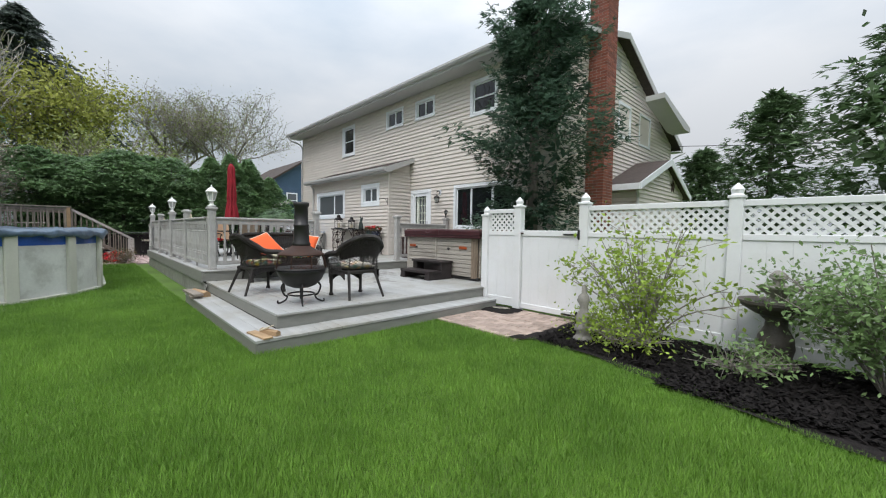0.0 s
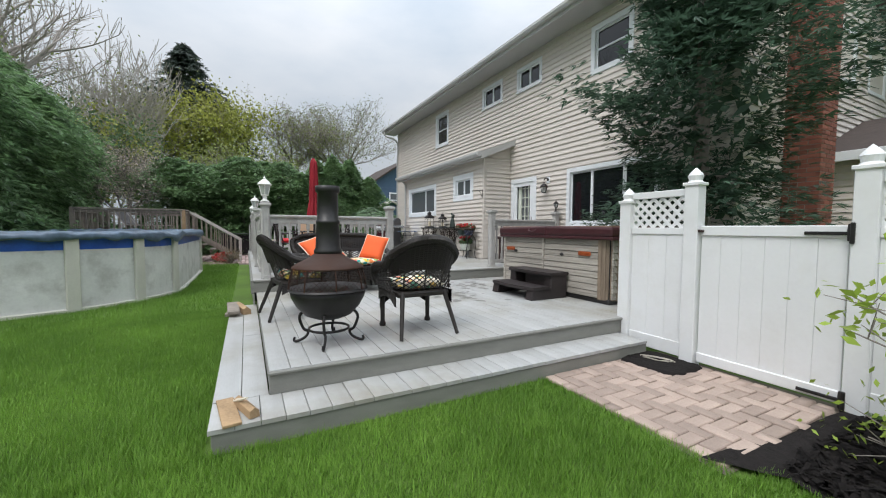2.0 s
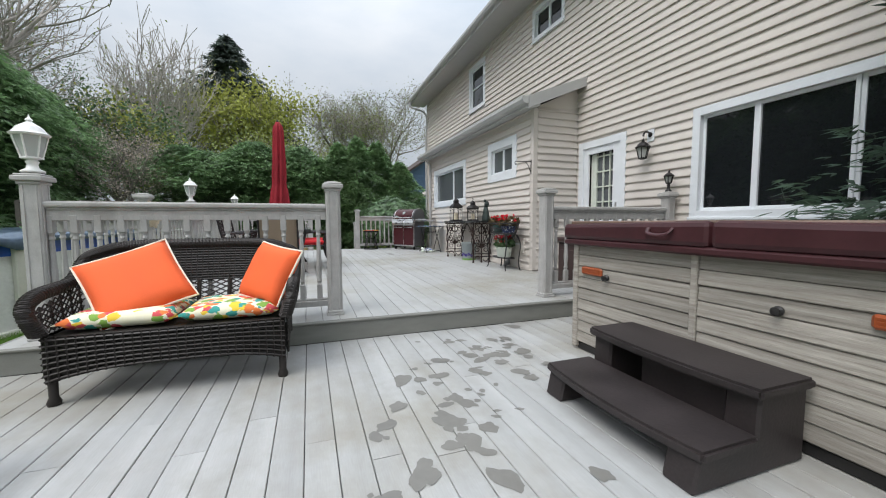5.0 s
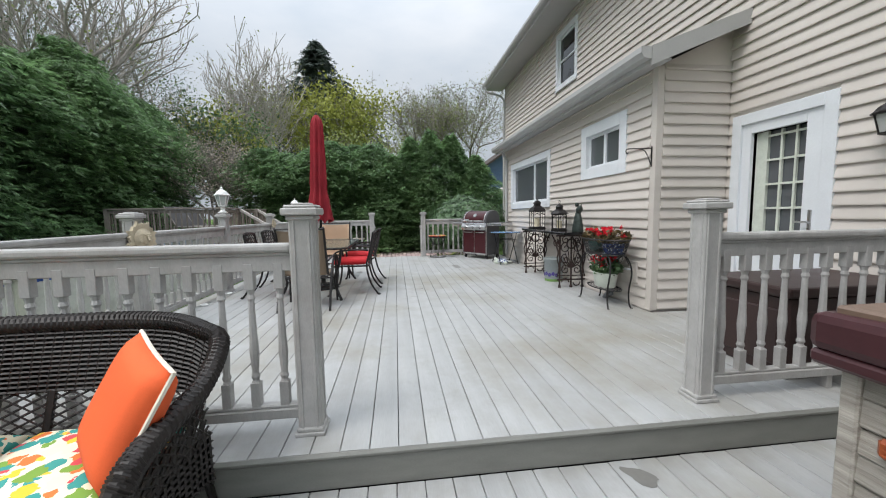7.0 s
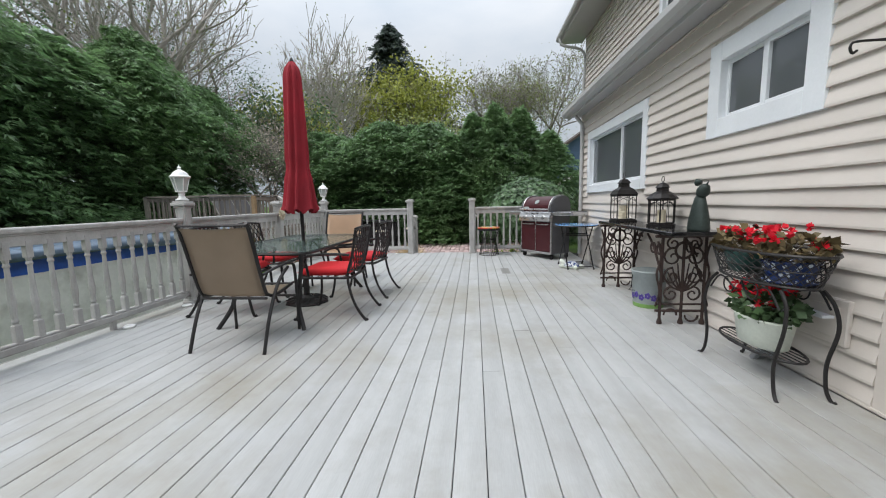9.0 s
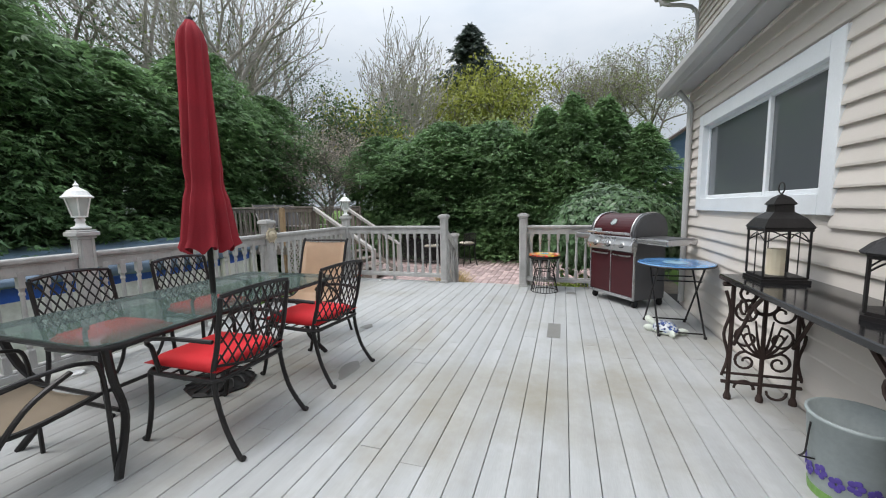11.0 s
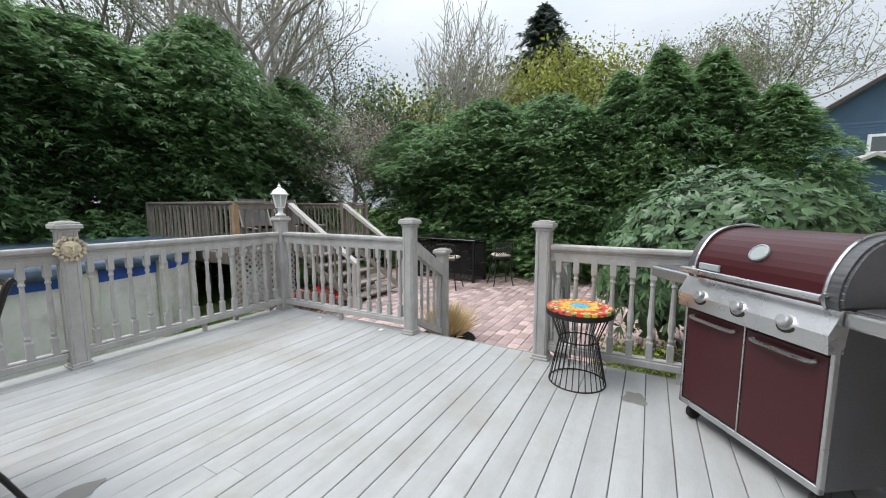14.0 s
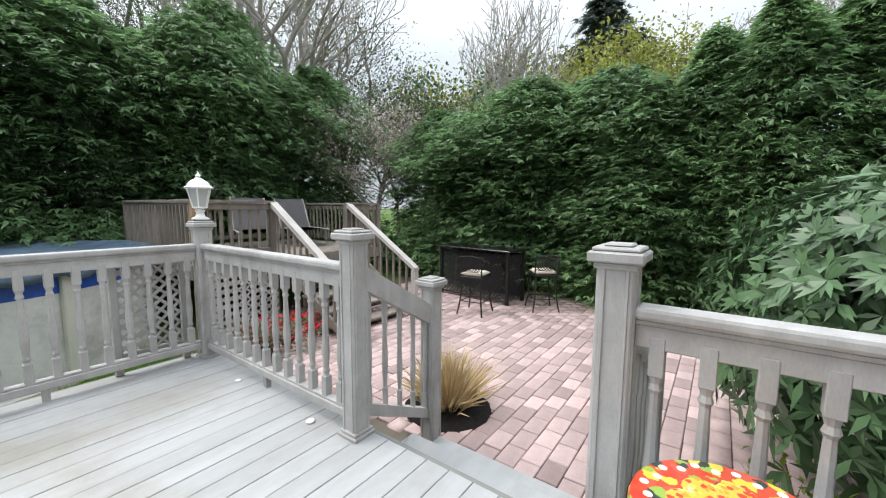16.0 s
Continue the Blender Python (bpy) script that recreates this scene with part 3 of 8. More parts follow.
def cap_mesh(h, w=0.115):
    bm = B()
    for e, z0, z1 in ((0.012, h - 0.085, h - 0.06), (0.03, h - 0.061, h - 0.025), (0.018, h - 0.026, h - 0.01), (-0.012, h - 0.011, h)):
        q = w / 2 + e
        box(bm, -q, q, -q, q, z0, z1, 0.006)
    return bm


POSTS = {}


def post(x, y, h=1.2, z=Z3, label="square weathered grey deck post with a moulded cap"):
    if h not in POSTS:
        ob = thing("deck_post", x, y, z, label, "post", "posts of the deck railing")
        part("shaft", post_profile(h), RAILM, ob)
        part("base_trim", skirt(), RAILM, ob)
        part("cap", cap_mesh(h), RAILM, ob)
        POSTS[h] = ob
        return ob
    return copy_thing(POSTS[h], pose(x, y, z))


def baluster_mesh(z0, z1):
    """A turned spindle with square ends."""
    bm = B()
    q = 0.023
    L = z1 - z0
    box(bm, -q, q, -q, q, z0, z0 + 0.2 * L, 0.003)
    box(bm, -q, q, -q, q, z1 - 0.17 * L, z1, 0.003)
    a, b = z0 + 0.2 * L, z1 - 0.17 * L
    prof = [(0.022, a), (0.016, a + 0.012), (0.023, a + 0.03), (0.017, a + 0.05), (0.025, a + 0.16), (0.020, a + 0.5 * (b - a)), (0.015, b - 0.06), (0.022, b - 0.045), (0.016, b - 0.025), (0.022, b)]
    lathe(bm, prof, 8)
    return bm


bal = part("baluster", baluster_mesh(0.13, 0.90), RAILM)
BAL_ME = bal.data
bpy.data.objects.remove(bal)


def rail_run(p, q, label="weathered grey deck railing with turned balusters", top=1.0, lattice=None):
    """A railing between two post centres, its origin at the first."""
    p, q = Vector(p), Vector(q)
    L = (q - p).length
    ang = math.degrees(math.atan2((q - p).y, (q - p).x))
    ob = thing("deck_railing", p.x, p.y, Z3, label, "railing", "railings of the deck", rz=ang)
    a, b = 0.06, L - 0.06
    bm = B()
    box(bm, a, b, -0.045, 0.045, top - 0.045, top, 0.014)
    box(bm, a, b, -0.028, 0.028, top - 0.062, top - 0.044, 0.004)
    box(bm, a, b, -0.02, 0.02, top - 0.14, top - 0.061, 0.004)
    part("top_rail", bm, RAILM, ob)
    bm = B()
    box(bm, a, b, -0.032, 0.032, 0.085, 0.14, 0.006)
    box(bm, a, b, -0.024, 0.024, 0.139, 0.16, 0.006)
    part("bottom_rail", bm, RAILM, ob)
    n = max(2, round((b - a) / 0.14))
    for i in range(n):
        o = new("baluster", BAL_ME)
        o.matrix_basis = pose(a + (i + 0.5) * (b - a) / n, 0, 0)
        o.parent = ob
    bm = B()
    box(bm, L / 2 - 0.02, L / 2 + 0.02, -0.02, 0.02, 0, 0.086, 0.003)
    part("rail_foot", bm, RAILM, ob)
    return ob


XF, XB, YR = -6.17, -14.38, 4.03      # railing lines
line_c = [XF, -8.25, -10.25, -12.37, XB]
for x in line_c:
    post(x, YR + (0.06 if x == XF else 0.0))
for a, b in zip(line_c, line_c[1:]):
    rail_run((a, YR), (b, YR))
LPOST, RPOST, R2 = 6.14, 8.40, 10.19
post(XF, LPOST), post(XF, RPOST), post(XF, R2)
rail_run((XF, YR), (XF, LPOST))
rail_run((XF, RPOST), (XF, R2))
GL, GR = 5.98, 7.34
post(XB, GL), post(XB, GR)
rail_run((XB, YR), (XB, GL))
rail_run((XB, GR), (XB, BUMP - 0.06))
for y in (5.95, 7.37):
    post(-15.12, y, 1.34, 0.0, "short grey post at the foot of the deck steps")
    ob = thing("stair_railing", XB, y, 0, "sloping grey hand rail of the deck steps", "railing")
    bm = B()
    prism(bm, [(-0.06, Z3 + 0.99), (-0.74, 1.12), (-0.74, 0.98), (-0.06, Z3 + 0.85)], "y", -0.04, 0.04)
    part("top_rail", bm, RAILM, ob)
    bm = B()
    prism(bm, [(-0.06, Z3 + 0.16), (-0.74, 0.34), (-0.74, 0.27), (-0.06, Z3 + 0.08)], "y", -0.03, 0.03)
    part("bottom_rail", bm, RAILM, ob)
    for k in range(5):
        u = -0.13 - k * 0.135
        bm = B()
        zb = Z3 + 0.12 + (u + 0.06) * 0.5
        lathe(bm, [(0.018, zb), (0.018, zb + 0.15), (0.012, zb + 0.16), (0.02, zb + 0.3), (0.014, zb + 0.55), (0.018, zb + 0.57), (0.018, zb + 0.8)], 8, pose(u, 0, 0))
        part("baluster", bm, RAILM, ob)


# ---- house ----
house = thing("house", 0, 0, 0, "two-storey house with beige vinyl siding and white trim", "house")
EXPO = 0.114


def siding(wall, axis, c, u0, u1, z0, z1, holes=(), out=-1, top=None, expo=EXPO):
    """Clapboard courses on a wall plane; holes are (u0, u1, z0, z1); top(z) narrows the courses under a gable."""
    n = int(math.ceil((z1 - z0) / expo))
    for i in range(n):
        za, zb = z0 + i * expo, min(z0 + (i + 1) * expo, z1)
        lo, hi = u0, u1
        if top is not None:
            lo, hi = top((za + zb) / 2)
            lo, hi = max(lo, u0), min(hi, u1)
            if hi - lo < 0.1:
                continue
        spans = [(lo, hi)]
        for h0, h1, hz0, hz1 in holes:
            if zb > hz0 + 0.01 and za < hz1 - 0.01:
                nxt = []
                for s0, s1 in spans:
                    if h1 <= s0 or h0 >= s1:
                        nxt.append((s0, s1))
                    else:
                        nxt += [(s0, h0), (h1, s1)]
                spans = [s for s in nxt if s[1] - s[0] > 0.02]
        for s0, s1 in spans:
            bm = B()
            o = out
            prof = [(c - o * 0.002, za), (c + o * 0.029, za), (c + o * 0.0295, za + 0.014), (c + o * 0.004, zb + 0.006), (c - o * 0.002, zb + 0.006)]
            if axis == "x":
                prism(bm, prof, "x", s0, s1)
            else:
                lo_v = [bm.verts.new((p[0], s0, p[1])) for p in prof]
                hi_v = [bm.verts.new((p[0], s1, p[1])) for p in prof]
                bm.faces.new(lo_v), bm.faces.new(hi_v[::-1])
                for k in range(len(prof)):
                    j = (k + 1) % len(prof)
                    bm.faces.new((lo_v[j], lo_v[k], hi_v[k], hi_v[j]))
                bmesh.ops.recalc_face_normals(bm, faces=bm.faces)
            part("siding_plank", bm, wall_mat[0], wall)


wall_mat = [SIDING]
FARX = -16.72
# openings: x0, x1, z0, z1 on the rear wall
DOOR = (-7.98, -6.99, Z3, 2.64)
SLIDER = (-5.95, -3.80, 1.40, 2.66)
UPS = [(-12.66, -11.68, 4.38, 5.56), (-9.46, -8.48, 4.94, 5.54), (-7.80, -6.88, 4.94, 5.52), (-5.35, -4.40, 4.55, 5.50)]
BW1, BW2 = (-13.20, -10.89, 1.77, 2.78), (-9.68, -8.59, 2.15, 2.87)
walls = {}


def core(name, holes, axis, c0, c1, u0, u1, z0, z1):
    """A wall slab with openings cut right through it."""
    us = sorted({u0, u1, *[v for h in holes for v in h[:2]]})
    zs = sorted({z0, z1, *[v for h in holes for v in h[2:]]})
    bm = B()
    for a, b in zip(us, us[1:]):
        for d, e in zip(zs, zs[1:]):
            if any(h[0] <= a and b <= h[1] and h[2] <= d and e <= h[3] for h in holes):
                continue
            if axis == "x":
                box(bm, a, b, c0, c1, d, e)
            else:
                box(bm, c0, c1, a, b, d, e)
    bmesh.ops.remove_doubles(bm, verts=bm.verts, dist=0.0005)
    return part(name, bm, SIDING, house)


rear = core("wall", [DOOR, SLIDER, *UPS], "x", WALL + 0.001, WALL + 0.16, FARX, GABLE - 0.16, 0, 5.86)
siding(rear, "x", WALL, FARX, GABLE, Z3 - 0.1, 5.84, [DOOR, SLIDER, *UPS, (-13.66, -8.05, 0, 3.2)])
bay = core("wall", [BW1, BW2], "x", BUMP + 0.001, BUMP + 0.14, -13.65, -8.061, 0.1, 3.2)
siding(bay, "x", BUMP, -13.65, -8.13, Z3 + 0.02, 3.2, [BW1, BW2])
bm = B()
box(bm, -8.20, -8.061, BUMP + 0.141, WALL, 0.1, 3.2)
bay_side = part("wall", bm, SIDING, house)
siding(bay_side, "y", -8.06, BUMP + 0.06, WALL - 0.03, Z3 + 0.02, 3.22, out=1)
bm = B()
box(bm, -13.649, -13.52, BUMP + 0.141, WALL, 0.1, 3.2)
part("wall", bm, SIDING, house)
RIDGE, RIDGEZ, FRONT, FRONTZ, REARE, EAVEZ = 13.48, 6.90, 18.85, 4.62, 9.74, 5.94


def gable_span(z):
    lo = WALL if z < 5.9 else WALL + (z - 5.9) / ((RIDGEZ - 0.1 - 5.9) / (RIDGE - WALL))
    hi = 18.47 if z < 4.72 else RIDGE + (RIDGEZ - 0.1 - z) / ((RIDGEZ - 4.72) / (FRONT - RIDGE))
    return lo, hi


GW1, GW2, GV = (13.62, 14.52, 4.16, 5.16), (15.25, 16.22, 4.18, 5.16), (13.35, 13.68, 6.0, 6.35)
bm = B()
prism(bm, [(WALL, 0), (18.47, 0), (18.47, 4.72), (RIDGE, RIDGEZ - 0.1), (WALL, 5.9)], "x", GABLE - 0.16, GABLE - 0.001)
gable = part("wall", bm, SIDING, house)
siding(gable, "y", GABLE, WALL, 18.47, 0.6, RIDGEZ - 0.05, [GW1, GW2, GV], out=1, top=gable_span)
bm = B()
box(bm, FARX, GABLE - 0.161, 18.32, 18.47, 0, 4.72)
prism(bm, [(WALL, 0), (18.47, 0), (18.47, 4.72), (RIDGE, RIDGEZ - 0.1), (WALL, 5.9)], "x", FARX, FARX + 0.15)
part("wall", bm, SIDING, house)
# corner boards
for dims in ((-8.13, -8.042, BUMP - 0.022, BUMP + 0.06, Z3 + 0.004, 3.2), (-13.70, -13.62, BUMP - 0.022, BUMP + 0.06, Z3 + 0.004, 3.2),
             (FARX - 0.02, FARX + 0.06, WALL - 0.022, WALL + 0.06, 0.1, 5.8), (GABLE - 0.07, GABLE + 0.022, WALL - 0.022, WALL + 0.06, 0.1, 5.8),
             (GABLE - 0.07, GABLE + 0.022, 18.39, 18.49, 0.1, 4.72)):
    part("corner_board", box(B(), *dims, 0.004), SIDING, house)
bm = B()
box(bm, -13.62, -8.05, BUMP - 0.03, BUMP - 0.002, Z3 + 0.002, Z3 + 0.022, 0.003)
part("base_strip", bm, SIDING, house)


def window(wall_axis, c, u0, u1, z0, z1, bars=(), glass=WGLASS, out=-1, trim=0.085, mullions=(), inner=None, sill=False):
    """A framed window in an opening, as one part with its frame and panes."""
    win = new("window")
    win.empty_display_size = 0.1
    win.parent = house

    def bx(bm, a, b, d0, d1, e, f_, bev=0.004):
        lo, hi = sorted((c + out * d0, c + out * d1))
        if wall_axis == "x":
            box(bm, a, b, lo, hi, e, f_, bev)
        else:
            box(bm, lo, hi, a, b, e, f_, bev)
    bm = B()
    bx(bm, u0 - 0.02, u0 + trim, -0.06, 0.034, z0 - 0.02, z1 + 0.02)
    bx(bm, u1 - trim, u1 + 0.02, -0.06, 0.034, z0 - 0.02, z1 + 0.02)
    bx(bm, u0 + trim, u1 - trim, -0.06, 0.034, z1 - trim, z1 + 0.02)
    bx(bm, u0 + trim, u1 - trim, -0.06, 0.034, z0 - 0.02, z0 + trim)
    if sill:
        bx(bm, u0 - 0.03, u1 + 0.03, 0.0, 0.05, z0 - 0.035, z0 - 0.001)
    part("window_frame", bm, TRIMW, win)
    a, b, d, e = u0 + trim, u1 - trim, z0 + trim, z1 - trim
    bm = B()
    s = 0.035
    for k, (p, q) in enumerate(zip((a, *mullions), (*mullions, b))):
        dd = 0.0 if k % 2 else 0.012
        bx(bm, p, p + s, -0.05 - dd, -0.01 - dd, d, e)
        bx(bm, q - s, q, -0.05 - dd, -0.01 - dd, d, e)
        bx(bm, p + s, q - s, -0.05 - dd, -0.01 - dd, e - s, e)
        bx(bm, p + s, q - s, -0.05 - dd, -0.01 - dd, d, d + s)
    for kind, v in bars:
        if kind == "h":
            bx(bm, a + s, b - s, -0.045, -0.008, v - 0.018, v + 0.018)
        else:
            bx(bm, v - 0.012, v + 0.012, -0.045, -0.012, d + s, e - s)
    part("sash", bm, TRIMW, win)
    bm = B()
    bx(bm, a + 0.01, b - 0.01, -0.042, -0.036, d + 0.01, e - 0.01, 0)
    part("pane", bm, glass, win)
    return win


window("x", WALL, *UPS[0], bars=[("h", 4.96)], sill=True)
for u in UPS[1:3]:
    window("x", WALL, *u, mullions=[(u[0] + u[1]) / 2], trim=0.06, sill=True)
window("x", WALL, *UPS[3], bars=[("h", 5.02)])
window("x", BUMP, *BW1, mullions=[-11.78], glass=WPANE, trim=0.11)
window("x", BUMP, *BW2, mullions=[-9.13], glass=WPANE, trim=0.13)
window("x", WALL, *SLIDER, mullions=[-5.30, -4.52], trim=0.075, sill=True)
window("y", GABLE, *GW1, bars=[("h", 4.66)], out=1, trim=0.07)
window("y", GABLE, *GW2, out=1, trim=0.05)
# gable vent
bm = B()
box(bm, GABLE, GABLE + 0.03, GV[0], GV[1], GV[2], GV[3], 0.004)
for k in range(6):
    box(bm, GABLE + 0.028, GABLE + 0.045, GV[0] + 0.04, GV[1] - 0.04, GV[2] + 0.03 + k * 0.05, GV[2] + 0.055 + k * 0.05, 0.003)
part("gable_vent", bm, SOFFIT, house)
# window curtains and blinds inside
for u0, u1, z0, z1, y in ((-13.05, -11.95, 1.90, 2.66, BUMP + 0.3), (-9.52, -8.75, 2.28, 2.76, BUMP + 0.2)):
    bm = B()
    n = 40
    for i in range(n):
        a, b = u0 + (u1 - u0) * i / n, u0 + (u1 - u0) * (i + 1) / n
        ya, yb = y + 0.02 * math.sin(i * 1.3), y + 0.02 * math.sin((i + 1) * 1.3)
        bm.faces.new([bm.verts.new(p) for p in ((a, ya, z0), (b, yb, z0), (b, yb, z1), (a, ya, z1))])
    part("curtain", bm, CURTAIN, house)

# back door with nine panes
door = new("door")
door.empty_display_size = 0.1
door.parent = house
dx0, dx1, dz0, dz1 = DOOR
bm = B()
box(bm, dx0 - 0.01, dx0 + 0.10, WALL - 0.034, WALL + 0.06, dz0 + 0.001, dz1 + 0.01, 0.004)
box(bm, dx1 - 0.10, dx1 + 0.01, WALL - 0.034, WALL + 0.06, dz0 + 0.001, dz1 + 0.01, 0.004)
box(bm, dx0 + 0.10, dx1 - 0.10, WALL - 0.034, WALL + 0.06, dz1 - 0.10, dz1 + 0.01, 0.004)
part("door_frame", bm, TRIMW, door)
bm = B()
for a, b, e, g in ((dx0 + 0.1, dx0 + 0.2, dz0 + 0.02, dz1 - 0.1), (dx1 - 0.25, dx1 - 0.1, dz0 + 0.02, dz1 - 0.1), (dx0 + 0.2, dx1 - 0.25, dz1 - 0.2, dz1 - 0.1), (dx0 + 0.2, dx1 - 0.25, dz0 + 0.02, dz0 + 0.85)):
    box(bm, a, b, WALL - 0.01, WALL + 0.03, e, g, 0.004)
part("storm_door", bm, TRIMW, door)
bm = B()
pa, pb, pz0, pz1 = dx0 + 0.2, dx1 - 0.25, dz0 + 0.85, dz1 - 0.2
box(bm, pa, pa + 0.12, WALL + 0.06, WALL + 0.09, pz0, pz1)
for k in range(1, 3):
    box(bm, pa + 0.12 + (pb - pa - 0.12) * k / 3 - 0.01, pa + 0.12 + (pb - pa - 0.12) * k / 3 + 0.01, WALL + 0.06, WALL + 0.085, pz0, pz1)
for k in range(0, 5):
    z = pz0 + 0.05 + (pz1 - pz0 - 0.1) * k / 4
    box(bm, pa + 0.12, pb, WALL + 0.061, WALL + 0.084, z - 0.01, z + 0.01)
part("muntins", bm, CREAM, door)
bm = B()
box(bm, pa, pb, WALL + 0.09, WALL + 0.095, pz0, pz1)
part("pane", bm, WPANE, door)
bm = B()
tube(bm, [(dx1 - 0.17, WALL - 0.02, 1.52), (dx1 - 0.17, WALL - 0.05, 1.53), (dx1 - 0.27, WALL - 0.055, 1.53)], 0.009, 6)
box(bm, dx1 - 0.185, dx1 - 0.155, WALL - 0.022, WALL - 0.008, 1.42, 1.64, 0.004)
part("door_handle", bm, STEEL, door, "grey lever handle")
# added near-black sheet: the rooms' shade behind the glass is put into its colour
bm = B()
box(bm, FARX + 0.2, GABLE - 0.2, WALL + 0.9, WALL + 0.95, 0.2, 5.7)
part("unlit_room_backing", bm, DARKIN, house)

# roof
bm = B()
th = 0.10
prism(bm, [(REARE, EAVEZ), (RIDGE, RIDGEZ), (FRONT, FRONTZ), (FRONT, FRONTZ - th), (RIDGE, RIDGEZ - th), (REARE, EAVEZ - th)], "x", FARX - 0.35, GABLE + 0.30)
part("roof", bm, ROOFM, house)
bm = B()
box(bm, FARX - 0.36, GABLE + 0.31, REARE - 0.02, REARE + 0.012, EAVEZ - 0.19, EAVEZ + 0.01, 0.004)
prism(bm, [(REARE - 0.01, EAVEZ - 0.12), (RIDGE, RIDGEZ + 0.012), (RIDGE, RIDGEZ - 0.16), (REARE - 0.01, EAVEZ - 0.21)], "x", GABLE + 0.302, GABLE + 0.325)
prism(bm, [(RIDGE, RIDGEZ + 0.012), (FRONT, FRONTZ + 0.012), (FRONT, FRONTZ - 0.2), (RIDGE, RIDGEZ - 0.16)], "x", GABLE + 0.302, GABLE + 0.325)
prism(bm, [(REARE - 0.01, EAVEZ - 0.12), (RIDGE, RIDGEZ + 0.012), (RIDGE, RIDGEZ - 0.16), (REARE - 0.01, EAVEZ - 0.21)], "x", FARX - 0.375, FARX - 0.352)
part("fascia", bm, SOFFIT, house)
bm = B()
box(bm, FARX - 0.35, GABLE + 0.30, REARE + 0.013, WALL - 0.02, EAVEZ - 0.17, EAVEZ - 0.15)
box(bm, FARX - 0.35, GABLE + 0.30, 18.50, FRONT - 0.01, FRONTZ - 0.2, FRONTZ - 0.18)
prism(bm, [(14.8, 5.50), (17.55, 4.98), (17.55, 4.84), (16.9, 4.82), (14.8, 5.34)], "x", GABLE + 0.33, GABLE + 0.86)
part("soffit", bm, SOFFIT, house)
bm = B()
prof = [(REARE - 0.02, EAVEZ), (REARE - 0.12, EAVEZ - 0.005), (REARE - 0.12, EAVEZ - 0.06), (REARE - 0.09, EAVEZ - 0.11), (REARE - 0.02, EAVEZ - 0.12)]
prism(bm, prof, "x", FARX - 0.38, GABLE + 0.33)
part("gutter", bm, SOFFIT, house)
bm = B()
tube(bm, spline([(FARX - 0.1, REARE - 0.07, EAVEZ - 0.1), (FARX - 0.08, REARE, EAVEZ - 0.3), (FARX + 0.02, WALL - 0.07, EAVEZ - 0.55), (FARX + 0.02, WALL - 0.07, 4.5)], 5) + [(FARX + 0.02, WALL - 0.07, 0.2)], 0.035, 8)
part("downspout", bm, SOFFIT, house)
bm = B()
tube(bm, [(-13.52, BUMP - 0.2, 3.2), (-13.50, BUMP - 0.06, 3.0), (-13.50, BUMP - 0.06, 0.6)], 0.033, 8)
part("downspout", bm, SOFFIT, house)
bm = B()
tube(bm, [(GABLE + 0.4, FRONT, FRONTZ - 0.2), (GABLE + 0.06, 18.53, FRONTZ - 0.45), (GABLE + 0.06, 18.53, 0.3)], 0.033, 8)
part("downspout", bm, SOFFIT, house)
# bay roof
bm = B()
prism(bm, [(BUMP - 0.22, 3.30), (WALL, 3.72), (WALL, 3.62), (BUMP - 0.22, 3.22)], "x", -13.80, -7.87)
part("bay_roof", bm, ROOFM, house)
bm = B()
box(bm, -13.81, -7.86, BUMP - 0.25, BUMP - 0.222, 3.14, 3.31, 0.004)
prism(bm, [(BUMP - 0.24, 3.31), (WALL, 3.73), (WALL, 3.58), (BUMP - 0.24, 3.12)], "x", -7.868, -7.84)
box(bm, -13.80, -7.87, BUMP - 0.22, BUMP - 0.001, 3.19, 3.205)
prism(bm, [(BUMP - 0.25, 3.30), (BUMP - 0.36, 3.295), (BUMP - 0.36, 3.24), (BUMP - 0.33, 3.19), (BUMP - 0.25, 3.18)], "x", -13.83, -7.84)
part("bay_fascia", bm, SOFFIT, house)
bm = B()
prism(bm, [(BUMP, 3.2), (WALL, 3.2), (WALL, 3.61)], "x", -8.20, -8.061)
part("bay_cheek", bm, SIDING, house)
# rear entry porch on the gable side
bm = B()
prism(bm, [(13.0, 0), (17.1, 0), (17.1, 2.66), (15.15, 3.46), (13.0, 2.66)], "x", GABLE + 0.02, -1.80)
porch = part("side_wing", bm, SIDING, house)
siding(porch, "y", -1.80, 13.0, 17.1, 0.6, 3.46, out=1, top=lambda z: (13.0, 17.1) if z < 2.66 else (13.0 + (z - 2.66) * 2.69, 17.1 - (z - 2.66) * 2.44))
siding(porch, "x", 13.0, GABLE + 0.02, -1.80, 0.6, 2.6, out=-1)
bm = B()
prism(bm, [(12.72, 2.64), (15.15, 3.57), (17.35, 2.62), (17.35, 2.52), (15.15, 3.47), (12.72, 2.54)], "x", GABLE + 0.01, -1.62)
part("wing_roof", bm, ROOFM, house)
bm = B()
prism(bm, [(12.70, 2.65), (15.15, 3.59), (17.37, 2.63), (17.37, 2.46), (15.15, 3.39), (12.70, 2.48)], "x", -1.619, -1.59)
box(bm, GABLE + 0.01, -1.62, 12.68, 12.719, 2.48, 2.64, 0.004)
part("wing_fascia", bm, TRIMW, house)
bm = B()
tube(bm, [(-1.68, 12.72, 2.49), (-1.74, 12.93, 2.28), (-1.74, 12.93, 0.3)], 0.035, 8)
part("downspout", bm, SOFFIT, house)
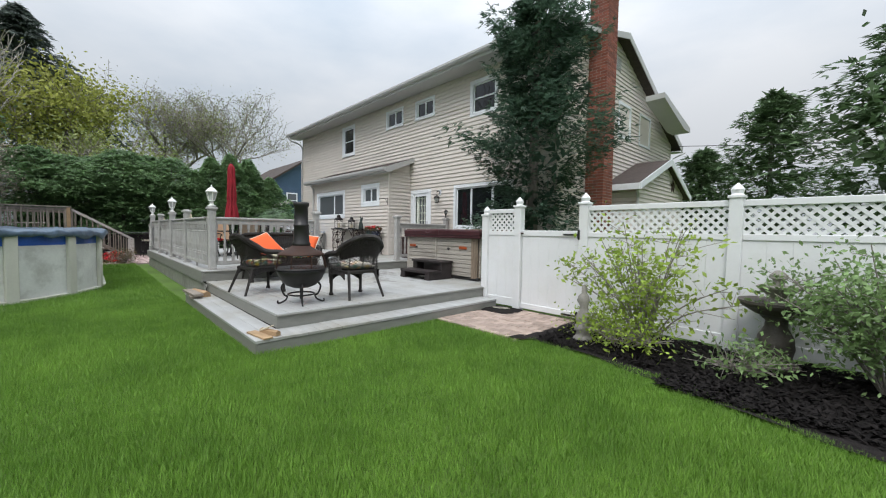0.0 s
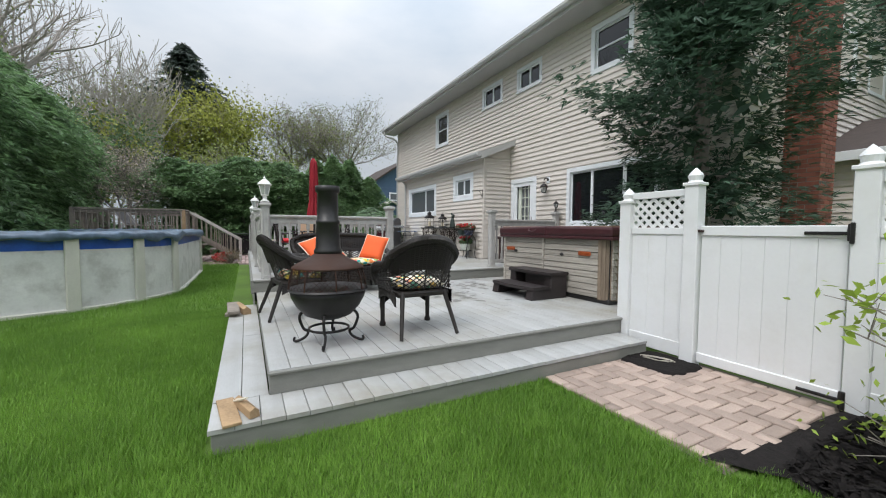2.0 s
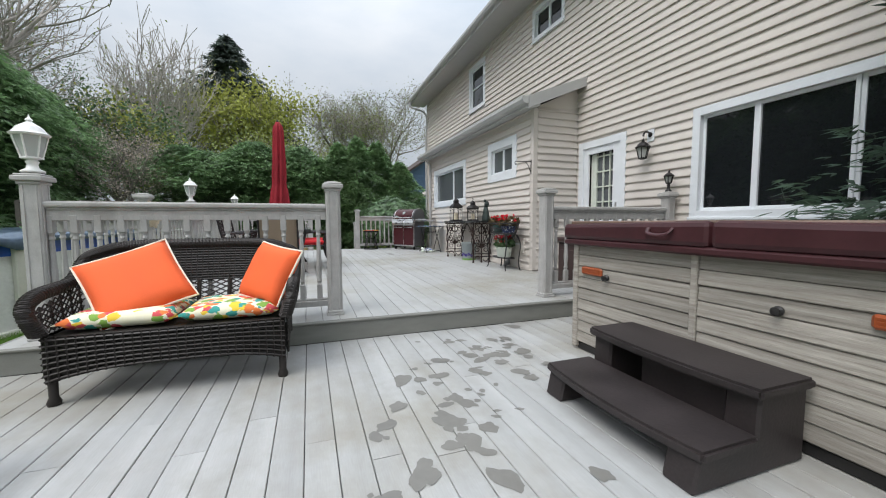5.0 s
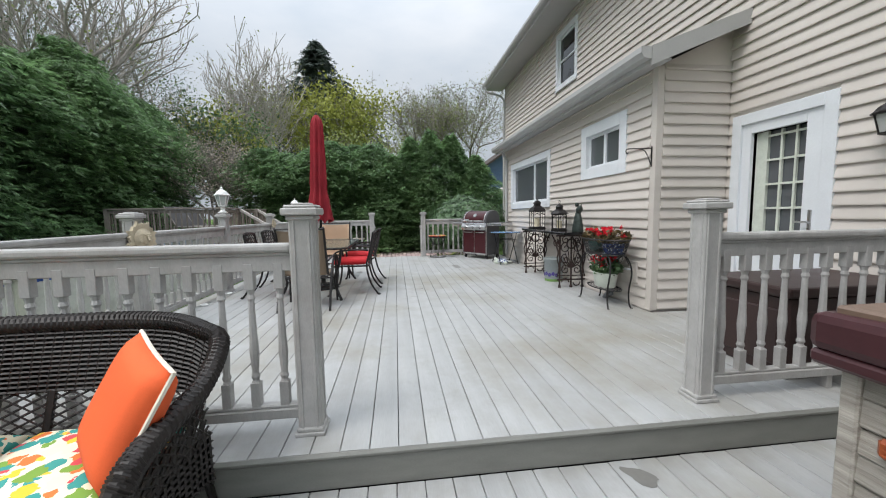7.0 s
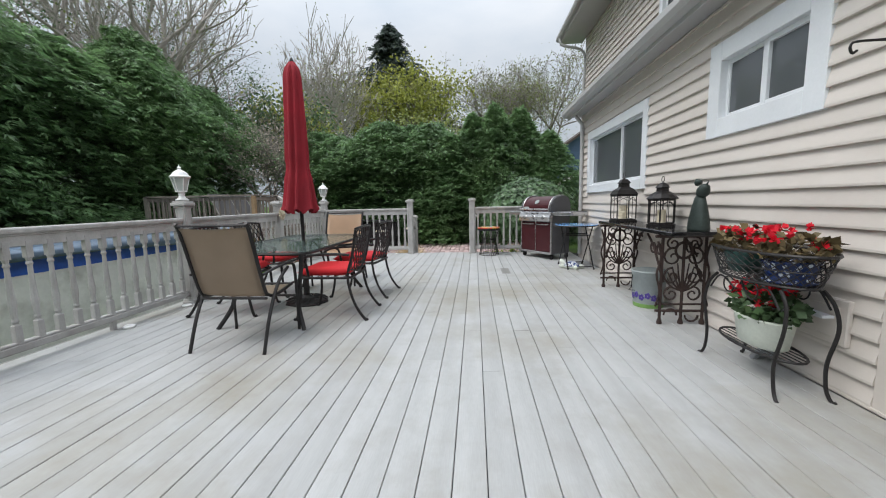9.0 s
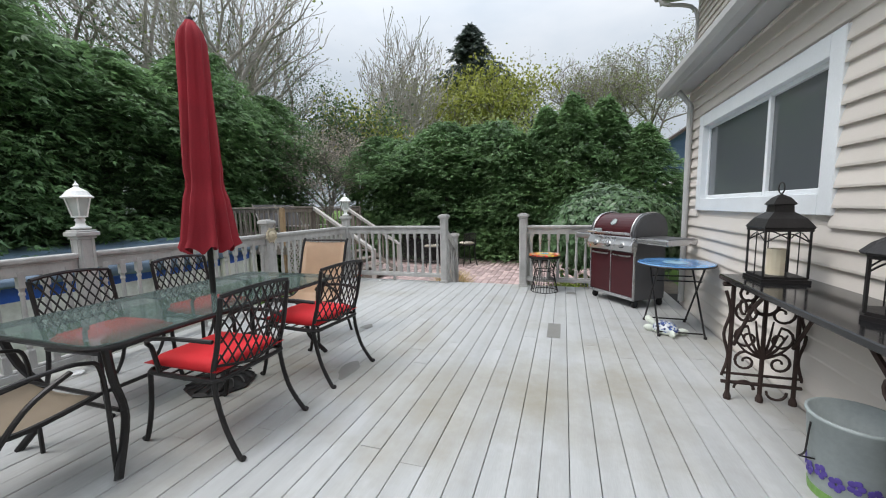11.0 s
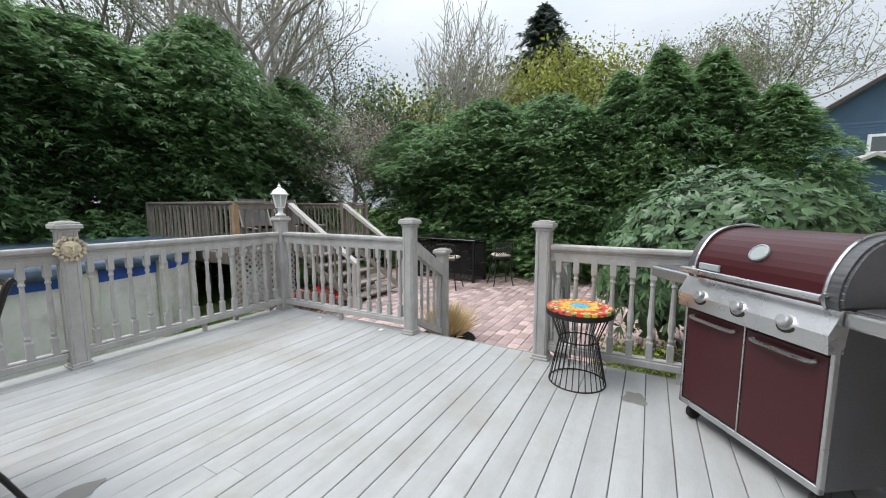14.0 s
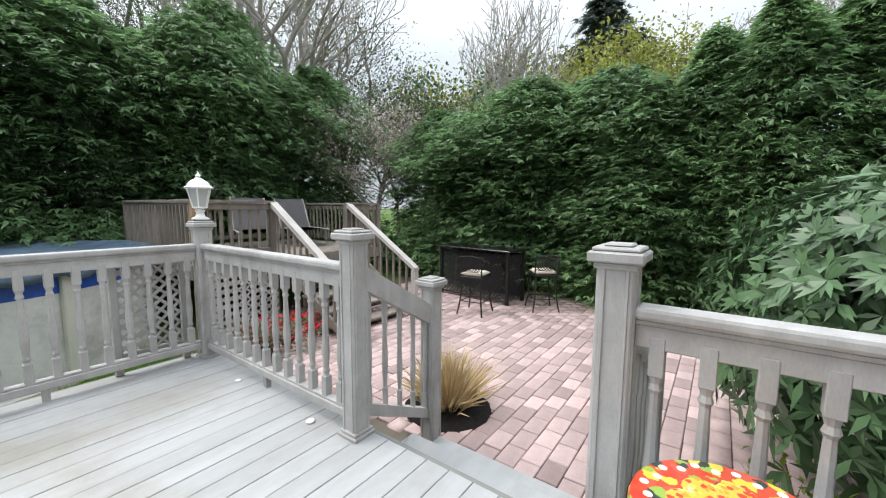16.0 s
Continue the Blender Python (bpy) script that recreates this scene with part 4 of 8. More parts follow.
# star on the wing
star = thing("wall_star", -1.765, 15.9, 2.85, "dark metal star on the side wing's wall", "wall ornament")
bm = B()
pts = [((0.26 if k % 2 == 0 else 0.1) * math.sin(k * math.pi / 5), (0.26 if k % 2 == 0 else 0.1) * math.cos(k * math.pi / 5)) for k in range(10)]
ctr = bm.verts.new((0.06, 0, 0))
vs = [bm.verts.new((0, a, b)) for a, b in pts]
for k in range(10):
    bm.faces.new((ctr, vs[k], vs[(k + 1) % 10]))
bm.faces.new(vs)
part("star", bm, RUSTIRON, star)

# chimney, brick by brick
chimney = thing("chimney", 0, 0, 0, "tall red brick chimney against the gable wall", "chimney")
cx0, cx1, cy0, cy1, cz1 = GABLE + 0.02, -2.13, 11.70, 12.25, 7.45
bm = B()
box(bm, cx0 + 0.008, cx1 - 0.008, cy0 + 0.008, cy1 - 0.008, 0, cz1 - 0.02)
part("mortar", bm, MORTAR, chimney)
bm = B()
for k in range(int(cz1 / 0.072)):
    z = k * 0.072
    e = 0.03 if z > cz1 - 0.3 and z < cz1 - 0.12 else 0.0
    off = 0.105 if k % 2 else 0.0
    for face in range(2):
        u0, u1 = (cx0, cx1) if face == 0 else (cy0, cy1)
        u = u0 - off
        while u < u1 - 0.02:
            a, b = max(u, u0), min(u + 0.203, u1)
            if b - a > 0.03:
                if face == 0:
                    box(bm, a + 0.003, b - 0.003, cy0 - e, cy0 + 0.06, z + 0.004, z + 0.064)
                    box(bm, a + 0.003, b - 0.003, cy1 - 0.06, cy1 + e, z + 0.004, z + 0.064)
                else:
                    box(bm, cx1 - 0.06, cx1 + e, a + 0.003, b - 0.003, z + 0.004, z + 0.064)
            u += 0.21
part("brickwork", bm, BRICK, chimney)["kind"] = "stuff"

# ---- white fence and gate ----
FY = 7.62


def fence_post(x, h=1.75, kind="acorn"):
    ob = thing("fence_post", x, FY, 0, "white vinyl fence post with a pointed cap", "post", "white fence posts")
    bm = B()
    box(bm, -0.064, 0.064, -0.064, 0.064, 0, h, 0.006)
    part("shaft", bm, VINYL, ob)
    bm = B()
    box(bm, -0.078, 0.078, -0.078, 0.078, h - 0.02, h + 0.012, 0.005)
    lathe(bm, [(0.068, h + 0.012), (0.055, h + 0.03), (0.062, h + 0.06), (0.066, h + 0.075), (0.052, h + 0.10), (0.025, h + 0.13), (0.0, h + 0.155)], 16)
    part("cap", bm, VINYL, ob, smooth=False)
    return ob


def lattice(bm, x0, x1, z0, z1, y, pitch=0.098, w=0.034):
    H = z1 - z0
    for s in (1, -1):
        k = -int(H / pitch) - 2
        while x0 + k * pitch < x1 + H:
            a = x0 + k * pitch
            # the slat's two edges as clipped lines
            poly = []
            for off in (0, w * 1.41):
                p0, p1 = (a + off, z0), (a + off + H, z1)
                if s == -1:
                    p0, p1 = (a + off + H, z0), (a + off, z1)
                poly.append((p0, p1))
            (a0, a1), (b0, b1) = poly
            def clip(p, q):
                t0, t1 = 0.0, 1.0
                dx = q[0] - p[0]
                for lim, sg in ((x0, 1), (x1, -1)):
                    f0, f1 = sg * (p[0] - lim), sg * (q[0] - lim)
                    if f0 < 0 and f1 < 0:
                        return None
                    if f0 < 0:
                        t0 = max(t0, f0 / (f0 - f1))
                    if f1 < 0:
                        t1 = min(t1, f0 / (f0 - f1))
                return [(p[0] + dx * t, p[1] + (q[1] - p[1]) * t) for t in (t0, t1)] if t1 > t0 else None
            ca, cb = clip(a0, a1), clip(b0, b1)
            if ca and cb:
                prism(bm, [ca[0], cb[0], cb[1], ca[1]], "y", y + (0 if s == 1 else -0.005), y + (0.005 if s == 1 else 0))
            k += 1


def fence_panel(x0, x1, lat=True, top=1.71):
    ob = thing("privacy_fence", x0, FY, 0, "white vinyl privacy panel with a lattice top", "fence", "white fence panels")
    L = x1 - x0
    a, b = 0.064, L - 0.064
    bm = B()
    box(bm, a, b, -0.025, 0.025, 0.06, 0.20, 0.005)
    part("bottom_rail", bm, VINYL, ob)
    mid = 1.30
    bm = B()
    box(bm, a, b, -0.025, 0.025, mid - 0.035, mid + 0.035, 0.005)
    part("middle_rail", bm, VINYL, ob)
    bm = B()
    box(bm, a, b, -0.025, 0.025, top - 0.07, top, 0.005)
    part("top_rail", bm, VINYL, ob)
    n = max(1, round((b - a) / 0.2))
    for k in range(n):
        bm = B()
        box(bm, a + (b - a) * k / n + 0.0004, a + (b - a) * (k + 1) / n - 0.0004, -0.012, 0.012, 0.2, mid - 0.035, 0.003)
        part("board", bm, VINYL, ob)
    bm = B()
    lattice(bm, a, b, mid + 0.035, top - 0.07, 0)
    part("lattice", bm, VINYL, ob)
    return ob


fposts = [-2.40, -1.70, -0.56, 1.19, 2.98, 4.77, 6.56]
for x in fposts:
    fence_post(x, 1.62 if x == -2.40 else 1.75)
fence_panel(-2.40, -1.70)
for a, b in zip(fposts[2:], fposts[3:]):
    fence_panel(a, b)
gate = thing("gate", -1.70, FY, 0, "closed white vinyl gate with black hinges", "gate")
for k in range(6):
    bm = B()
    box(bm, 0.08 + 0.163 * k, 0.08 + 0.163 * (k + 1) - 0.001, -0.012, 0.012, 0.07, 1.29, 0.003)
    part("gate_board", bm, VINYL, gate)
for z in (0.06, 1.26):
    bm = B()
    box(bm, 0.075, 1.065, -0.028, 0.028, z, z + 0.09, 0.006)
    part("gate_rail", bm, VINYL, gate)
for z in (0.10, 1.30):
    bm = B()
    box(bm, 0.82, 1.07, -0.045, -0.03, z - 0.02, z + 0.005, 0.004)
    box(bm, 1.075, 1.10, -0.085, -0.06, z - 0.08, z + 0.07, 0.006)
    lathe(bm, [(0.018, z - 0.06), (0.022, z), (0.018, z + 0.06)], 10, pose(1.075, -0.05, 0))
    part("hinge", bm, IRON, gate, "black strap hinge")
bm = B()
box(bm, 0.02, 0.11, -0.05, -0.03, 1.29, 1.315, 0.004)
part("latch", bm, RUSTIRON, gate, "rusty gate latch")

# ---- pool ----
pool = thing("swimming_pool", -10.98, 0.25, 0, "above-ground pool with pale walls and a dark winter cover", "swimming pool")
PR, PS = 2.35, 1.62


def oval(r, n=64, s=PS):
    out = []
    for k in range(n):
        a = 2 * math.pi * k / n
        out.append((r * math.cos(a) + (s if math.cos(a) >= 0 else -s), r * math.sin(a)))
    return out


def band(bm, rings):
    rs = [[bm.verts.new((x, y, z)) for x, y in oval(r)] for r, z in rings]
    for a, b in zip(rs, rs[1:]):
        for k in range(len(a)):
            bm.faces.new((a[k], a[(k + 1) % len(a)], b[(k + 1) % len(b)], b[k]))
    return rs


bm = B()
band(bm, [(PR, 0), (PR, 1.06)])
part("pool_wall", bm, POOLW, pool, smooth=True)
bm = B()
band(bm, [(PR + 0.004, 0.96), (PR + 0.006, 1.16), (PR - 0.02, 1.17)])
part("liner_band", bm, POOLB, pool, "blue liner strip under the cover")
bm = B()
band(bm, [(PR + 0.06, 0.0), (PR + 0.06, 0.05), (PR, 0.06)])
part("base_rail", bm, POOLP, pool)
for k, a in enumerate([i * 360 / 16 + 8 for i in range(16)]):
    ca, sa = math.cos(radians(a)), math.sin(radians(a))
    bm = B()
    box(bm, -0.005, 0.06, -0.085, 0.085, 0, 1.15, 0.012, Matrix.Translation((PR * ca + (PS if ca >= 0 else -PS), PR * sa, 0)) @ Matrix.Rotation(radians(a), 4, "Z"))
    part("upright", bm, POOLP, pool)
bm = B()
rings = band(bm, [(PR + 0.10, 1.12), (PR + 0.12, 1.15), (PR + 0.11, 1.2), (PR + 0.03, 1.245), (PR - 0.15, 1.23), (PR - 0.6, 1.2), (0.3, 1.16)])
bm.faces.new(rings[-1])
bmesh.ops.subdivide_edges(bm, edges=bm.edges, cuts=2, use_grid_fill=True)
for v in bm.verts:
    w = noise.noise(v.co * 3.1) * 0.5 + noise.noise(v.co * 8.0) * 0.5
    v.co.z += 0.07 * w - (0.11 * max(0, noise.noise(v.co * 2.2 + Vector((7, 3, 0)))) if v.co.z < 1.14 else 0)
    v.co.x += 0.02 * noise.noise(v.co * 6 + Vector((1, 9, 0)))
part("winter_cover", bm, COVER, pool, "wrinkled dark blue tarp", smooth=True)

# ---- furniture on the lower deck ----
def weave(bm, fn, nu, nv, r=0.004, wav=0.004, n=14):
    """Crossing strands over the surface fn(u, v), u and v from 0 to 1."""
    for i in range(nu):
        u = (i + 0.5) / nu
        tube(bm, [fn(u, k / n) for k in range(n + 1)], r, 4)
    for j in range(nv):
        v = (j + 0.5) / nv
        tube(bm, [fn(k / n, v) for k in range(n + 1)], r, 4)
    return bm


def diag(bm, fn, n, r=0.004, steps=8, aspect=1.0):
    """An open diagonal mesh over the surface fn(u, v)."""
    m = max(2, round(n * aspect))
    for s in (0, 1):
        for i in range(-m, n + m):
            pts = []
            for k in range(steps + 1):
                v = k / steps
                u = (i + (v if s else 1 - v) * m) / n
                if -0.001 <= u <= 1.001:
                    pts.append(fn(min(1, max(0, u)), v))
            if len(pts) > 1:
                tube(bm, pts, r, 4)
    return bm


def solid(bm, fn, nu=16, nv=8, th=0.012):
    """A thin woven skin over fn(u, v), with a thickness."""
    g = [[bm.verts.new(fn(i / nu, j / nv)) for j in range(nv + 1)] for i in range(nu + 1)]
    fs = [bm.faces.new((g[i][j], g[i + 1][j], g[i + 1][j + 1], g[i][j + 1])) for i in range(nu) for j in range(nv)]
    bmesh.ops.solidify(bm, geom=fs, thickness=th)
    return bm


def wicker_seat(name, w, d, back, label, cat, x, y, rz, sofa=False, cushion=FLORAL):
    """A wicker chair or loveseat that looks along its own -y; w wide, d deep."""
    ob = thing(name, x, y, Z2, label, cat, rz=rz)
    sh = 0.40
    h = w / 2
    # legs
    for sx in (-1, 1):
        bm = B()
        lathe(bm, [(0.03, 0), (0.034, 0.02), (0.022, 0.05), (0.025, 0.3), (0.028, sh)], 10, pose(sx * (h - 0.05), -d / 2 + 0.05, 0))
        part("leg", bm, WICKER, ob, smooth=True)
        bm = B()
        tube(bm, [(sx * (h - (0.06 if sofa else 0.02)), d / 2 + (0.02 if sofa else 0.07), 0), (sx * (h - 0.09), d / 2 - 0.08, sh)], 0.017, 8, 0.024)
        part("leg", bm, WICKER, ob)
    # seat deck and apron
    bm = B()
    box(bm, -h + 0.04, h - 0.04, -d / 2 + 0.03, d / 2 - 0.06, sh - 0.05, sh, 0.015)
    part("seat", bm, WICKER, ob)
    bm = B()
    front = lambda u, v: Vector((-h + 0.03 + u * (w - 0.06), -d / 2 + 0.025 - 0.02 * math.sin(math.pi * u), sh - ((0.20 + 0.07 * abs(2 * u - 1) ** 3) if sofa else (0.10 + 0.13 * abs(2 * u - 1) ** 2.2)) * v))
    solid(bm, front, 24, 6)
    weave(bm, lambda u, v: front(u, v) + Vector((0, -0.007, 0)), int(w / 0.045), 8, 0.0065)
    for sx in (-1, 1):
        side = lambda u, v: Vector((sx * (h - 0.02), -d / 2 + 0.04 + u * (d - 0.1), sh - ((0.18 if sofa else 0.06) + 0.07 * abs(2 * u - 1) ** 2) * v))
        solid(bm, side, 10, 4)
        weave(bm, lambda u, v: side(u, v) + Vector((sx * 0.008, 0, 0)), int(d / 0.045), 7, 0.0065)
    part("apron", bm, WICKER, ob, "woven apron with an arched lower edge")
    # back: curved, with an open mesh band low down
    top_h = back

    def bk(u, v):
        c = 2 * u - 1
        wide = h - 0.02 + 0.05 * v
        up = sh + 0.02 + v * (top_h - sh - 0.02) * (1 - (0.22 if sofa else 0.34) * abs(c) ** (6 if sofa else 2.4))
        return Vector((c * wide, d / 2 - 0.07 + 0.14 * v - (0.10 if sofa else 0.16) * abs(c) ** 3, up))
    bm = B()
    solid(bm, lambda u, v: bk(u, 0.40 + 0.60 * v), 24, 8)
    weave(bm, lambda u, v: bk(u, 0.40 + 0.60 * v) + Vector((0, -0.008, 0)), int(w / 0.036), 14, 0.006)
    weave(bm, lambda u, v: bk(u, 0.40 + 0.60 * v) + Vector((0, 0.018, 0)), int(w / 0.036), 14, 0.006)
    part("backrest", bm, WICKER, ob)
    bm = B()
    diag(bm, lambda u, v: bk(u, 0.40 * v), 18 if sofa else 10, 0.005, 6, 0.30 if sofa else 0.45)
    for k in range(0, 19 if sofa else 3, 3 if sofa else 1):
        u = (k + 0.5) / (19 if sofa else 3)
        tube(bm, [bk(u, 0.0), bk(u, 0.2), bk(u, 0.42)], 0.016 if sofa else 0.008, 6)
    part("mesh_band", bm, WICKER, ob, "open diagonal wicker mesh")
    # rolled arms that run on round the back's top
    arm = [(-h + 0.02, -d / 2 + 0.02, sh + 0.02), (-h - 0.02, -d / 2 + 0.0, sh + 0.15), (-h - 0.03, -d / 2 + 0.12, sh + 0.22), (-h - 0.03, d / 2 - 0.2, sh + 0.25)]
    ridge = [bk(u, 1.0) + Vector((0, 0.01, 0.01)) for u in (0.0, 0.06, 0.15, 0.3, 0.5, 0.7, 0.85, 0.94, 1.0)]
    path = spline([Vector(p) for p in arm] + ridge + [Vector((-p[0], p[1], p[2])) for p in arm[::-1]], 6)
    bm = B()
    tube(bm, path, 0.038, 10)
    for k in range(0, len(path) - 1):       # binding strands round the roll
        p, q = path[k], path[k + 1]
        dv = (q - p).normalized()
        s = dv.cross(Vector((0, 0, 1)) if abs(dv.z) < 0.9 else Vector((1, 0, 0))).normalized()
        upv = dv.cross(s)
        for e in range(2):
            cpt = p.lerp(q, e / 2)
            tube(bm, [cpt + 0.0385 * (math.cos(a) * s + math.sin(a) * upv) + dv * 0.012 * math.sin(a) for a in [i * math.pi / 4 for i in range(8)]], 0.005, 4, closed=True)
    part("rolled_arm", bm, WICKER, ob)
    for sx in (-1, 1):
        bm = B()
        pan = lambda u, v: Vector((sx * (h + 0.01 * v), -d / 2 + 0.05 + u * (d - 0.16), sh + v * (0.15 + 0.09 * u)))
        diag(bm, pan, 10, 0.005, 6, 0.5)
        weave(bm, pan, 5, 3, 0.006)
        part("arm_panel", bm, WICKER, ob)
    # seat cushion
    n = 2 if sofa else 1
    cw = (w - 0.12) / n
    for k in range(n):
        bm = B()
        pillow(bm, cw, d - 0.14, 0.10, pose(-h + 0.06 + cw * (k + 0.5), -0.03, sh + 0.055), 12, 0.28)
        part("seat_cushion", bm, cushion, ob, "cushion with a bright flower print", smooth=True)
    return ob


loveseat = wicker_seat("loveseat", 1.30, 0.66, 0.86, "dark brown wicker loveseat with flowered seat cushions", "sofa", -5.60, 5.14, 90, True)


def throw_pillow(x, y, z, ry, rz, spin, w=0.42):
    ob = thing("throw_pillow", x, y, z, "bright orange throw pillow with cream piping on the loveseat", "pillow", "orange pillows")
    m = pose(0, 0, 0, 0, ry, rz) @ pose(0, 0, 0, 0, 0, spin)
    part("cover", pillow(B(), w, w, 0.14, m, 12, 0.4), ORANGE, ob, smooth=True)
    bm = B()
    h = w / 2
    edge = []
    for a, b in (((-h, -h), (h, -h)), ((h, -h), (h, h)), ((h, h), (-h, h)), ((-h, h), (-h, -h))):
        for k in range(8):
            t = k / 8
            u, v = a[0] + (b[0] - a[0]) * t, a[1] + (b[1] - a[1]) * t
            pin = 1 - 0.05 * (1 - (u / h) ** 2) * abs(v / h) - 0.05 * (1 - (v / h) ** 2) * abs(u / h)
            edge.append(m @ Vector((u * pin, v * pin, 0)))
    tube(bm, edge, 0.008, 6, closed=True)
    part("piping", bm, PIPING, ob, "cream corded edge")
    return ob


throw_pillow(-5.60, 4.86, Z2 + 0.65, 50, 8, 24, 0.52)
throw_pillow(-5.56, 5.66, Z2 + 0.67, 64, -44, -9, 0.42)

wicker_seat("wicker_chair", 0.60, 0.58, 0.88, "dark wicker armchair with an arched back and striped cushion", "chair", -3.00, 5.28, 270, cushion=STRIPE)
wicker_seat("wicker_chair", 0.60, 0.58, 0.86, "dark wicker armchair with a pale flowered cushion", "chair", -4.19, 4.33, 188, cushion=FLORAL)

# chiminea
chim = thing("chiminea", -2.92, 4.44, Z2, "black and rust-brown steel chiminea on curled legs", "chiminea")
chim.scale = (0.79, 0.79, 0.94)
bm = B()
lathe(bm, [(0.0, 0.22), (0.14, 0.225), (0.24, 0.26), (0.33, 0.34), (0.385, 0.43), (0.40, 0.49), (0.385, 0.49), (0.32, 0.37), (0.0, 0.31)], 32)
part("fire_bowl", bm, IRON, chim, smooth=True)
bm = B()
lathe(bm, [(0.405, 0.485), (0.42, 0.495), (0.405, 0.51)], 32)
part("bowl_rim", bm, IRON, chim)
bm = B()
belly = lambda u, v: Vector(((0.405 - 0.05 * v ** 2) * math.cos(u * 2 * math.pi), (0.405 - 0.05 * v ** 2) * math.sin(u * 2 * math.pi), 0.50 + 0.185 * v))
diag(bm, belly, 46, 0.0014, 5, 0.09)
part("spark_mesh", bm, RUST, chim, "rusty wire mesh")
for k in range(8):
    bm = B()
    a = k / 8
    tube(bm, [belly(a, v) * 1.01 for v in (0, 0.5, 1)], 0.008, 6)
    part("mesh_bar", bm, RUST, chim)
bm = B()
lathe(bm, [(0.365, 0.68), (0.378, 0.685), (0.37, 0.70), (0.31, 0.732), (0.21, 0.775), (0.15, 0.81), (0.13, 0.83), (0.11, 0.83), (0.28, 0.73), (0.35, 0.685)], 32)
part("dome", bm, RUST, chim, "rust-brown domed hood", smooth=True)
bm = B()
lathe(bm, [(0.138, 0.815), (0.148, 0.82), (0.148, 0.845), (0.132, 0.865), (0.118, 1.08), (0.124, 1.085), (0.124, 1.11), (0.112, 1.115), (0.106, 1.36), (0.122, 1.365), (0.128, 1.385), (0.128, 1.42), (0.10, 1.42), (0.098, 1.35), (0.10, 1.1), (0.10, 0.9)], 28)
part("flue", bm, BLACKP, chim, "matt black flue pipe", smooth=True)
bm = B()
tube(bm, arc(0, 0, 0.21, 0, 352.5, 48, 0.13), 0.012, 8, closed=True)
part("leg_ring", bm, IRON, chim)
for k in range(4):
    a = radians(70 + 90 * k)
    bm = B()
    prof = [(0.27, 0.29), (0.31, 0.23), (0.27, 0.13), (0.22, 0.10), (0.25, 0.05), (0.33, 0.015), (0.37, 0.02), (0.36, 0.05)]
    tube(bm, spline([(r * math.cos(a), r * math.sin(a), z) for r, z in prof], 5), 0.016, 8, 0.012)
    part("leg", bm, IRON, chim, smooth=True)

# hot tub
tub = thing("hot_tub", -5.13, 7.95, Z2, "square hot tub with weathered wood sides and a maroon cover", "hot tub")
TW, TD, TH = 2.26, 2.2, 0.86
bm = B()
box(bm, 0.05, TW - 0.05, 0.04, TD - 0.05, 0, TH)
part("shell", bm, DARKIN, tub)
tub_rng = random.Random(7)
for face in range(3):
    L = TW if face == 0 else TD
    for k in range(9):
        z0, z1 = 0.07 + k * 0.087, 0.07 + (k + 1) * 0.087 - 0.004
        runs = [(0.05, 0.985), (1.032, L - 0.20)] if face == 0 else [(0.05, L - 0.05)]
        for a, b in runs:
            bm = B()
            prof = [(0.03, z0), (0.004, z0), (0.0, z0 + 0.006), (0.008, z1 - 0.004), (0.012, z1), (0.03, z1)]
            bulge = tub_rng.uniform(-0.003, 0.003)
            prof = [(p + bulge, q) for p, q in prof]
            if face == 0:
                prism(bm, prof, "x", a, b)
            elif face == 1:
                prism(bm, [(p, q) for p, q in prof], "x", a, b)
                bmesh.ops.transform(bm, matrix=Matrix.Rotation(radians(-90), 4, "Z"), verts=bm.verts)
                bmesh.ops.transform(bm, matrix=Matrix.Translation((0, TD, 0)), verts=bm.verts)
            else:
                prism(bm, prof, "x", a, b)
                bmesh.ops.transform(bm, matrix=Matrix.Translation((TW, 0, 0)) @ Matrix.Rotation(radians(90), 4, "Z"), verts=bm.verts)
            part("side_plank", bm, TUBW, tub)
bm = B()
box(bm, 0.988, 1.029, -0.010, 0.03, 0.06, TH, 0.006)
part("stile", bm, TUBW, tub)
bm = B()
box(bm, 0.0, 0.05, -0.012, 0.04, 0.02, TH, 0.006)
part("stile", bm, TUBW, tub)
for k in range(6):
    c = radians(-82.5 + 15 * k)
    cx, cy = TW - 0.20 + 0.20 * math.cos(c), 0.20 + 0.20 * math.sin(c)
    part("corner_slat", box(B(), -0.012, 0.012, -0.027, 0.027, 0.05, TH, 0.005, Matrix.Translation((cx, cy, 0)) @ Matrix.Rotation(c, 4, "Z")), TUBK, tub)
bm = B()
box(bm, 0.03, TW - 0.03, 0.02, TD - 0.02, 0.0, 0.065, 0.01)
part("base", bm, BLACKP, tub)
for u, c in ((0.10, 1), (1.72, 1)):
    bm = B()
    box(bm, u, u + 0.22, -0.02, 0.004, 0.62, 0.68, 0.012)
    for k in range(3):
        box(bm, u + 0.02, u + 0.20, -0.024, -0.019, 0.632 + k * 0.016, 0.638 + k * 0.016)
    part("light_lens", bm, AMBER, tub, "long amber lens")
for u in (0.36, 1.42):
    bm = B()
    lathe(bm, [(0.022, 0), (0.024, 0.01), (0.015, 0.02), (0.02, 0.035), (0.0, 0.04)], 12, pose(u, -0.004, 0.62, 90, 0, 0))
    part("knob", bm, BLACKP, tub)
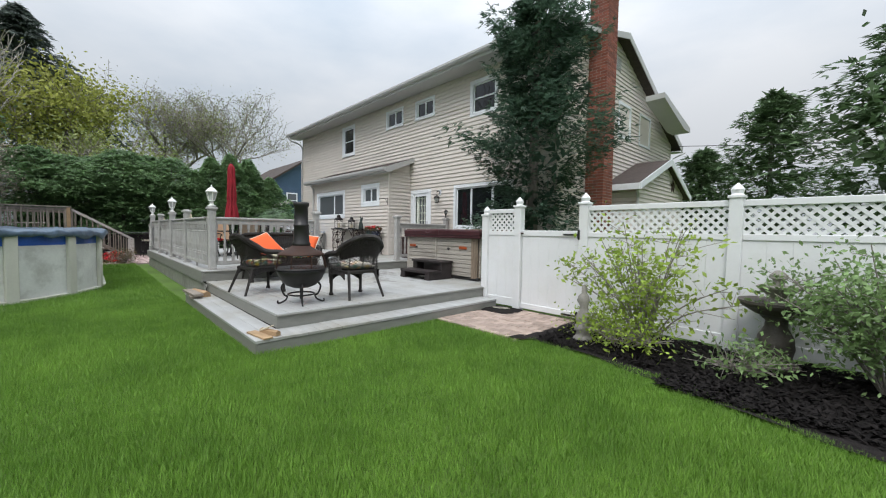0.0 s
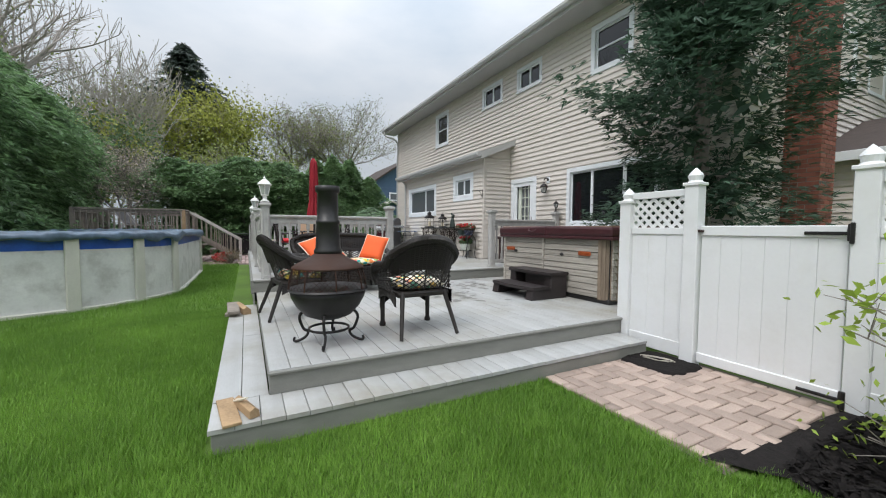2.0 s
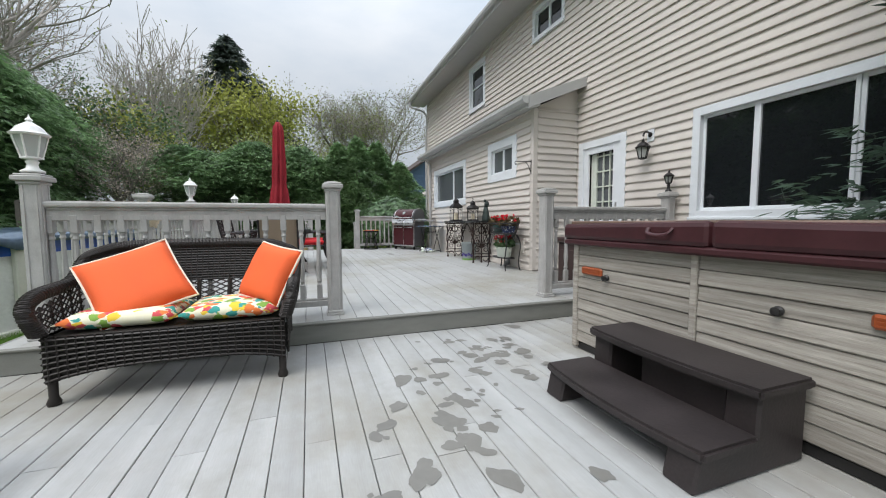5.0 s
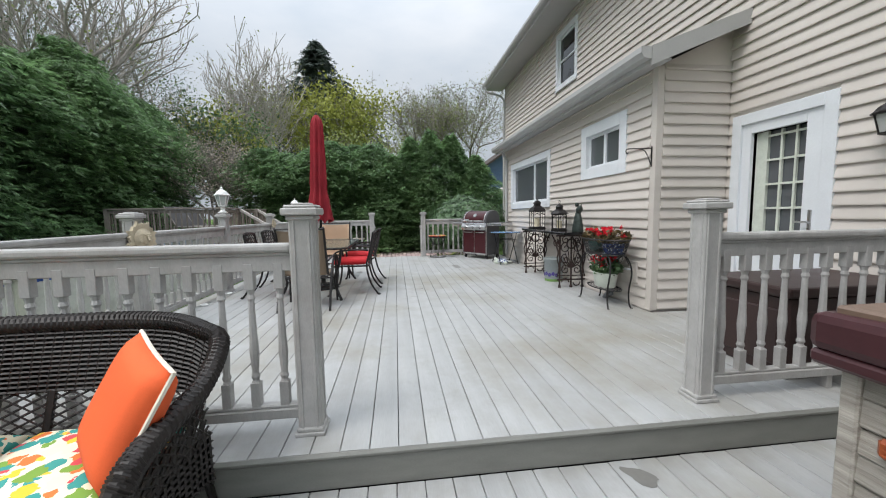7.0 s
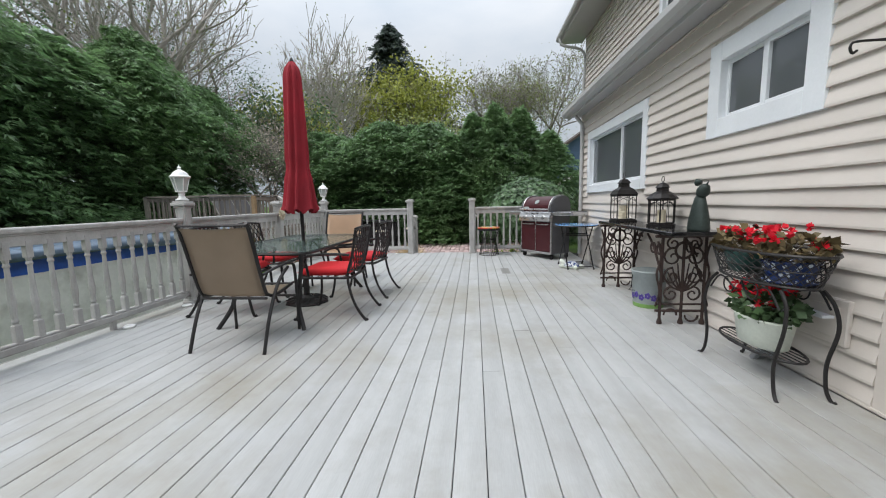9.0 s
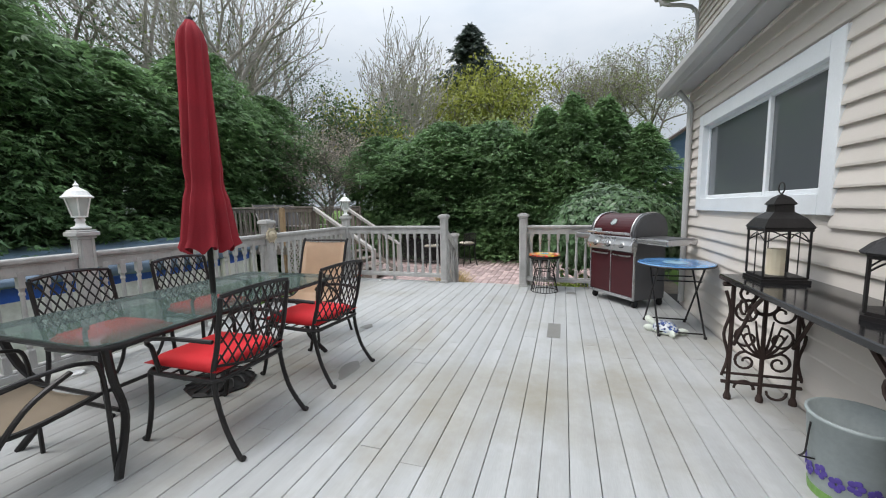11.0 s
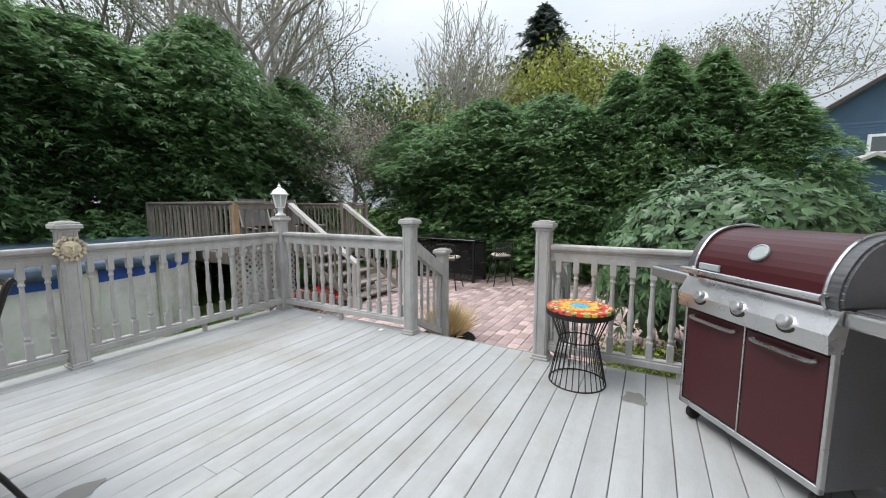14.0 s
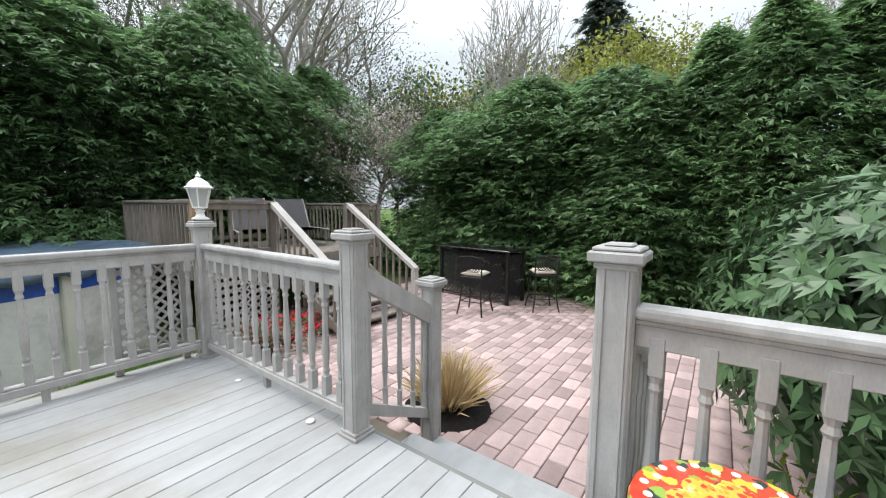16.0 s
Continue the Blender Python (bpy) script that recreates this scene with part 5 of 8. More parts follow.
for k in range(2):
    bm = B()
    x0, x1 = (-0.06, TW / 2 - 0.001) if k == 0 else (TW / 2 + 0.001, TW + 0.06)
    box(bm, x0, x1, -0.07, TD + 0.05, TH + 0.03, TH + 0.15, 0.03)
    for v in bm.verts:
        v.co.z += 0.008 * noise.noise(v.co * 4) + (0.02 * (1 - abs(v.co.x - TW / 2) / (TW / 2)) if v.co.z > TH + 0.1 else 0)
    part("cover_half", bm, TUBC, tub, "maroon vinyl cover half", smooth=False)
    bm = B()
    box(bm, x0 + (0.045 if k == 0 else 0.0), x1 - (0.0 if k == 0 else 0.045), -0.03, TD + 0.01, TH + 0.13, TH + 0.172, 0.008)
    part("cover_top", bm, TUBTOP, tub, "faded brown top of the cover")
bm = B()
box(bm, -0.055, TW + 0.055, -0.064, TD + 0.04, TH - 0.015, TH + 0.032, 0.012)
part("cover_skirt", bm, TUBC, tub)
bm = B()
tube(bm, spline([(0.76, -0.072, TH + 0.13), (0.775, -0.095, TH + 0.10), (0.84, -0.10, TH + 0.09), (0.905, -0.095, TH + 0.10), (0.92, -0.072, TH + 0.13)], 5), 0.013, 6, flat=0.5)
part("cover_strap", bm, TUBC, tub)

steps = thing("spa_steps", -4.50, 7.25, Z2, "black plastic two-tread spa steps against the hot tub", "steps")
SW = 0.93
for y0, y1, z, bow in ((0.02, 0.34, 0.18, 0.045), (0.33, 0.68, 0.37, 0.035)):
    # the front edge bows out towards the middle
    bm = B()
    front = [(SW * k / 10 - 0.02 + 0.004 * k, y0 - bow * (1 - (k / 5 - 1) ** 2)) for k in range(11)]
    ring = [*front, (SW + 0.02, y1), (-0.02, y1)]
    top = [bm.verts.new((x, y, z)) for x, y in ring]
    low = [bm.verts.new((x, y, z - 0.048)) for x, y in ring]
    bm.faces.new(top)
    bm.faces.new(low[::-1])
    for a in range(len(ring)):
        b = (a + 1) % len(ring)
        bm.faces.new((low[a], low[b], top[b], top[a]))
    bmesh.ops.recalc_face_normals(bm, faces=bm.faces)
    bmesh.ops.bevel(bm, geom=bm.edges, offset=0.012, segments=2, affect="EDGES")
    part("tread", bm, STEPP, steps)
for sx in (0.0, SW - 0.14):
    bm = B()
    prism(bm, [(0.0, 0), (0.66, 0), (0.66, 0.33), (0.36, 0.33), (0.35, 0.14), (0.03, 0.14)], "x", sx, sx + 0.14)
    bmesh.ops.bevel(bm, geom=bm.edges, offset=0.012, segments=1, affect="EDGES")
    part("side_leg", bm, STEPP, steps)
part("riser", box(B(), 0.32, SW - 0.14, 0.40, 0.43, 0.12, 0.325, 0.006), STEPP, steps)

# wet foot marks on the boards
wet_rng = random.Random(5)


def puddle(x, y, z, r, stretch=1.0, ang=0.0):
    bm = B()
    lift = 0.0022 + 0.0012 * wet_rng.random()
    n = 18
    ph = wet_rng.uniform(0, 9)
    vs = []
    for k in range(n):
        a = 2 * math.pi * k / n
        rr = r * (1 + 0.5 * noise.noise(Vector((math.cos(a) * 1.3 + ph, math.sin(a) * 1.3, ph))))
        px, py = rr * math.cos(a) * stretch, rr * math.sin(a)
        vs.append(bm.verts.new((x + px * math.cos(ang) - py * math.sin(ang), y + px * math.sin(ang) + py * math.cos(ang), z + lift)))
    bm.faces.new(vs)
    return bm


marks = thing("wet_marks", 0, 0, 0, "dark wet footprints drying on the lower deck boards", "wet marks", kind="stuff")
for k in range(84):
    t = wet_rng.random()
    x = -3.9 - 1.7 * t + wet_rng.gauss(0, 0.14)
    y = 6.42 + 0.90 * t + wet_rng.gauss(0, 0.28)
    if (y > 7.15 and x > -4.55) or x < -5.85 or y > 7.85:
        continue
    part("wet_mark", puddle(x, y, Z2, wet_rng.uniform(0.012, 0.05), wet_rng.uniform(1, 2.4), wet_rng.uniform(0, 3)), WET, marks)
for x, y, r, s in ((-11.78, 5.87, 0.06, 1.6), (-10.72, 6.28, 0.075, 2.0), (-13.98, 8.09, 0.08, 1.2)):
    part("wet_mark", puddle(x, y, Z3, r, s, 0.1), WET, marks)

bm = box(B(), -12.40, -11.92, 7.815, 7.948, Z3 + 0.0022, Z3 + 0.0026)
part("wet_mark", bm, WET, marks)

# ---- dining set ----
TX0, TX1, TY0, TY1, TZ = -11.10, -9.20, 4.94, 5.96, 0.72
table = thing("dining_table", (TX0 + TX1) / 2, (TY0 + TY1) / 2, Z3, "rectangular glass-topped patio table with a dark metal frame", "table")
hx, hy = (TX1 - TX0) / 2, (TY1 - TY0) / 2


def rrect(hx, hy, r, n=6):
    out = []
    for cx, cy, a0 in ((hx - r, hy - r, 0), (-hx + r, hy - r, 90), (-hx + r, -hy + r, 180), (hx - r, -hy + r, 270)):
        out += [(cx + r * math.cos(radians(a0 + 90 * k / n)), cy + r * math.sin(radians(a0 + 90 * k / n))) for k in range(n + 1)]
    return out


bm = B()
prism(bm, rrect(hx, hy, 0.12), "z", TZ - 0.008, TZ)
part("glass_top", bm, TGLASS, table, "clear glass top").visible_shadow = False
bm = B()
tube(bm, [(x, y, TZ - 0.018) for x, y in rrect(hx - 0.01, hy - 0.01, 0.12)], 0.015, 6, closed=True)
part("rim", bm, IRON, table)
for sx in (-1, 1):
    for sy in (-1, 1):
        bm = B()
        tube(bm, spline([(sx * (hx - 0.08), sy * (hy - 0.08), TZ - 0.02), (sx * (hx - 0.12), sy * (hy - 0.12), 0.5), (sx * (hx - 0.2), sy * (hy - 0.2), 0.25), (sx * (hx - 0.08), sy * (hy - 0.1), 0.0)], 5), 0.02, 8)
        part("leg", bm, IRON, table)
bm = B()
for sx in (-1, 1):
    tube(bm, [(sx * (hx - 0.18), -hy + 0.2, 0.3), (sx * (hx - 0.18), hy - 0.2, 0.3)], 0.012, 6)
tube(bm, [(-hx + 0.18, 0, 0.3), (hx - 0.18, 0, 0.3)], 0.012, 6)
part("stretcher", bm, IRON, table)

umbrella = thing("patio_umbrella", -10.25, 5.45, Z3, "closed dark red patio umbrella in the table's centre", "umbrella")
bm = B()
lathe(bm, [(0.02, 0.1), (0.02, 2.63), (0.024, 2.64), (0.022, 2.67), (0.01, 2.69), (0.0, 2.70)], 12)
part("pole", bm, IRON, umbrella)
bm = B()
n, rows = 48, 22
rings = []
for j in range(rows + 1):
    t = j / rows
    z = 1.05 + 1.60 * t
    base = (0.165 - 0.055 * min(1, t * 3.2)) if t < 0.3 else 0.112 - 0.032 * (t - 0.3) / 0.7
    if t > 0.9:
        base *= math.sqrt(max(0.12, 1 - ((t - 0.9) / 0.1) ** 2))
    if 0.24 < t < 0.34:
        base *= 0.93
    if t < 0.03:
        base *= 1.05
    ring = []
    for k in range(n):
        a = 2 * math.pi * k / n
        fold = 1 + (0.22 * math.sin(8 * a + 1.5 * t) + 0.10 * math.sin(13 * a + 4 * t)) * (1 - 0.35 * t)
        ring.append(bm.verts.new((base * fold * math.cos(a + 0.7 * t), base * fold * math.sin(a + 0.7 * t), z + (0.03 * math.sin(8 * a) if j == 0 else 0))))
    rings.append(ring)
for a, b in zip(rings, rings[1:]):
    for k in range(n):
        bm.faces.new((a[k], a[(k + 1) % n], b[(k + 1) % n], b[k]))
bm.faces.new(rings[-1])
part("canopy", bm, REDU, umbrella, "folded dark red canopy", smooth=True)
bm = B()
lathe(bm, [(0.24, 0), (0.25, 0.01), (0.23, 0.03), (0.08, 0.06), (0.035, 0.09), (0.03, 0.36), (0.022, 0.37)], 8)
part("base", bm, IRON, umbrella, "heavy cast iron base")
for k in range(16):
    a = 2 * math.pi * k / 16
    bm = B()
    tube(bm, spline([(0.23 * math.cos(a), 0.23 * math.sin(a), 0.035), (0.16 * math.cos(a + 0.2), 0.16 * math.sin(a + 0.2), 0.06), (0.08 * math.cos(a), 0.08 * math.sin(a), 0.068)], 3), 0.007, 5)
    part("base_scroll", bm, IRON, umbrella)


def iron_chair(x, y, rz):
    """A cast metal armchair looking along its own -y, with a red seat pad."""
    ob = thing("dining_chair", x, y, Z3, "black cast metal dining chair with a red seat pad", "chair", "dining chairs", rz=rz)
    w, d, sh = 0.27, 0.26, 0.42
    for sx in (-1, 1):
        bm = B()
        tube(bm, spline([(sx * (w - 0.02), -d + 0.02, sh), (sx * (w - 0.01), -d + 0.01, 0.2), (sx * w, -d - 0.03, 0.02), (sx * w, -d - 0.06, 0.015)], 5), 0.014, 8)
        part("leg", bm, IRON, ob)
        bm = B()
        tube(bm, spline([(sx * (w - 0.02), d + 0.07, 0.88), (sx * (w - 0.02), d + 0.02, 0.62), (sx * (w - 0.02), d - 0.03, sh), (sx * (w - 0.02), d + 0.02, 0.18), (sx * (w - 0.01), d + 0.12, 0.02), (sx * (w - 0.01), d + 0.15, 0.02)], 5), 0.014, 8)
        part("leg", bm, IRON, ob, "rear leg that runs up into the back")
        bm = B()
        tube(bm, spline([(sx * (w - 0.01), d + 0.0, 0.64), (sx * (w + 0.03), 0.1, 0.655), (sx * (w + 0.03), -0.12, 0.64), (sx * (w + 0.01), -0.2, 0.60), (sx * (w + 0.005), -0.17, 0.57), (sx * (w - 0.01), -0.15, sh)], 5), 0.013, 8)
        part("arm", bm, IRON, ob)

    def bk(u, v):
        c = 2 * u - 1
        lo = 0.50 + 0.06 * (1 - abs(c)) * -1
        hi = 0.885 + 0.02 * (1 - c * c)
        z = lo + (hi - lo) * v
        return Vector((c * (w - 0.025), d - 0.03 + 0.26 * (z - sh) * 0.8 + 0.03 * (1 - c * c), z))
    bm = B()
    tube(bm, [bk(k / 10, 1) for k in range(11)], 0.013, 6)
    part("top_rail", bm, IRON, ob)
    bm = B()
    diag(bm, bk, 8, 0.006, 6, 0.55)
    tube(bm, [bk(k / 10, 0) for k in range(11)], 0.008, 6)
    part("lattice_back", bm, IRON, ob, "open lattice back")
    bm = B()
    tube(bm, [(x, y, sh) for x, y in rrect(w - 0.01, d, 0.05, 3)], 0.014, 6, closed=True)
    for k in range(5):
        tube(bm, [(-w + 0.02, -d + 0.08 + k * 0.09, sh), (w - 0.02, -d + 0.08 + k * 0.09, sh)], 0.006, 5)
    part("seat_frame", bm, IRON, ob)
    bm = B()
    pillow(bm, 2 * w - 0.01, 2 * d + 0.01, 0.085, pose(0, -0.005, sh + 0.052), 10, 0.16)
    part("seat_cushion", bm, REDC, ob, "bright red seat cushion", smooth=True)
    return ob


ch0 = iron_chair(-9.83, 5.95, 0)
copy_thing(ch0, pose(-10.70, 5.98, Z3, 0, 0, -5))
copy_thing(ch0, pose(-9.92, 4.84, Z3, 0, 0, 184))
copy_thing(ch0, pose(-10.72, 4.82, Z3, 0, 0, 178))


def sling_chair(x, y, rz, cloth, label):
    """A sling armchair looking along its own -y."""
    ob = thing("sling_chair", x, y, Z3, label, "chair", "dining chairs", rz=rz)
    w = 0.27
    for sx in (-1, 1):
        bm = B()
        tube(bm, spline([(sx * w, 0.35, 1.0), (sx * w, 0.31, 0.93), (sx * w, 0.18, 0.5), (sx * w, 0.12, 0.42), (sx * w, 0.0, 0.40), (sx * w, -0.26, 0.43)], 5), 0.014, 8)
        part("side_rail", bm, IRON, ob)
        bm = B()
        tube(bm, spline([(sx * (w + 0.02), 0.22, 0.60), (sx * (w + 0.035), 0.0, 0.63), (sx * (w + 0.035), -0.2, 0.62), (sx * (w + 0.03), -0.27, 0.52), (sx * (w + 0.03), -0.28, 0.0)], 5), 0.014, 8, flat=0.75)
        part("front_leg", bm, IRON, ob)
        bm = B()
        tube(bm, spline([(sx * (w + 0.03), -0.15, 0.60), (sx * (w + 0.03), 0.02, 0.50), (sx * (w + 0.03), 0.18, 0.28), (sx * (w + 0.03), 0.30, 0.0)], 5), 0.015, 8, flat=0.75)
        part("rear_leg", bm, IRON, ob)
    bm = B()
    side = spline([(0, 0.335, 0.97), (0, 0.29, 0.88), (0, 0.18, 0.5), (0, 0.12, 0.425), (0, 0.0, 0.405), (0, -0.25, 0.43)], 5)
    solid(bm, lambda u, v: Vector(((2 * u - 1) * w, 0, 0)) + side[round(v * (len(side) - 1))] + Vector((0, 0.012 * (1 - (2 * u - 1) ** 2), -0.012 * (1 - (2 * u - 1) ** 2))), 8, len(side) - 1, 0.006)
    part("sling", bm, cloth, ob, "stretched woven sling", smooth=True)
    for p in ((0.34, 0.985), (-0.255, 0.43), (0.15, 0.40)):
        part("crossbar", tube(B(), [(-w, p[0], p[1]), (w, p[0], p[1])], 0.011, 6), IRON, ob)
    return ob


sling_chair(-9.03, 5.50, 270, SLING, "tan sling patio chair with a dark metal frame")
sling_chair(-11.35, 5.45, 90, SLINGP, "peach sling patio chair with a dark metal frame")

# ---- console table and what stands on it ----
CX0, CX1, CY0, CY1, CZ = -11.08, -9.28, 8.97, 9.42, 1.36
console = thing("console_table", CX0, CY0, Z3, "narrow black granite table on ornate cast iron legs", "table")
bm = B()
box(bm, 0, CX1 - CX0, 0, CY1 - CY0, CZ - Z3 - 0.035, CZ - Z3, 0.006)
part("tabletop", bm, GRANITE, console, "polished black stone top")


def scroll(bm, c, r, a0, turns, r_end, th, yaw_x, n=14, s=1):
    """A spiral in the y-z plane at x = yaw_x."""
    pts = []
    for k in range(n + 1):
        t = k / n
        a = radians(a0) + s * 2 * math.pi * turns * t
        rr = r + (r_end - r) * t
        pts.append((yaw_x, c[0] + rr * math.cos(a), c[1] + rr * math.sin(a)))
    tube(bm, pts, th, 6, th * 0.8)


for x in (0.08, CX1 - CX0 - 0.25):
    bm = B()
    H = CZ - Z3 - 0.035
    w = 0.40
    for yy in (0.06, 0.24, 0.42):
        tube(bm, [(x, yy, 0.0), (x, yy, 0.08), (x, yy, H - (0.04 if yy == 0.24 else 0.0))], 0.014, 6)
        lathe(bm, [(0.022, 0.0), (0.024, 0.02), (0.014, 0.05)], 8, pose(x, yy, 0))
    for yy in (0.02, 0.46):
        tube(bm, spline([(x, yy, 0.16), (x, yy + (0.03 if yy < 0.2 else -0.03), 0.3), (x, yy, 0.45), (x, yy + (0.03 if yy < 0.2 else -0.03), 0.6), (x, yy, 0.74)], 4), 0.010, 6)
    tube(bm, [(x, 0.02, 0.12), (x, 0.46, 0.12)], 0.012, 6)
    tube(bm, [(x, 0.02, 0.18), (x, 0.46, 0.18)], 0.009, 6)
    tube(bm, [(x, 0.0, H - 0.02), (x, 0.48, H - 0.02)], 0.016, 6)
    for s, cy in ((1, 0.15), (-1, 0.33)):
        for cz, r in ((0.27, 0.07), (0.43, 0.08), (0.60, 0.085), (0.72, 0.06)):
            scroll(bm, (cy, cz), r, 90, 1.25, 0.015, 0.009, x, 16, s)
        scroll(bm, (cy, 0.08), 0.055, 0, 0.5, 0.055, 0.010, x, 8, s)
    for k in range(9):
        a = radians(20 + 140 * k / 8)
        tube(bm, spline([(x, 0.24, 0.30), (x, 0.24 + 0.09 * math.cos(a), 0.30 + 0.10 * math.sin(a)), (x, 0.24 + 0.16 * math.cos(a), 0.32 + 0.24 * math.sin(a))], 4), 0.012, 6, 0.005)
    tube(bm, arc(0.24, 0.66, 0.07, 0, 345, 20, x, "yz"), 0.012, 6, closed=True)
    part("leg_frame", bm, RUSTIRON, console, "scrolled cast iron leg frame")
for s, x in ((1, 0.08), (-1, CX1 - CX0 - 0.25)):
    for yy in (0.08, 0.40):
        bm = B()
        tube(bm, spline([(x, yy, 0.38), (x + s * 0.10, yy, 0.52), (x + s * 0.20, yy, 0.66), (x + s * 0.34, yy, 0.78)], 4), 0.012, 6)
        for c in (0.10, 0.22):
            tube(bm, [(x + s * c + 0.045 * math.cos(a), yy, 0.66 + 0.045 * math.sin(a)) for a in [k * math.pi / 6 for k in range(11)]], 0.009, 6)
        part("brace", bm, RUSTIRON, console)


def lantern(x, y, z, s, label, roof):
    ob = thing("candle_lantern", x, y, z, label, "lantern", "lanterns on the console table")
    w, h = 0.095 * s, 0.24 * s
    n = 4 if roof == "square" else 6
    pts = [(w * math.cos(2 * math.pi * (k + 0.5) / n) * 1.25, w * math.sin(2 * math.pi * (k + 0.5) / n) * 1.25) for k in range(n)]
    bm = B()
    prism(bm, [(p * 1.12, q * 1.12) for p, q in pts], "z", 0.0, 0.02)
    prism(bm, pts, "z", 0.019, 0.035)
    part("base", bm, IRON, ob)
    bm = B()
    for k in range(n):
        p, q = pts[k], pts[(k + 1) % n]
        tube(bm, [(*p, 0.03), (*p, h)], 0.007, 5)
        tube(bm, [(p[0] * .5 + q[0] * .5, p[1] * .5 + q[1] * .5, 0.03), (p[0] * .5 + q[0] * .5, p[1] * .5 + q[1] * .5, h)], 0.0035, 4)
        tube(bm, spline([(*p, h * 0.78), ((p[0] + q[0]) / 2, (p[1] + q[1]) / 2, h * 0.95), (*q, h * 0.78)], 4), 0.004, 4)
    prism(bm, [(p * 1.08, q * 1.08) for p, q in pts], "z", h - 0.005, h + 0.012)
    part("frame", bm, IRON, ob)
    bm = B()
    r = w * 1.35
    lathe(bm, [(r, h + 0.01), (r * 1.05, h + 0.02), (r * 0.8, h + 0.055 * s), (r * 0.42, h + 0.085 * s), (r * 0.40, h + 0.115 * s), (r * 0.5, h + 0.12 * s), (r * 0.30, h + 0.15 * s), (0.012, h + 0.165 * s), (0.0, h + 0.17 * s)], n if roof == "square" else 12, pose(0, 0, 0, 0, 0, 180 / n))
    part("roof", bm, IRON, ob)
    bm = B()
    tube(bm, arc(0, h + 0.195 * s, 0.026 * s, 0, 330, 11, 0, "xz"), 0.004, 5, closed=True)
    part("ring", bm, IRON, ob)
    bm = B()
    lathe(bm, [(0.038 * s, 0.035), (0.038 * s, 0.15 * s), (0.03 * s, 0.152 * s), (0.0, 0.145 * s)], 14)
    part("candle", bm, CANDLE, ob, "ivory pillar candle")
    return ob


lantern(-10.90, 9.20, CZ, 1.28, "large black metal lantern with a pagoda roof and candle", "square")
lantern(-10.03, 9.24, CZ, 1.05, "dark six-sided metal lantern with a candle", "hex")
figure = thing("bird_figure", -9.38, 9.23, CZ, "weathered green metal bird sculpture on a bell-shaped foot", "sculpture")
bm = B()
lathe(bm, [(0.10, 0), (0.105, 0.02), (0.095, 0.10), (0.07, 0.2), (0.05, 0.27), (0.03, 0.30), (0.0, 0.31)], 14, None, 0.7)
lathe(bm, [(0.0, 0.0), (0.04, 0.02), (0.05, 0.06), (0.03, 0.11), (0.0, 0.13)], 10, pose(0.0, 0, 0.28, 0, 40, 0))
lathe(bm, [(0.0, 0.0), (0.028, 0.01), (0.03, 0.03), (0.012, 0.055), (0.0, 0.075)], 8, pose(-0.02, 0, 0.38, 0, -50, 0))
tube(bm, [(0.05, 0, 0.34), (0.10, 0, 0.40)], 0.016, 6, 0.004)
part("bird", bm, BRONZE, figure, smooth=True)

bucket = thing("metal_bucket", -10.14, 9.20, Z3, "galvanised bucket painted with purple flowers and grass", "bucket")
bm = B()
lathe(bm, [(0.135, 0), (0.14, 0.01), (0.165, 0.36), (0.172, 0.365), (0.172, 0.38), (0.16, 0.38), (0.135, 0.05), (0.0, 0.04)], 28)
part("pail", bm, GALV, bucket, smooth=True)
bm = B()
lathe(bm, [(0.1415, 0.0), (0.1445, 0.04)], 28)
part("painted_grass", bm, GREENP, bucket)
for k in range(9):
    a = radians(180 + k * 22)
    bm = B()
    z0 = 0.11 + 0.02 * (k % 2)
    rr = 0.1545
    for j in range(5):
        aa = 2 * math.pi * j / 5
        lathe(bm, [(0.014, 0), (0.012, 0.002), (0.0, 0.003)], 8, Matrix.Rotation(a, 4, "Z") @ Matrix.Translation((rr - 0.004, 0.016 * math.cos(aa), z0 + 0.02 * math.sin(aa))) @ Matrix.Rotation(radians(86), 4, "Y"))
    part("painted_flower", bm, PURPLE, bucket)
bm = B()
tube(bm, spline([(0.0, -0.165, 0.33), (0.02, -0.185, 0.2), (0.02, -0.18, 0.17), (0.02, 0.18, 0.17), (0.0, 0.165, 0.33)], 5), 0.004, 5)
part("bail", bm, IRON, bucket)

# ---- plant stand ----
stand = thing("plant_stand", -8.55, 9.17, Z3, "two-tier black wire plant stand against the siding", "plant stand")
for sx in (-1, 1):
    for sy in (-1, 1):
        bm = B()
        x, y = sx * 0.33, sy * 0.135
        tube(bm, spline([(x * 0.82, y * 0.8, 0.60), (x * 1.0, y * 0.9, 0.53), (x * 1.06, y, 0.40), (x * 0.92, y, 0.2), (x * 0.95, y, 0.06), (x * 1.05, y * 1.05, 0.0), (x * 1.1, y * 1.1, 0.004)], 5), 0.010, 7)
        part("leg", bm, IRON, stand)


def ell(a, b, z, n=28):
    return [(a * math.cos(2 * math.pi * k / n), b * math.sin(2 * math.pi * k / n), z) for k in range(n)]


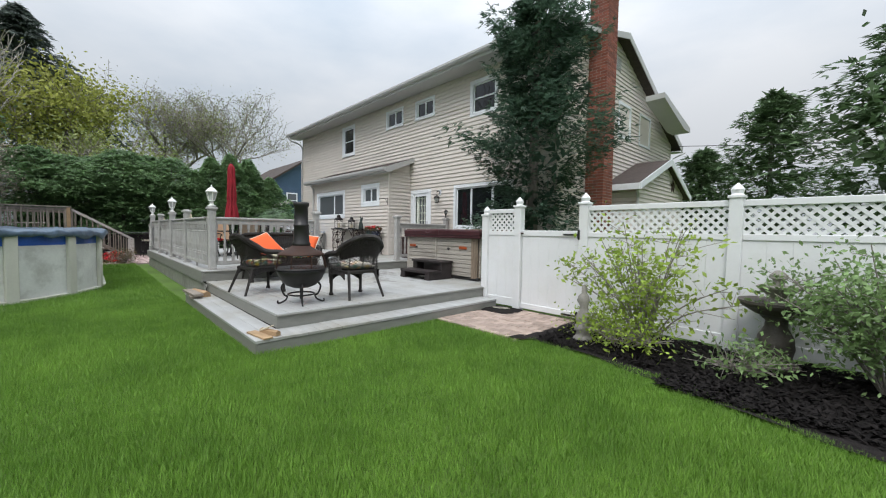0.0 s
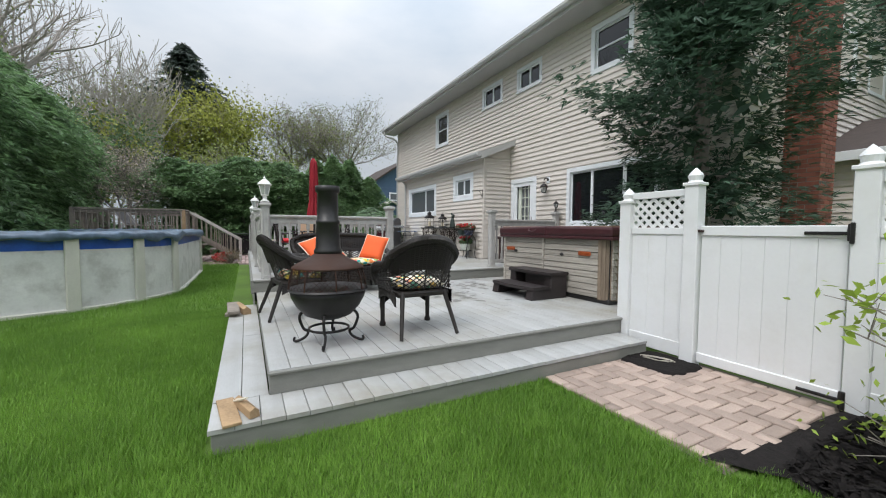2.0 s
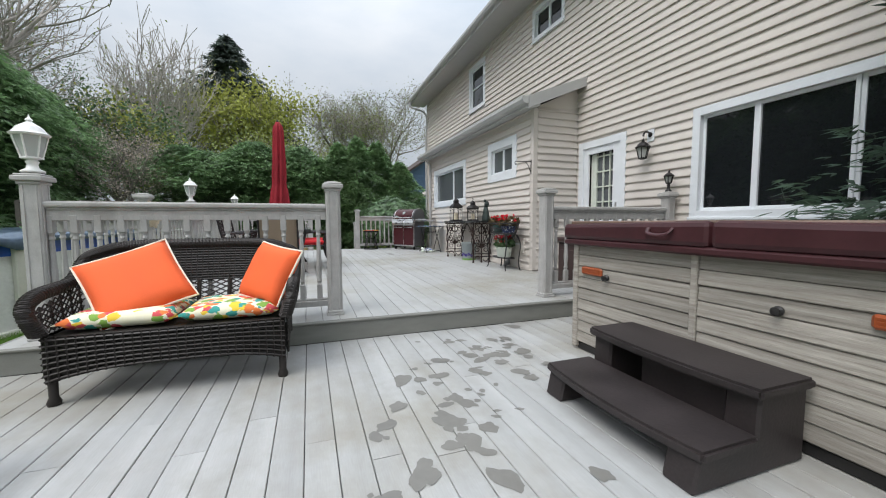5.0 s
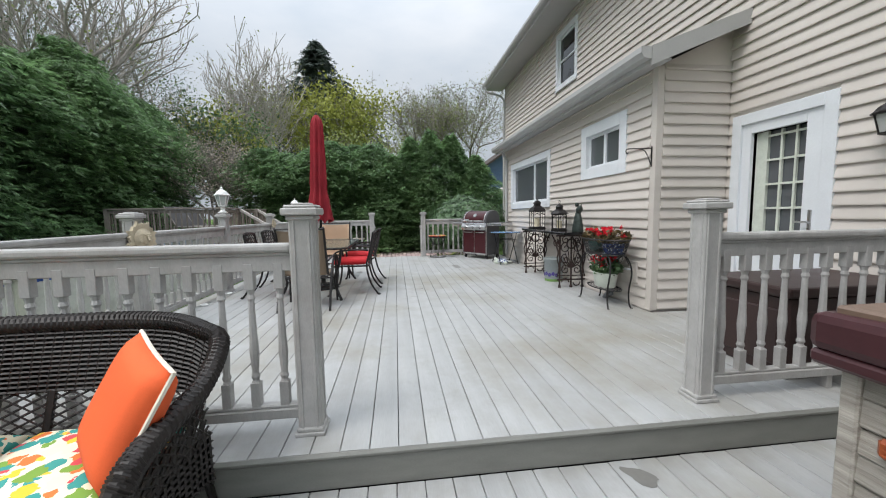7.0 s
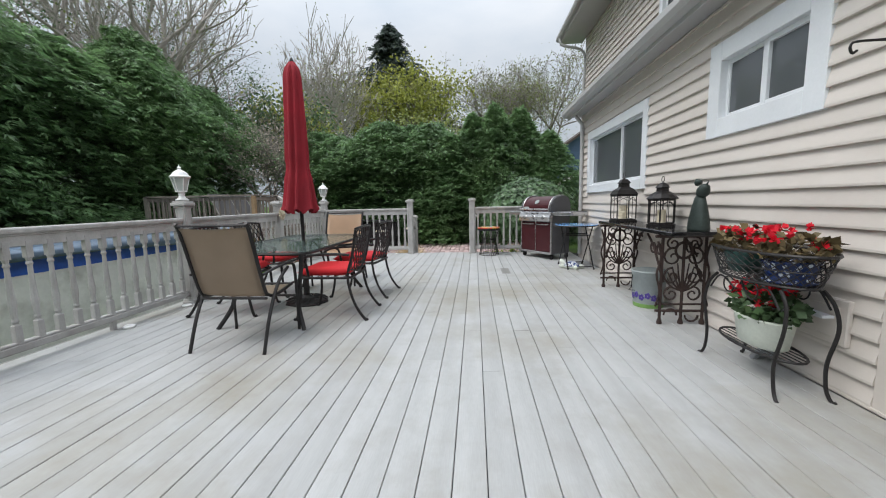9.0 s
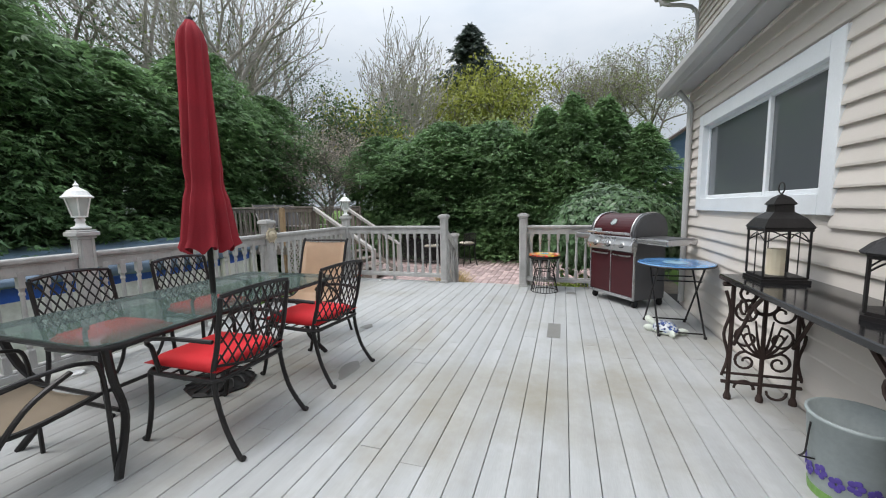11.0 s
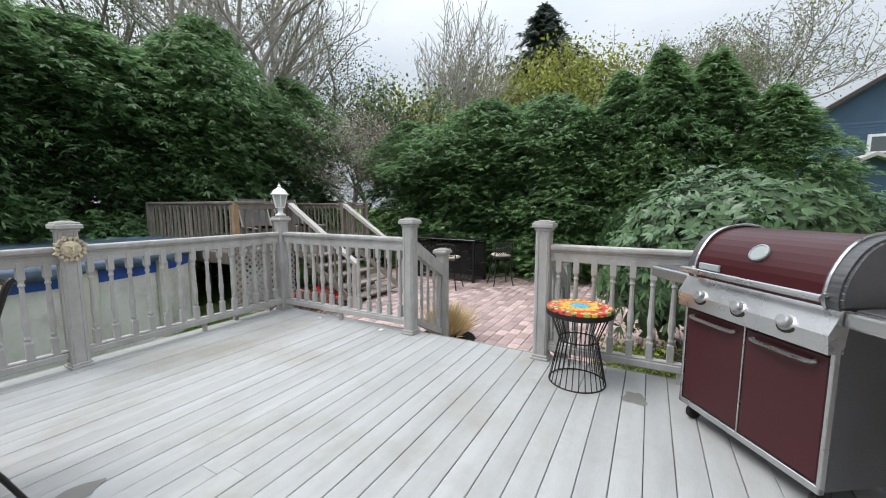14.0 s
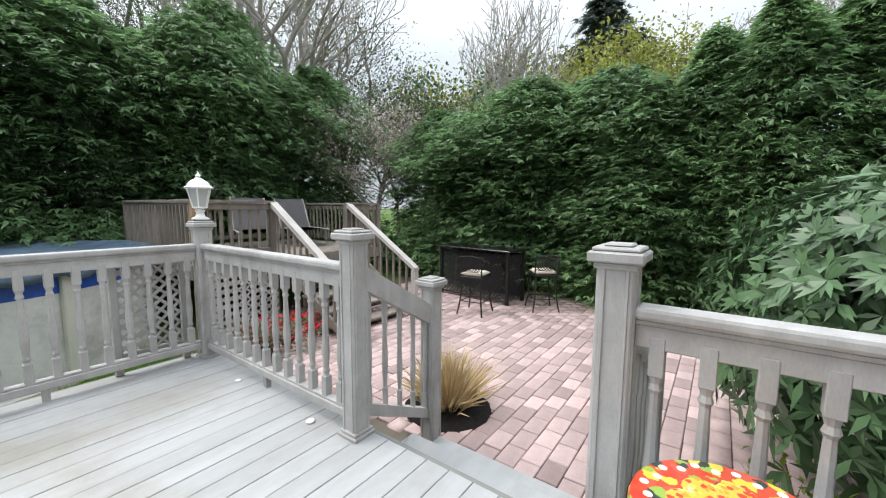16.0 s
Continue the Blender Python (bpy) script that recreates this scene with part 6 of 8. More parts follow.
bm = B()
for a, b, z, r in ((0.34, 0.16, 0.62, 0.008), (0.41, 0.21, 0.80, 0.009), (0.375, 0.185, 0.71, 0.004)):
    tube(bm, ell(a, b, z), r, 6, closed=True)
bask = lambda u, v: Vector(((0.34 + 0.07 * v) * math.cos(2 * math.pi * u), (0.16 + 0.05 * v) * math.sin(2 * math.pi * u), 0.62 + 0.18 * v))
diag(bm, bask, 34, 0.0028, 3, 0.12)
for k in range(9):
    y = -0.14 + 0.035 * k
    xx = 0.34 * math.sqrt(max(0.02, 1 - (y / 0.16) ** 2))
    tube(bm, [(-xx, y, 0.62), (xx, y, 0.62)], 0.004, 4)
part("basket_tray", bm, IRON, stand, "wire basket tray")
bm = B()
tube(bm, ell(0.31, 0.14, 0.20), 0.007, 6, closed=True)
for k in range(8):
    y = -0.12 + 0.034 * k
    xx = 0.31 * math.sqrt(max(0.02, 1 - (y / 0.14) ** 2))
    tube(bm, [(-xx, y, 0.20), (xx, y, 0.20)], 0.004, 4)
part("lower_tray", bm, IRON, stand)
for sy in (-1, 1):
    bm = B()
    for sx in (-1, 1):
        tube(bm, [(sx * (0.10 + 0.05 * math.cos(a)), sy * 0.14, 0.56 + 0.05 * math.sin(a)) for a in [radians(200 + 30 * k) for k in range(11)]], 0.005, 5)
        tube(bm, spline([(sx * 0.30, sy * 0.13, 0.50), (sx * 0.2, sy * 0.13, 0.60), (sx * 0.05, sy * 0.13, 0.54), (0, sy * 0.13, 0.60)], 4), 0.006, 5)
    part("scrollwork", bm, IRON, stand)


def leaf_cloud(name, n, centre, radii, size, material, parent, seed, label="", flat_=0.4, shell=0.5, wide=0.5):
    """Loose leaves in a rounded mass; each is a bent pair of faces."""
    r = np.random.RandomState(seed)
    d = r.normal(size=(n, 3))
    d /= np.linalg.norm(d, axis=1)[:, None]
    rad = (shell + (1 - shell) * r.rand(n)) ** 0.6
    c = np.array(centre) + d * rad[:, None] * np.array(radii)
    t = r.normal(size=(n, 3)) + d * 0.9
    t[:, 2] *= flat_
    t /= np.linalg.norm(t, axis=1)[:, None]
    u = np.cross(t, r.normal(size=(n, 3)))
    u /= np.linalg.norm(u, axis=1)[:, None]
    s = (size * r.uniform(0.6, 1.3, n))[:, None]
    nn = np.cross(t, u)
    v = np.stack([c, c + t * s * 0.5 + u * s * wide * 0.5 + nn * s * 0.08, c + t * s, c + t * s * 0.5 - u * s * wide * 0.5 + nn * s * 0.08], 1).reshape(-1, 3)
    return raw(name, v, np.arange(4 * n).reshape(-1, 4), material, parent, label)


def potted(x, y, z, pot_prof, pot_mat, label, leaves, petals, r, h, seed, squash=1.0, leaf_mat=GREENL):
    ob = thing("potted_flowers", x, y, z, label, "potted plant")
    bm = B()
    lathe(bm, pot_prof, 24, None, squash)
    part("pot", bm, pot_mat, ob, smooth=True)
    top = max(p[1] for p in pot_prof)
    leaf_cloud("leaves", leaves, (0, 0, top + h * 0.35), (r, r * squash, h * 0.5), 0.06, leaf_mat, ob, seed, wide=0.75)
    rr = random.Random(seed)
    cl = B()
    for k in range(petals):
        a, q = rr.uniform(0, 6.28), rr.uniform(0.5, 1.05)
        c = Vector((r * q * math.cos(a), r * squash * q * math.sin(a), top + h * rr.uniform(0.45, 1.0)))
        for j in range(7):
            t = Vector((rr.gauss(0, 1), rr.gauss(0, 1), rr.gauss(0.4, 0.7))).normalized()
            u = t.cross(Vector((rr.gauss(0, 1), rr.gauss(0, 1), rr.gauss(0, 1)))).normalized()
            s = rr.uniform(0.025, 0.042)
            cl.faces.new([cl.verts.new(c + q2) for q2 in (Vector((0, 0, 0)), t * s * 0.6 + u * s * 0.55, t * s * 1.05, t * s * 0.6 - u * s * 0.55)])
    part("blossoms", cl, PETAL, ob, "clusters of red blossoms")
    return ob


potted(-8.73, 9.17, Z3 + 0.628, [(0.07, 0), (0.085, 0.01), (0.115, 0.12), (0.12, 0.13), (0.11, 0.14), (0.0, 0.12)], TEAL, "teal pot of browning begonias with red blooms", 240, 12, 0.16, 0.16, 3, leaf_mat=DEADLEAF)
potted(-8.37, 9.17, Z3 + 0.628, [(0.11, 0), (0.125, 0.005), (0.125, 0.014), (0.105, 0.02), (0.13, 0.11), (0.135, 0.125), (0.12, 0.13), (0.0, 0.11)], BLUEPOT, "blue and white pot of browning begonias with red blooms", 260, 14, 0.17, 0.17, 4, leaf_mat=DEADLEAF)
potted(-8.53, 9.17, Z3 + 0.208, [(0.15, 0), (0.165, 0.01), (0.195, 0.165), (0.205, 0.175), (0.19, 0.18), (0.0, 0.15)], CREAM, "cream enamel tub of red begonias", 320, 22, 0.22, 0.19, 5, 0.62)

# ---- boxes on the wall ----
ebox = thing("electric_box", -8.85, BUMP - 0.018, Z3, "grey electrical box with conduit on the siding", "electrical box")
bm = B()
box(bm, -0.02, 0.20, -0.11, 0, 0.42, 0.66, 0.006)
prism(bm, [(-0.03, 0.66), (0.21, 0.66), (0.21, 0.68), (-0.03, 0.68)], "y", -0.125, 0)
part("cabinet", bm, GREYBOX, ebox)
bm = B()
tube(bm, [(0.10, -0.05, 0.42), (0.10, -0.05, 0.05), (0.02, -0.08, 0.01)], 0.03, 8)
tube(bm, [(0.18, -0.04, 0.42), (0.16, -0.05, 0.2), (0.05, -0.12, 0.0)], 0.022, 8)
part("conduit", bm, GREYBOX, ebox)
vent = thing("dryer_vent", -8.42, BUMP - 0.018, 0.80, "beige plastic exhaust vent on the siding", "vent")
bm = B()
box(bm, -0.15, 0.15, -0.03, 0, 0.0, 0.26, 0.006)
box(bm, -0.11, 0.11, -0.045, -0.029, 0.04, 0.22, 0.006)
part("plate", bm, SIDING, vent)
bm = B()
prism(bm, [(-0.09, 0.15), (0.09, 0.15), (0.09, 0.165), (-0.09, 0.165)], "y", -0.11, -0.044)
part("flap", bm, TRIMW, vent)
hook = thing("plant_hook", -8.10, BUMP - 0.02, 2.16, "black curled iron plant hook on the corner", "hook")
bm = B()
box(bm, -0.008, 0.008, -0.012, 0, -0.02, 0.2, 0.002)
tube(bm, spline([(0, -0.012, 0.0), (0, -0.06, 0.11), (0, -0.12, 0.165), (0, -0.28, 0.17), (0, -0.31, 0.15), (0, -0.30, 0.12), (0, -0.28, 0.13)], 5), 0.006, 6)
tube(bm, [(0, -0.012, 0.18), (0, -0.28, 0.17)], 0.005, 6)
part("bracket", bm, IRON, hook)


def coach_light(name, x, y, z, label, mount, material=IRON, s=1.0):
    ob = thing(name, x, y, z, label, "lamp")
    bm = B()
    if mount == "wall":
        box(bm, -0.055, 0.055, -0.012, 0.0, 0.04, 0.20, 0.004)
        part("backplate", bm, TRIMW, ob)
        bm = B()
        tube(bm, spline([(0, -0.01, 0.13), (0, -0.06, 0.16), (0, -0.12, 0.15), (0, -0.14, 0.10)], 5), 0.012, 8)
        lathe(bm, [(0.03, 0), (0.035, 0.01), (0.0, 0.02)], 10, pose(0, -0.012, 0.13, 90, 0, 0))
        part("arm", bm, material, ob)
        o, zz = -0.14, -0.20
    else:
        lathe(bm, [(0.058 * s, 0), (0.06 * s, 0.012), (0.032 * s, 0.03), (0.026 * s, 0.06), (0.034 * s, 0.075), (0.025 * s, 0.09), (0.03 * s, 0.10)], 14)
        part("stem", bm, material, ob, smooth=True)
        o, zz = 0.0, 0.095
    n = 6
    lo, hi = 0.048 * s, 0.082 * s
    h = 0.15 * s
    bm = B()
    lathe(bm, [(0.02 * s, zz - 0.005), (lo * 1.15, zz + 0.005), (lo * 1.15, zz + 0.016)], n, pose(0, o, 0))
    for k in range(n):
        a = 2 * math.pi * k / n
        tube(bm, [(lo * math.cos(a), o + lo * math.sin(a), zz + 0.01), (hi * math.cos(a), o + hi * math.sin(a), zz + h)], 0.006, 5)
    lathe(bm, [(hi * 1.12, zz + h - 0.004), (hi * 1.2, zz + h + 0.008), (hi * 1.0, zz + h + 0.02), (hi * 0.75, zz + h + 0.05 * s), (hi * 0.3, zz + h + 0.075 * s), (0.014, zz + h + 0.085 * s), (0.02 * s, zz + h + 0.095 * s), (0.008, zz + h + 0.11 * s), (0.0, zz + h + 0.135 * s)], n * 2, pose(0, o, 0))
    part("cage", bm, material, ob)
    bm = B()
    lathe(bm, [(lo * 0.92, zz + 0.012), (hi * 0.92, zz + h)], n, pose(0, o, 0))
    part("glass", bm, LAMPG, ob, "frosted glass panes")
    return ob


coach_light("wall_lantern", -6.56, WALL - 0.02, 2.38, "black coach lantern on the house wall", "wall")
first_lamp = coach_light("post_lamp", XF, YR + 0.06, Z3 + 1.2, "white lantern on a railing post", "post", WHITEP, 1.12)
for x in (-10.25, XB):
    copy_thing(first_lamp, pose(x, YR, Z3 + 1.2))
coach_light("post_lamp", XF, R2, Z3 + 1.2, "small black lantern on a railing post", "post", IRON, 0.62)


def sun_face(x, y, z, k, turn, label):
    """A carved sun with a face, k times the small one's size, looking along its own y."""
    ob = thing("sun_plaque", x, y, z, label, "ornament", "sun plaques", rz=turn)
    ob.scale = (k, k, k)
    bm = B()
    lathe(bm, [(0.0, -0.01), (0.085, -0.01), (0.09, 0.006), (0.082, 0.014), (0.078, 0.02), (0.06, 0.04), (0.035, 0.052), (0.0, 0.056)], 28, pose(0, 0, 0, -90, 0, 0))
    for q in range(16):
        a = 2 * math.pi * q / 16
        L, w = (0.14, 0.02) if q % 2 else (0.122, 0.024)
        p, t = Vector((math.cos(a), 0, math.sin(a))), Vector((-math.sin(a), 0, math.cos(a)))
        lo = [bm.verts.new(v) for v in (p * 0.07 - t * w, p * 0.105 - t * w * 1.15, p * L + t * 0.012, p * 0.105 + t * w * 1.15, p * 0.07 + t * w)]
        hi = [bm.verts.new(v.co + Vector((0, 0.02, 0)) + (p * -0.004)) for v in lo]
        bm.faces.new(lo[::-1])
        bm.faces.new(hi)
        for e in range(5):
            bm.faces.new((lo[e], lo[(e + 1) % 5], hi[(e + 1) % 5], hi[e]))
    for sx in (-1, 1):          # brows, eyes, cheeks
        tube(bm, spline([(sx * 0.006, 0.056, 0.018), (sx * 0.028, 0.053, 0.034), (sx * 0.052, 0.04, 0.026)], 4), 0.006, 6, 0.003)
        tube(bm, spline([(sx * 0.014, 0.052, 0.012), (sx * 0.03, 0.051, 0.018), (sx * 0.045, 0.044, 0.011)], 4), 0.004, 6)
        tube(bm, spline([(sx * 0.014, 0.052, 0.010), (sx * 0.03, 0.050, 0.005), (sx * 0.045, 0.043, 0.010)], 4), 0.0035, 6)
        lathe(bm, [(0.02, 0.0), (0.016, 0.008), (0.0, 0.012)], 10, pose(sx * 0.036, 0.04, -0.02, -90, 0, 0))
    tube(bm, spline([(0, 0.055, 0.022), (0, 0.064, -0.004), (0, 0.069, -0.016)], 4), 0.006, 8, 0.011)
    for z0, r in ((-0.034, 0.004), (-0.043, 0.005)):
        tube(bm, spline([(-0.022, 0.047, z0 + 0.004), (0, 0.056, z0 - 0.001), (0.022, 0.047, z0 + 0.004)], 4), r, 6)
    lathe(bm, [(0.014, 0.0), (0.011, 0.008), (0.0, 0.011)], 10, pose(0, 0.042, -0.06, -90, 0, 0))
    part("sun", bm, SUNP, ob)
    return ob


sun_face(-12.37, YR + 0.065, Z3 + 0.98, 0.82, 0, "small carved sun face plaque on a railing post")
sun_face(-8.25, YR + 0.07, Z3 + 0.94, 1.28, -12, "large cream carved sun face plaque on a railing post")

screen = thing("lattice_screen", -14.27, 3.93, Z3, "weathered grey lattice panel behind the corner railing", "lattice")
bm = B()
lattice(bm, 0.05, 0.46, 0.17, 0.84, 0.0, 0.085, 0.022)
part("lattice", bm, RAILM, screen)
for a, b, c, e in ((0.0, 0.05, 0.12, 0.9), (0.46, 0.51, 0.12, 0.9), (0.05, 0.46, 0.12, 0.17), (0.05, 0.46, 0.84, 0.9)):
    part("frame_bar", box(B(), a, b, -0.02, 0.02, c, e, 0.004), RAILM, screen)
part("foot", box(B(), 0.0, 0.05, -0.02, 0.02, 0.001, 0.119, 0.003), RAILM, screen)
part("foot", box(B(), 0.46, 0.51, -0.02, 0.02, 0.001, 0.119, 0.003), RAILM, screen)

puck = thing("deck_light", -9.32, 4.12, Z3 + 0.002, "small white disc light on the deck under the railing", "deck light", "deck lights")
part("puck", lathe(B(), [(0.05, 0.0), (0.052, 0.012), (0.04, 0.022), (0.0, 0.026)], 18), WHITEP, puck, smooth=True)
for x, y, k in ((-10.05, 4.12, 1.0), (-14.29, 5.66, 0.55), (-14.29, 4.75, 0.45)):
    copy_thing(puck, pose(x, y, Z3 + 0.002)).scale = (k, k, k)

deckbox = thing("deck_box", -6.62, 9.66, Z3, "dark maroon resin storage box beside the house", "storage box")
bm = B()
box(bm, -0.33, 0.33, -0.52, 0.55, 0.0, 0.55, 0.012)
part("body", bm, BOXM, deckbox)
for sx in (-1, 1):
    for k in range(3):
        part("panel", box(B(), sx * 0.325 - 0.012, sx * 0.325 + 0.012, -0.45 + k * 0.34, -0.17 + k * 0.34, 0.08, 0.46, 0.008), BOXM, deckbox)
for sy in (-0.525, 0.545):
    part("panel", box(B(), -0.27, 0.27, sy - 0.012, sy + 0.012, 0.08, 0.46, 0.008), BOXM, deckbox)
bm = B()
box(bm, -0.36, 0.36, -0.56, 0.58, 0.55, 0.62, 0.02)
part("lid", bm, BOXM, deckbox)

# ---- barbecue ----
grill = thing("gas_grill", -13.70, 8.77, Z3, "maroon and stainless gas grill with two doors", "grill", rz=35)
bm = B()
box(bm, -0.40, 0.40, -0.22, 0.26, 0.10, 0.86, 0.01)
part("cabinet", bm, GREYST, grill)
for sx, a, b in ((0, -0.385, -0.005), (1, 0.005, 0.385)):
    d = part("door", box(B(), a, b, -0.245, -0.221, 0.14, 0.70, 0.006), MAROON, grill, "maroon enamel door")
    bm = B()
    hx = (a + b) / 2
    tube(bm, spline([(hx - 0.14, -0.245, 0.665), (hx - 0.12, -0.275, 0.66), (hx + 0.12, -0.275, 0.66), (hx + 0.14, -0.245, 0.665)], 4), 0.010, 6)
    part("handle", bm, STEEL, d, "steel bar handle")
bm = B()
for a, b, c, e in ((-0.405, -0.388, 0.10, 0.72), (0.388, 0.405, 0.10, 0.72), (-0.004, 0.004, 0.12, 0.72), (-0.405, 0.405, 0.10, 0.135)):
    box(bm, a, b, -0.25, -0.222, c, e, 0.003)
part("door_trim", bm, STEEL, grill)
bm = B()
prism(bm, [(-0.29, 0.72), (-0.22, 0.72), (-0.20, 0.90), (-0.24, 0.90), (-0.30, 0.80)], "x", -0.41, 0.41)
part("control_panel", bm, STEEL, grill, "sloping stainless control panel")
for k in range(3):
    bm = B()
    lathe(bm, [(0.038, 0), (0.038, 0.012), (0.03, 0.016), (0.027, 0.04), (0.02, 0.046), (0.0, 0.046)], 16, pose(-0.24 + 0.24 * k, -0.285, 0.80, 62, 0, 0))
    part("knob", bm, STEEL, grill)
    bm = lathe(B(), [(0.046, 0), (0.046, 0.008), (0.039, 0.010)], 18, pose(-0.24 + 0.24 * k, -0.2835, 0.799, 62, 0, 0))
    part("knob_ring", bm, RUBBER, grill)
lid_prof = [(p.x, p.y) for p in spline([(-0.24, 0.90, 0), (-0.25, 0.94, 0), (-0.23, 1.03, 0), (-0.16, 1.13, 0), (-0.06, 1.18, 0), (0.08, 1.19, 0), (0.20, 1.15, 0), (0.26, 1.02, 0), (0.26, 0.90, 0)], 3)]
bm = B()
prism(bm, lid_prof, "x", -0.34, 0.34)
part("lid", bm, MAROON, grill, "rounded maroon lid")
for sx in (-1, 1):
    bm = B()
    grown = [(p * 1.03, 0.90 + (q - 0.90) * 1.03) for p, q in lid_prof]
    a, b = (0.34, 0.41) if sx == 1 else (-0.41, -0.34)
    prism(bm, grown, "x", a, b)
    bmesh.ops.bevel(bm, geom=bm.edges, offset=0.012, segments=2, affect="EDGES")
    part("lid_end", bm, GREYST, grill, "grey cast end cap")
    bm = B()
    edge = [(sx * 0.345, p * 1.02, 0.90 + (q - 0.90) * 1.045) for p, q in lid_prof[:-1]]
    tube(bm, edge, 0.009, 6)
    part("lid_trim", bm, STEEL, grill)
bm = B()
tube(bm, [(-0.38, -0.31, 0.945), (0.38, -0.31, 0.945)], 0.016, 8)
for sx in (-0.36, 0.36):
    tube(bm, [(sx, -0.31, 0.945), (sx, -0.24, 0.955)], 0.012, 6)
part("lid_handle", bm, STEEL, grill)
bm = B()
lathe(bm, [(0.048, 0), (0.048, 0.012), (0.04, 0.016), (0.038, 0.012), (0.0, 0.012)], 20, pose(0.0, -0.201, 1.080, 55, 0, 0))
part("thermometer", bm, GALV, grill, "round thermometer dial")
bm = B()
box(bm, -0.31, -0.17, -0.265, -0.25, 0.955, 0.992, 0.004)
part("name_plate", bm, GALV, grill, "small pale name plate")
for sx in (-1, 1):
    bm = B()
    a, b = (0.41, 0.86) if sx == 1 else (-0.76, -0.41)
    box(bm, a, b, -0.24, 0.22, 0.83, 0.90, 0.014)
    part("side_shelf", bm, STEEL, grill)
    bm = B()
    box(bm, a + 0.01, b - 0.012, -0.20, 0.19, 0.899, 0.906, 0.003)
    part("shelf_top", bm, GREYST, grill)
for sx in (-0.36, 0.36):
    for sy in (-0.18, 0.22):
        bm = B()
        lathe(bm, [(0.035, -0.018), (0.045, -0.012), (0.045, 0.012), (0.035, 0.018)], 16, pose(sx, sy, 0.045, 0, 90, 0))
        box(bm, sx - 0.03, sx + 0.03, sy - 0.02, sy + 0.02, 0.06, 0.11, 0.004)
        part("caster", bm, RUBBER, grill)

# ---- blue bistro table, turtle, stool ----
bistro = thing("bistro_table", -12.52, 9.07, Z3, "round folding table with a blue mosaic top", "table")
bm = B()
lathe(bm, [(0.0, 0.685), (0.34, 0.685), (0.35, 0.69), (0.35, 0.705), (0.34, 0.71), (0.0, 0.71)], 40)
part("tabletop", bm, BLUETOP, bistro, "shiny blue mosaic top")
bm = B()
lathe(bm, [(0.12, 0.711), (0.11, 0.7125), (0.0, 0.713)], 20)
part("star_inlay", bm, BLUEC, bistro, "pale blue centre")
bm = B()
tube(bm, arc(0, 0, 0.347, 0, 351, 40, 0.695), 0.010, 6, closed=True)
part("rim", bm, IRON, bistro)
for sy in (-0.20, 0.20):
    for s in (-1, 1):
        bm = B()
        tube(bm, [(s * 0.28, sy + 0.015 * s, 0.0), (-s * 0.26, sy + 0.015 * s, 0.685)], 0.010, 6)
        lathe(bm, [(0.016, 0), (0.016, 0.02), (0.010, 0.025)], 8, pose(s * 0.28, sy + 0.015 * s, 0))
        part("leg", bm, IRON, bistro)
for s in (-1, 1):
    part("crossbar", tube(B(), [(s * 0.25, -0.2, 0.04), (s * 0.25, 0.2, 0.04)], 0.008, 6), IRON, bistro)
    part("crossbar", tube(B(), [(s * 0.15, -0.2, 0.54), (s * 0.15, 0.2, 0.54)], 0.008, 6), IRON, bistro)

turtle = thing("turtle_figure", -12.36, 8.97, Z3, "ceramic turtle with a blue and white shell", "garden ornament", rz=222)
bm = B()
lathe(bm, [(0.13, 0.035), (0.125, 0.055), (0.10, 0.09), (0.06, 0.115), (0.0, 0.125)], 20, None, 0.8)
part("shell", bm, speckle("turtle_shell", (0.55, 0.58, 0.6), [(0.03, 0.06, 0.22), (0.06, 0.12, 0.35), (0.02, 0.03, 0.10)], 34, 0.3, 0.5), turtle, "blue mottled shell", smooth=True)
bm = B()
lathe(bm, [(0.0, 0.0), (0.12, 0.01), (0.135, 0.03), (0.12, 0.045)], 20, None, 0.8)
for a, L in ((35, 0.10), (-35, 0.10), (145, 0.08), (215, 0.08)):
    lathe(bm, [(0.0, 0), (0.035, 0.02), (0.04, 0.06), (0.02, 0.10), (0.0, 0.11)], 10, pose(0.10 * math.cos(radians(a)), 0.08 * math.sin(radians(a)), 0.025, 0, 82, a), 0.6)
lathe(bm, [(0.02, 0), (0.026, 0.05), (0.036, 0.09), (0.03, 0.13), (0.0, 0.15)], 10, pose(0.10, 0, 0.05, 0, 62, 0))
part("body", bm, CREAM, turtle, smooth=True)

stool = thing("wire_stool", -14.07, 7.69, Z3, "black wire stool with a painted mosaic top", "stool")
stool.scale = (1.1, 1.1, 1.1)
bm = B()
lathe(bm, [(0.0, 0.50), (0.205, 0.50), (0.215, 0.51), (0.21, 0.525), (0.0, 0.53)], 32)
part("top", bm, MOSAIC, stool, "gaudy painted tile top")
petals = B()
for k in range(8):
    a = 2 * math.pi * k / 8
    lathe(petals, [(0.045, 0.0), (0.043, 0.0012), (0.0, 0.0015)], 14, pose(0.092 * math.cos(a), 0.092 * math.sin(a), 0.5292))
part("petal_ring", petals, MOSAICY, stool, "ring of painted yellow and orange flowers")
part("centre_flower", lathe(B(), [(0.062, 0.531), (0.06, 0.5325), (0.0, 0.533)], 22), MOSAICB, stool, "blue painted flower")
dots = B()
for k in range(26):
    a = 2 * math.pi * k / 26
    lathe(dots, [(0.011, 0.0), (0.0, 0.0015)], 8, pose((0.172 + 0.014 * (k % 2)) * math.cos(a), (0.172 + 0.014 * (k % 2)) * math.sin(a), 0.5265))
part("dots", dots, WHITEP, stool, "white painted dots")
bm = B()
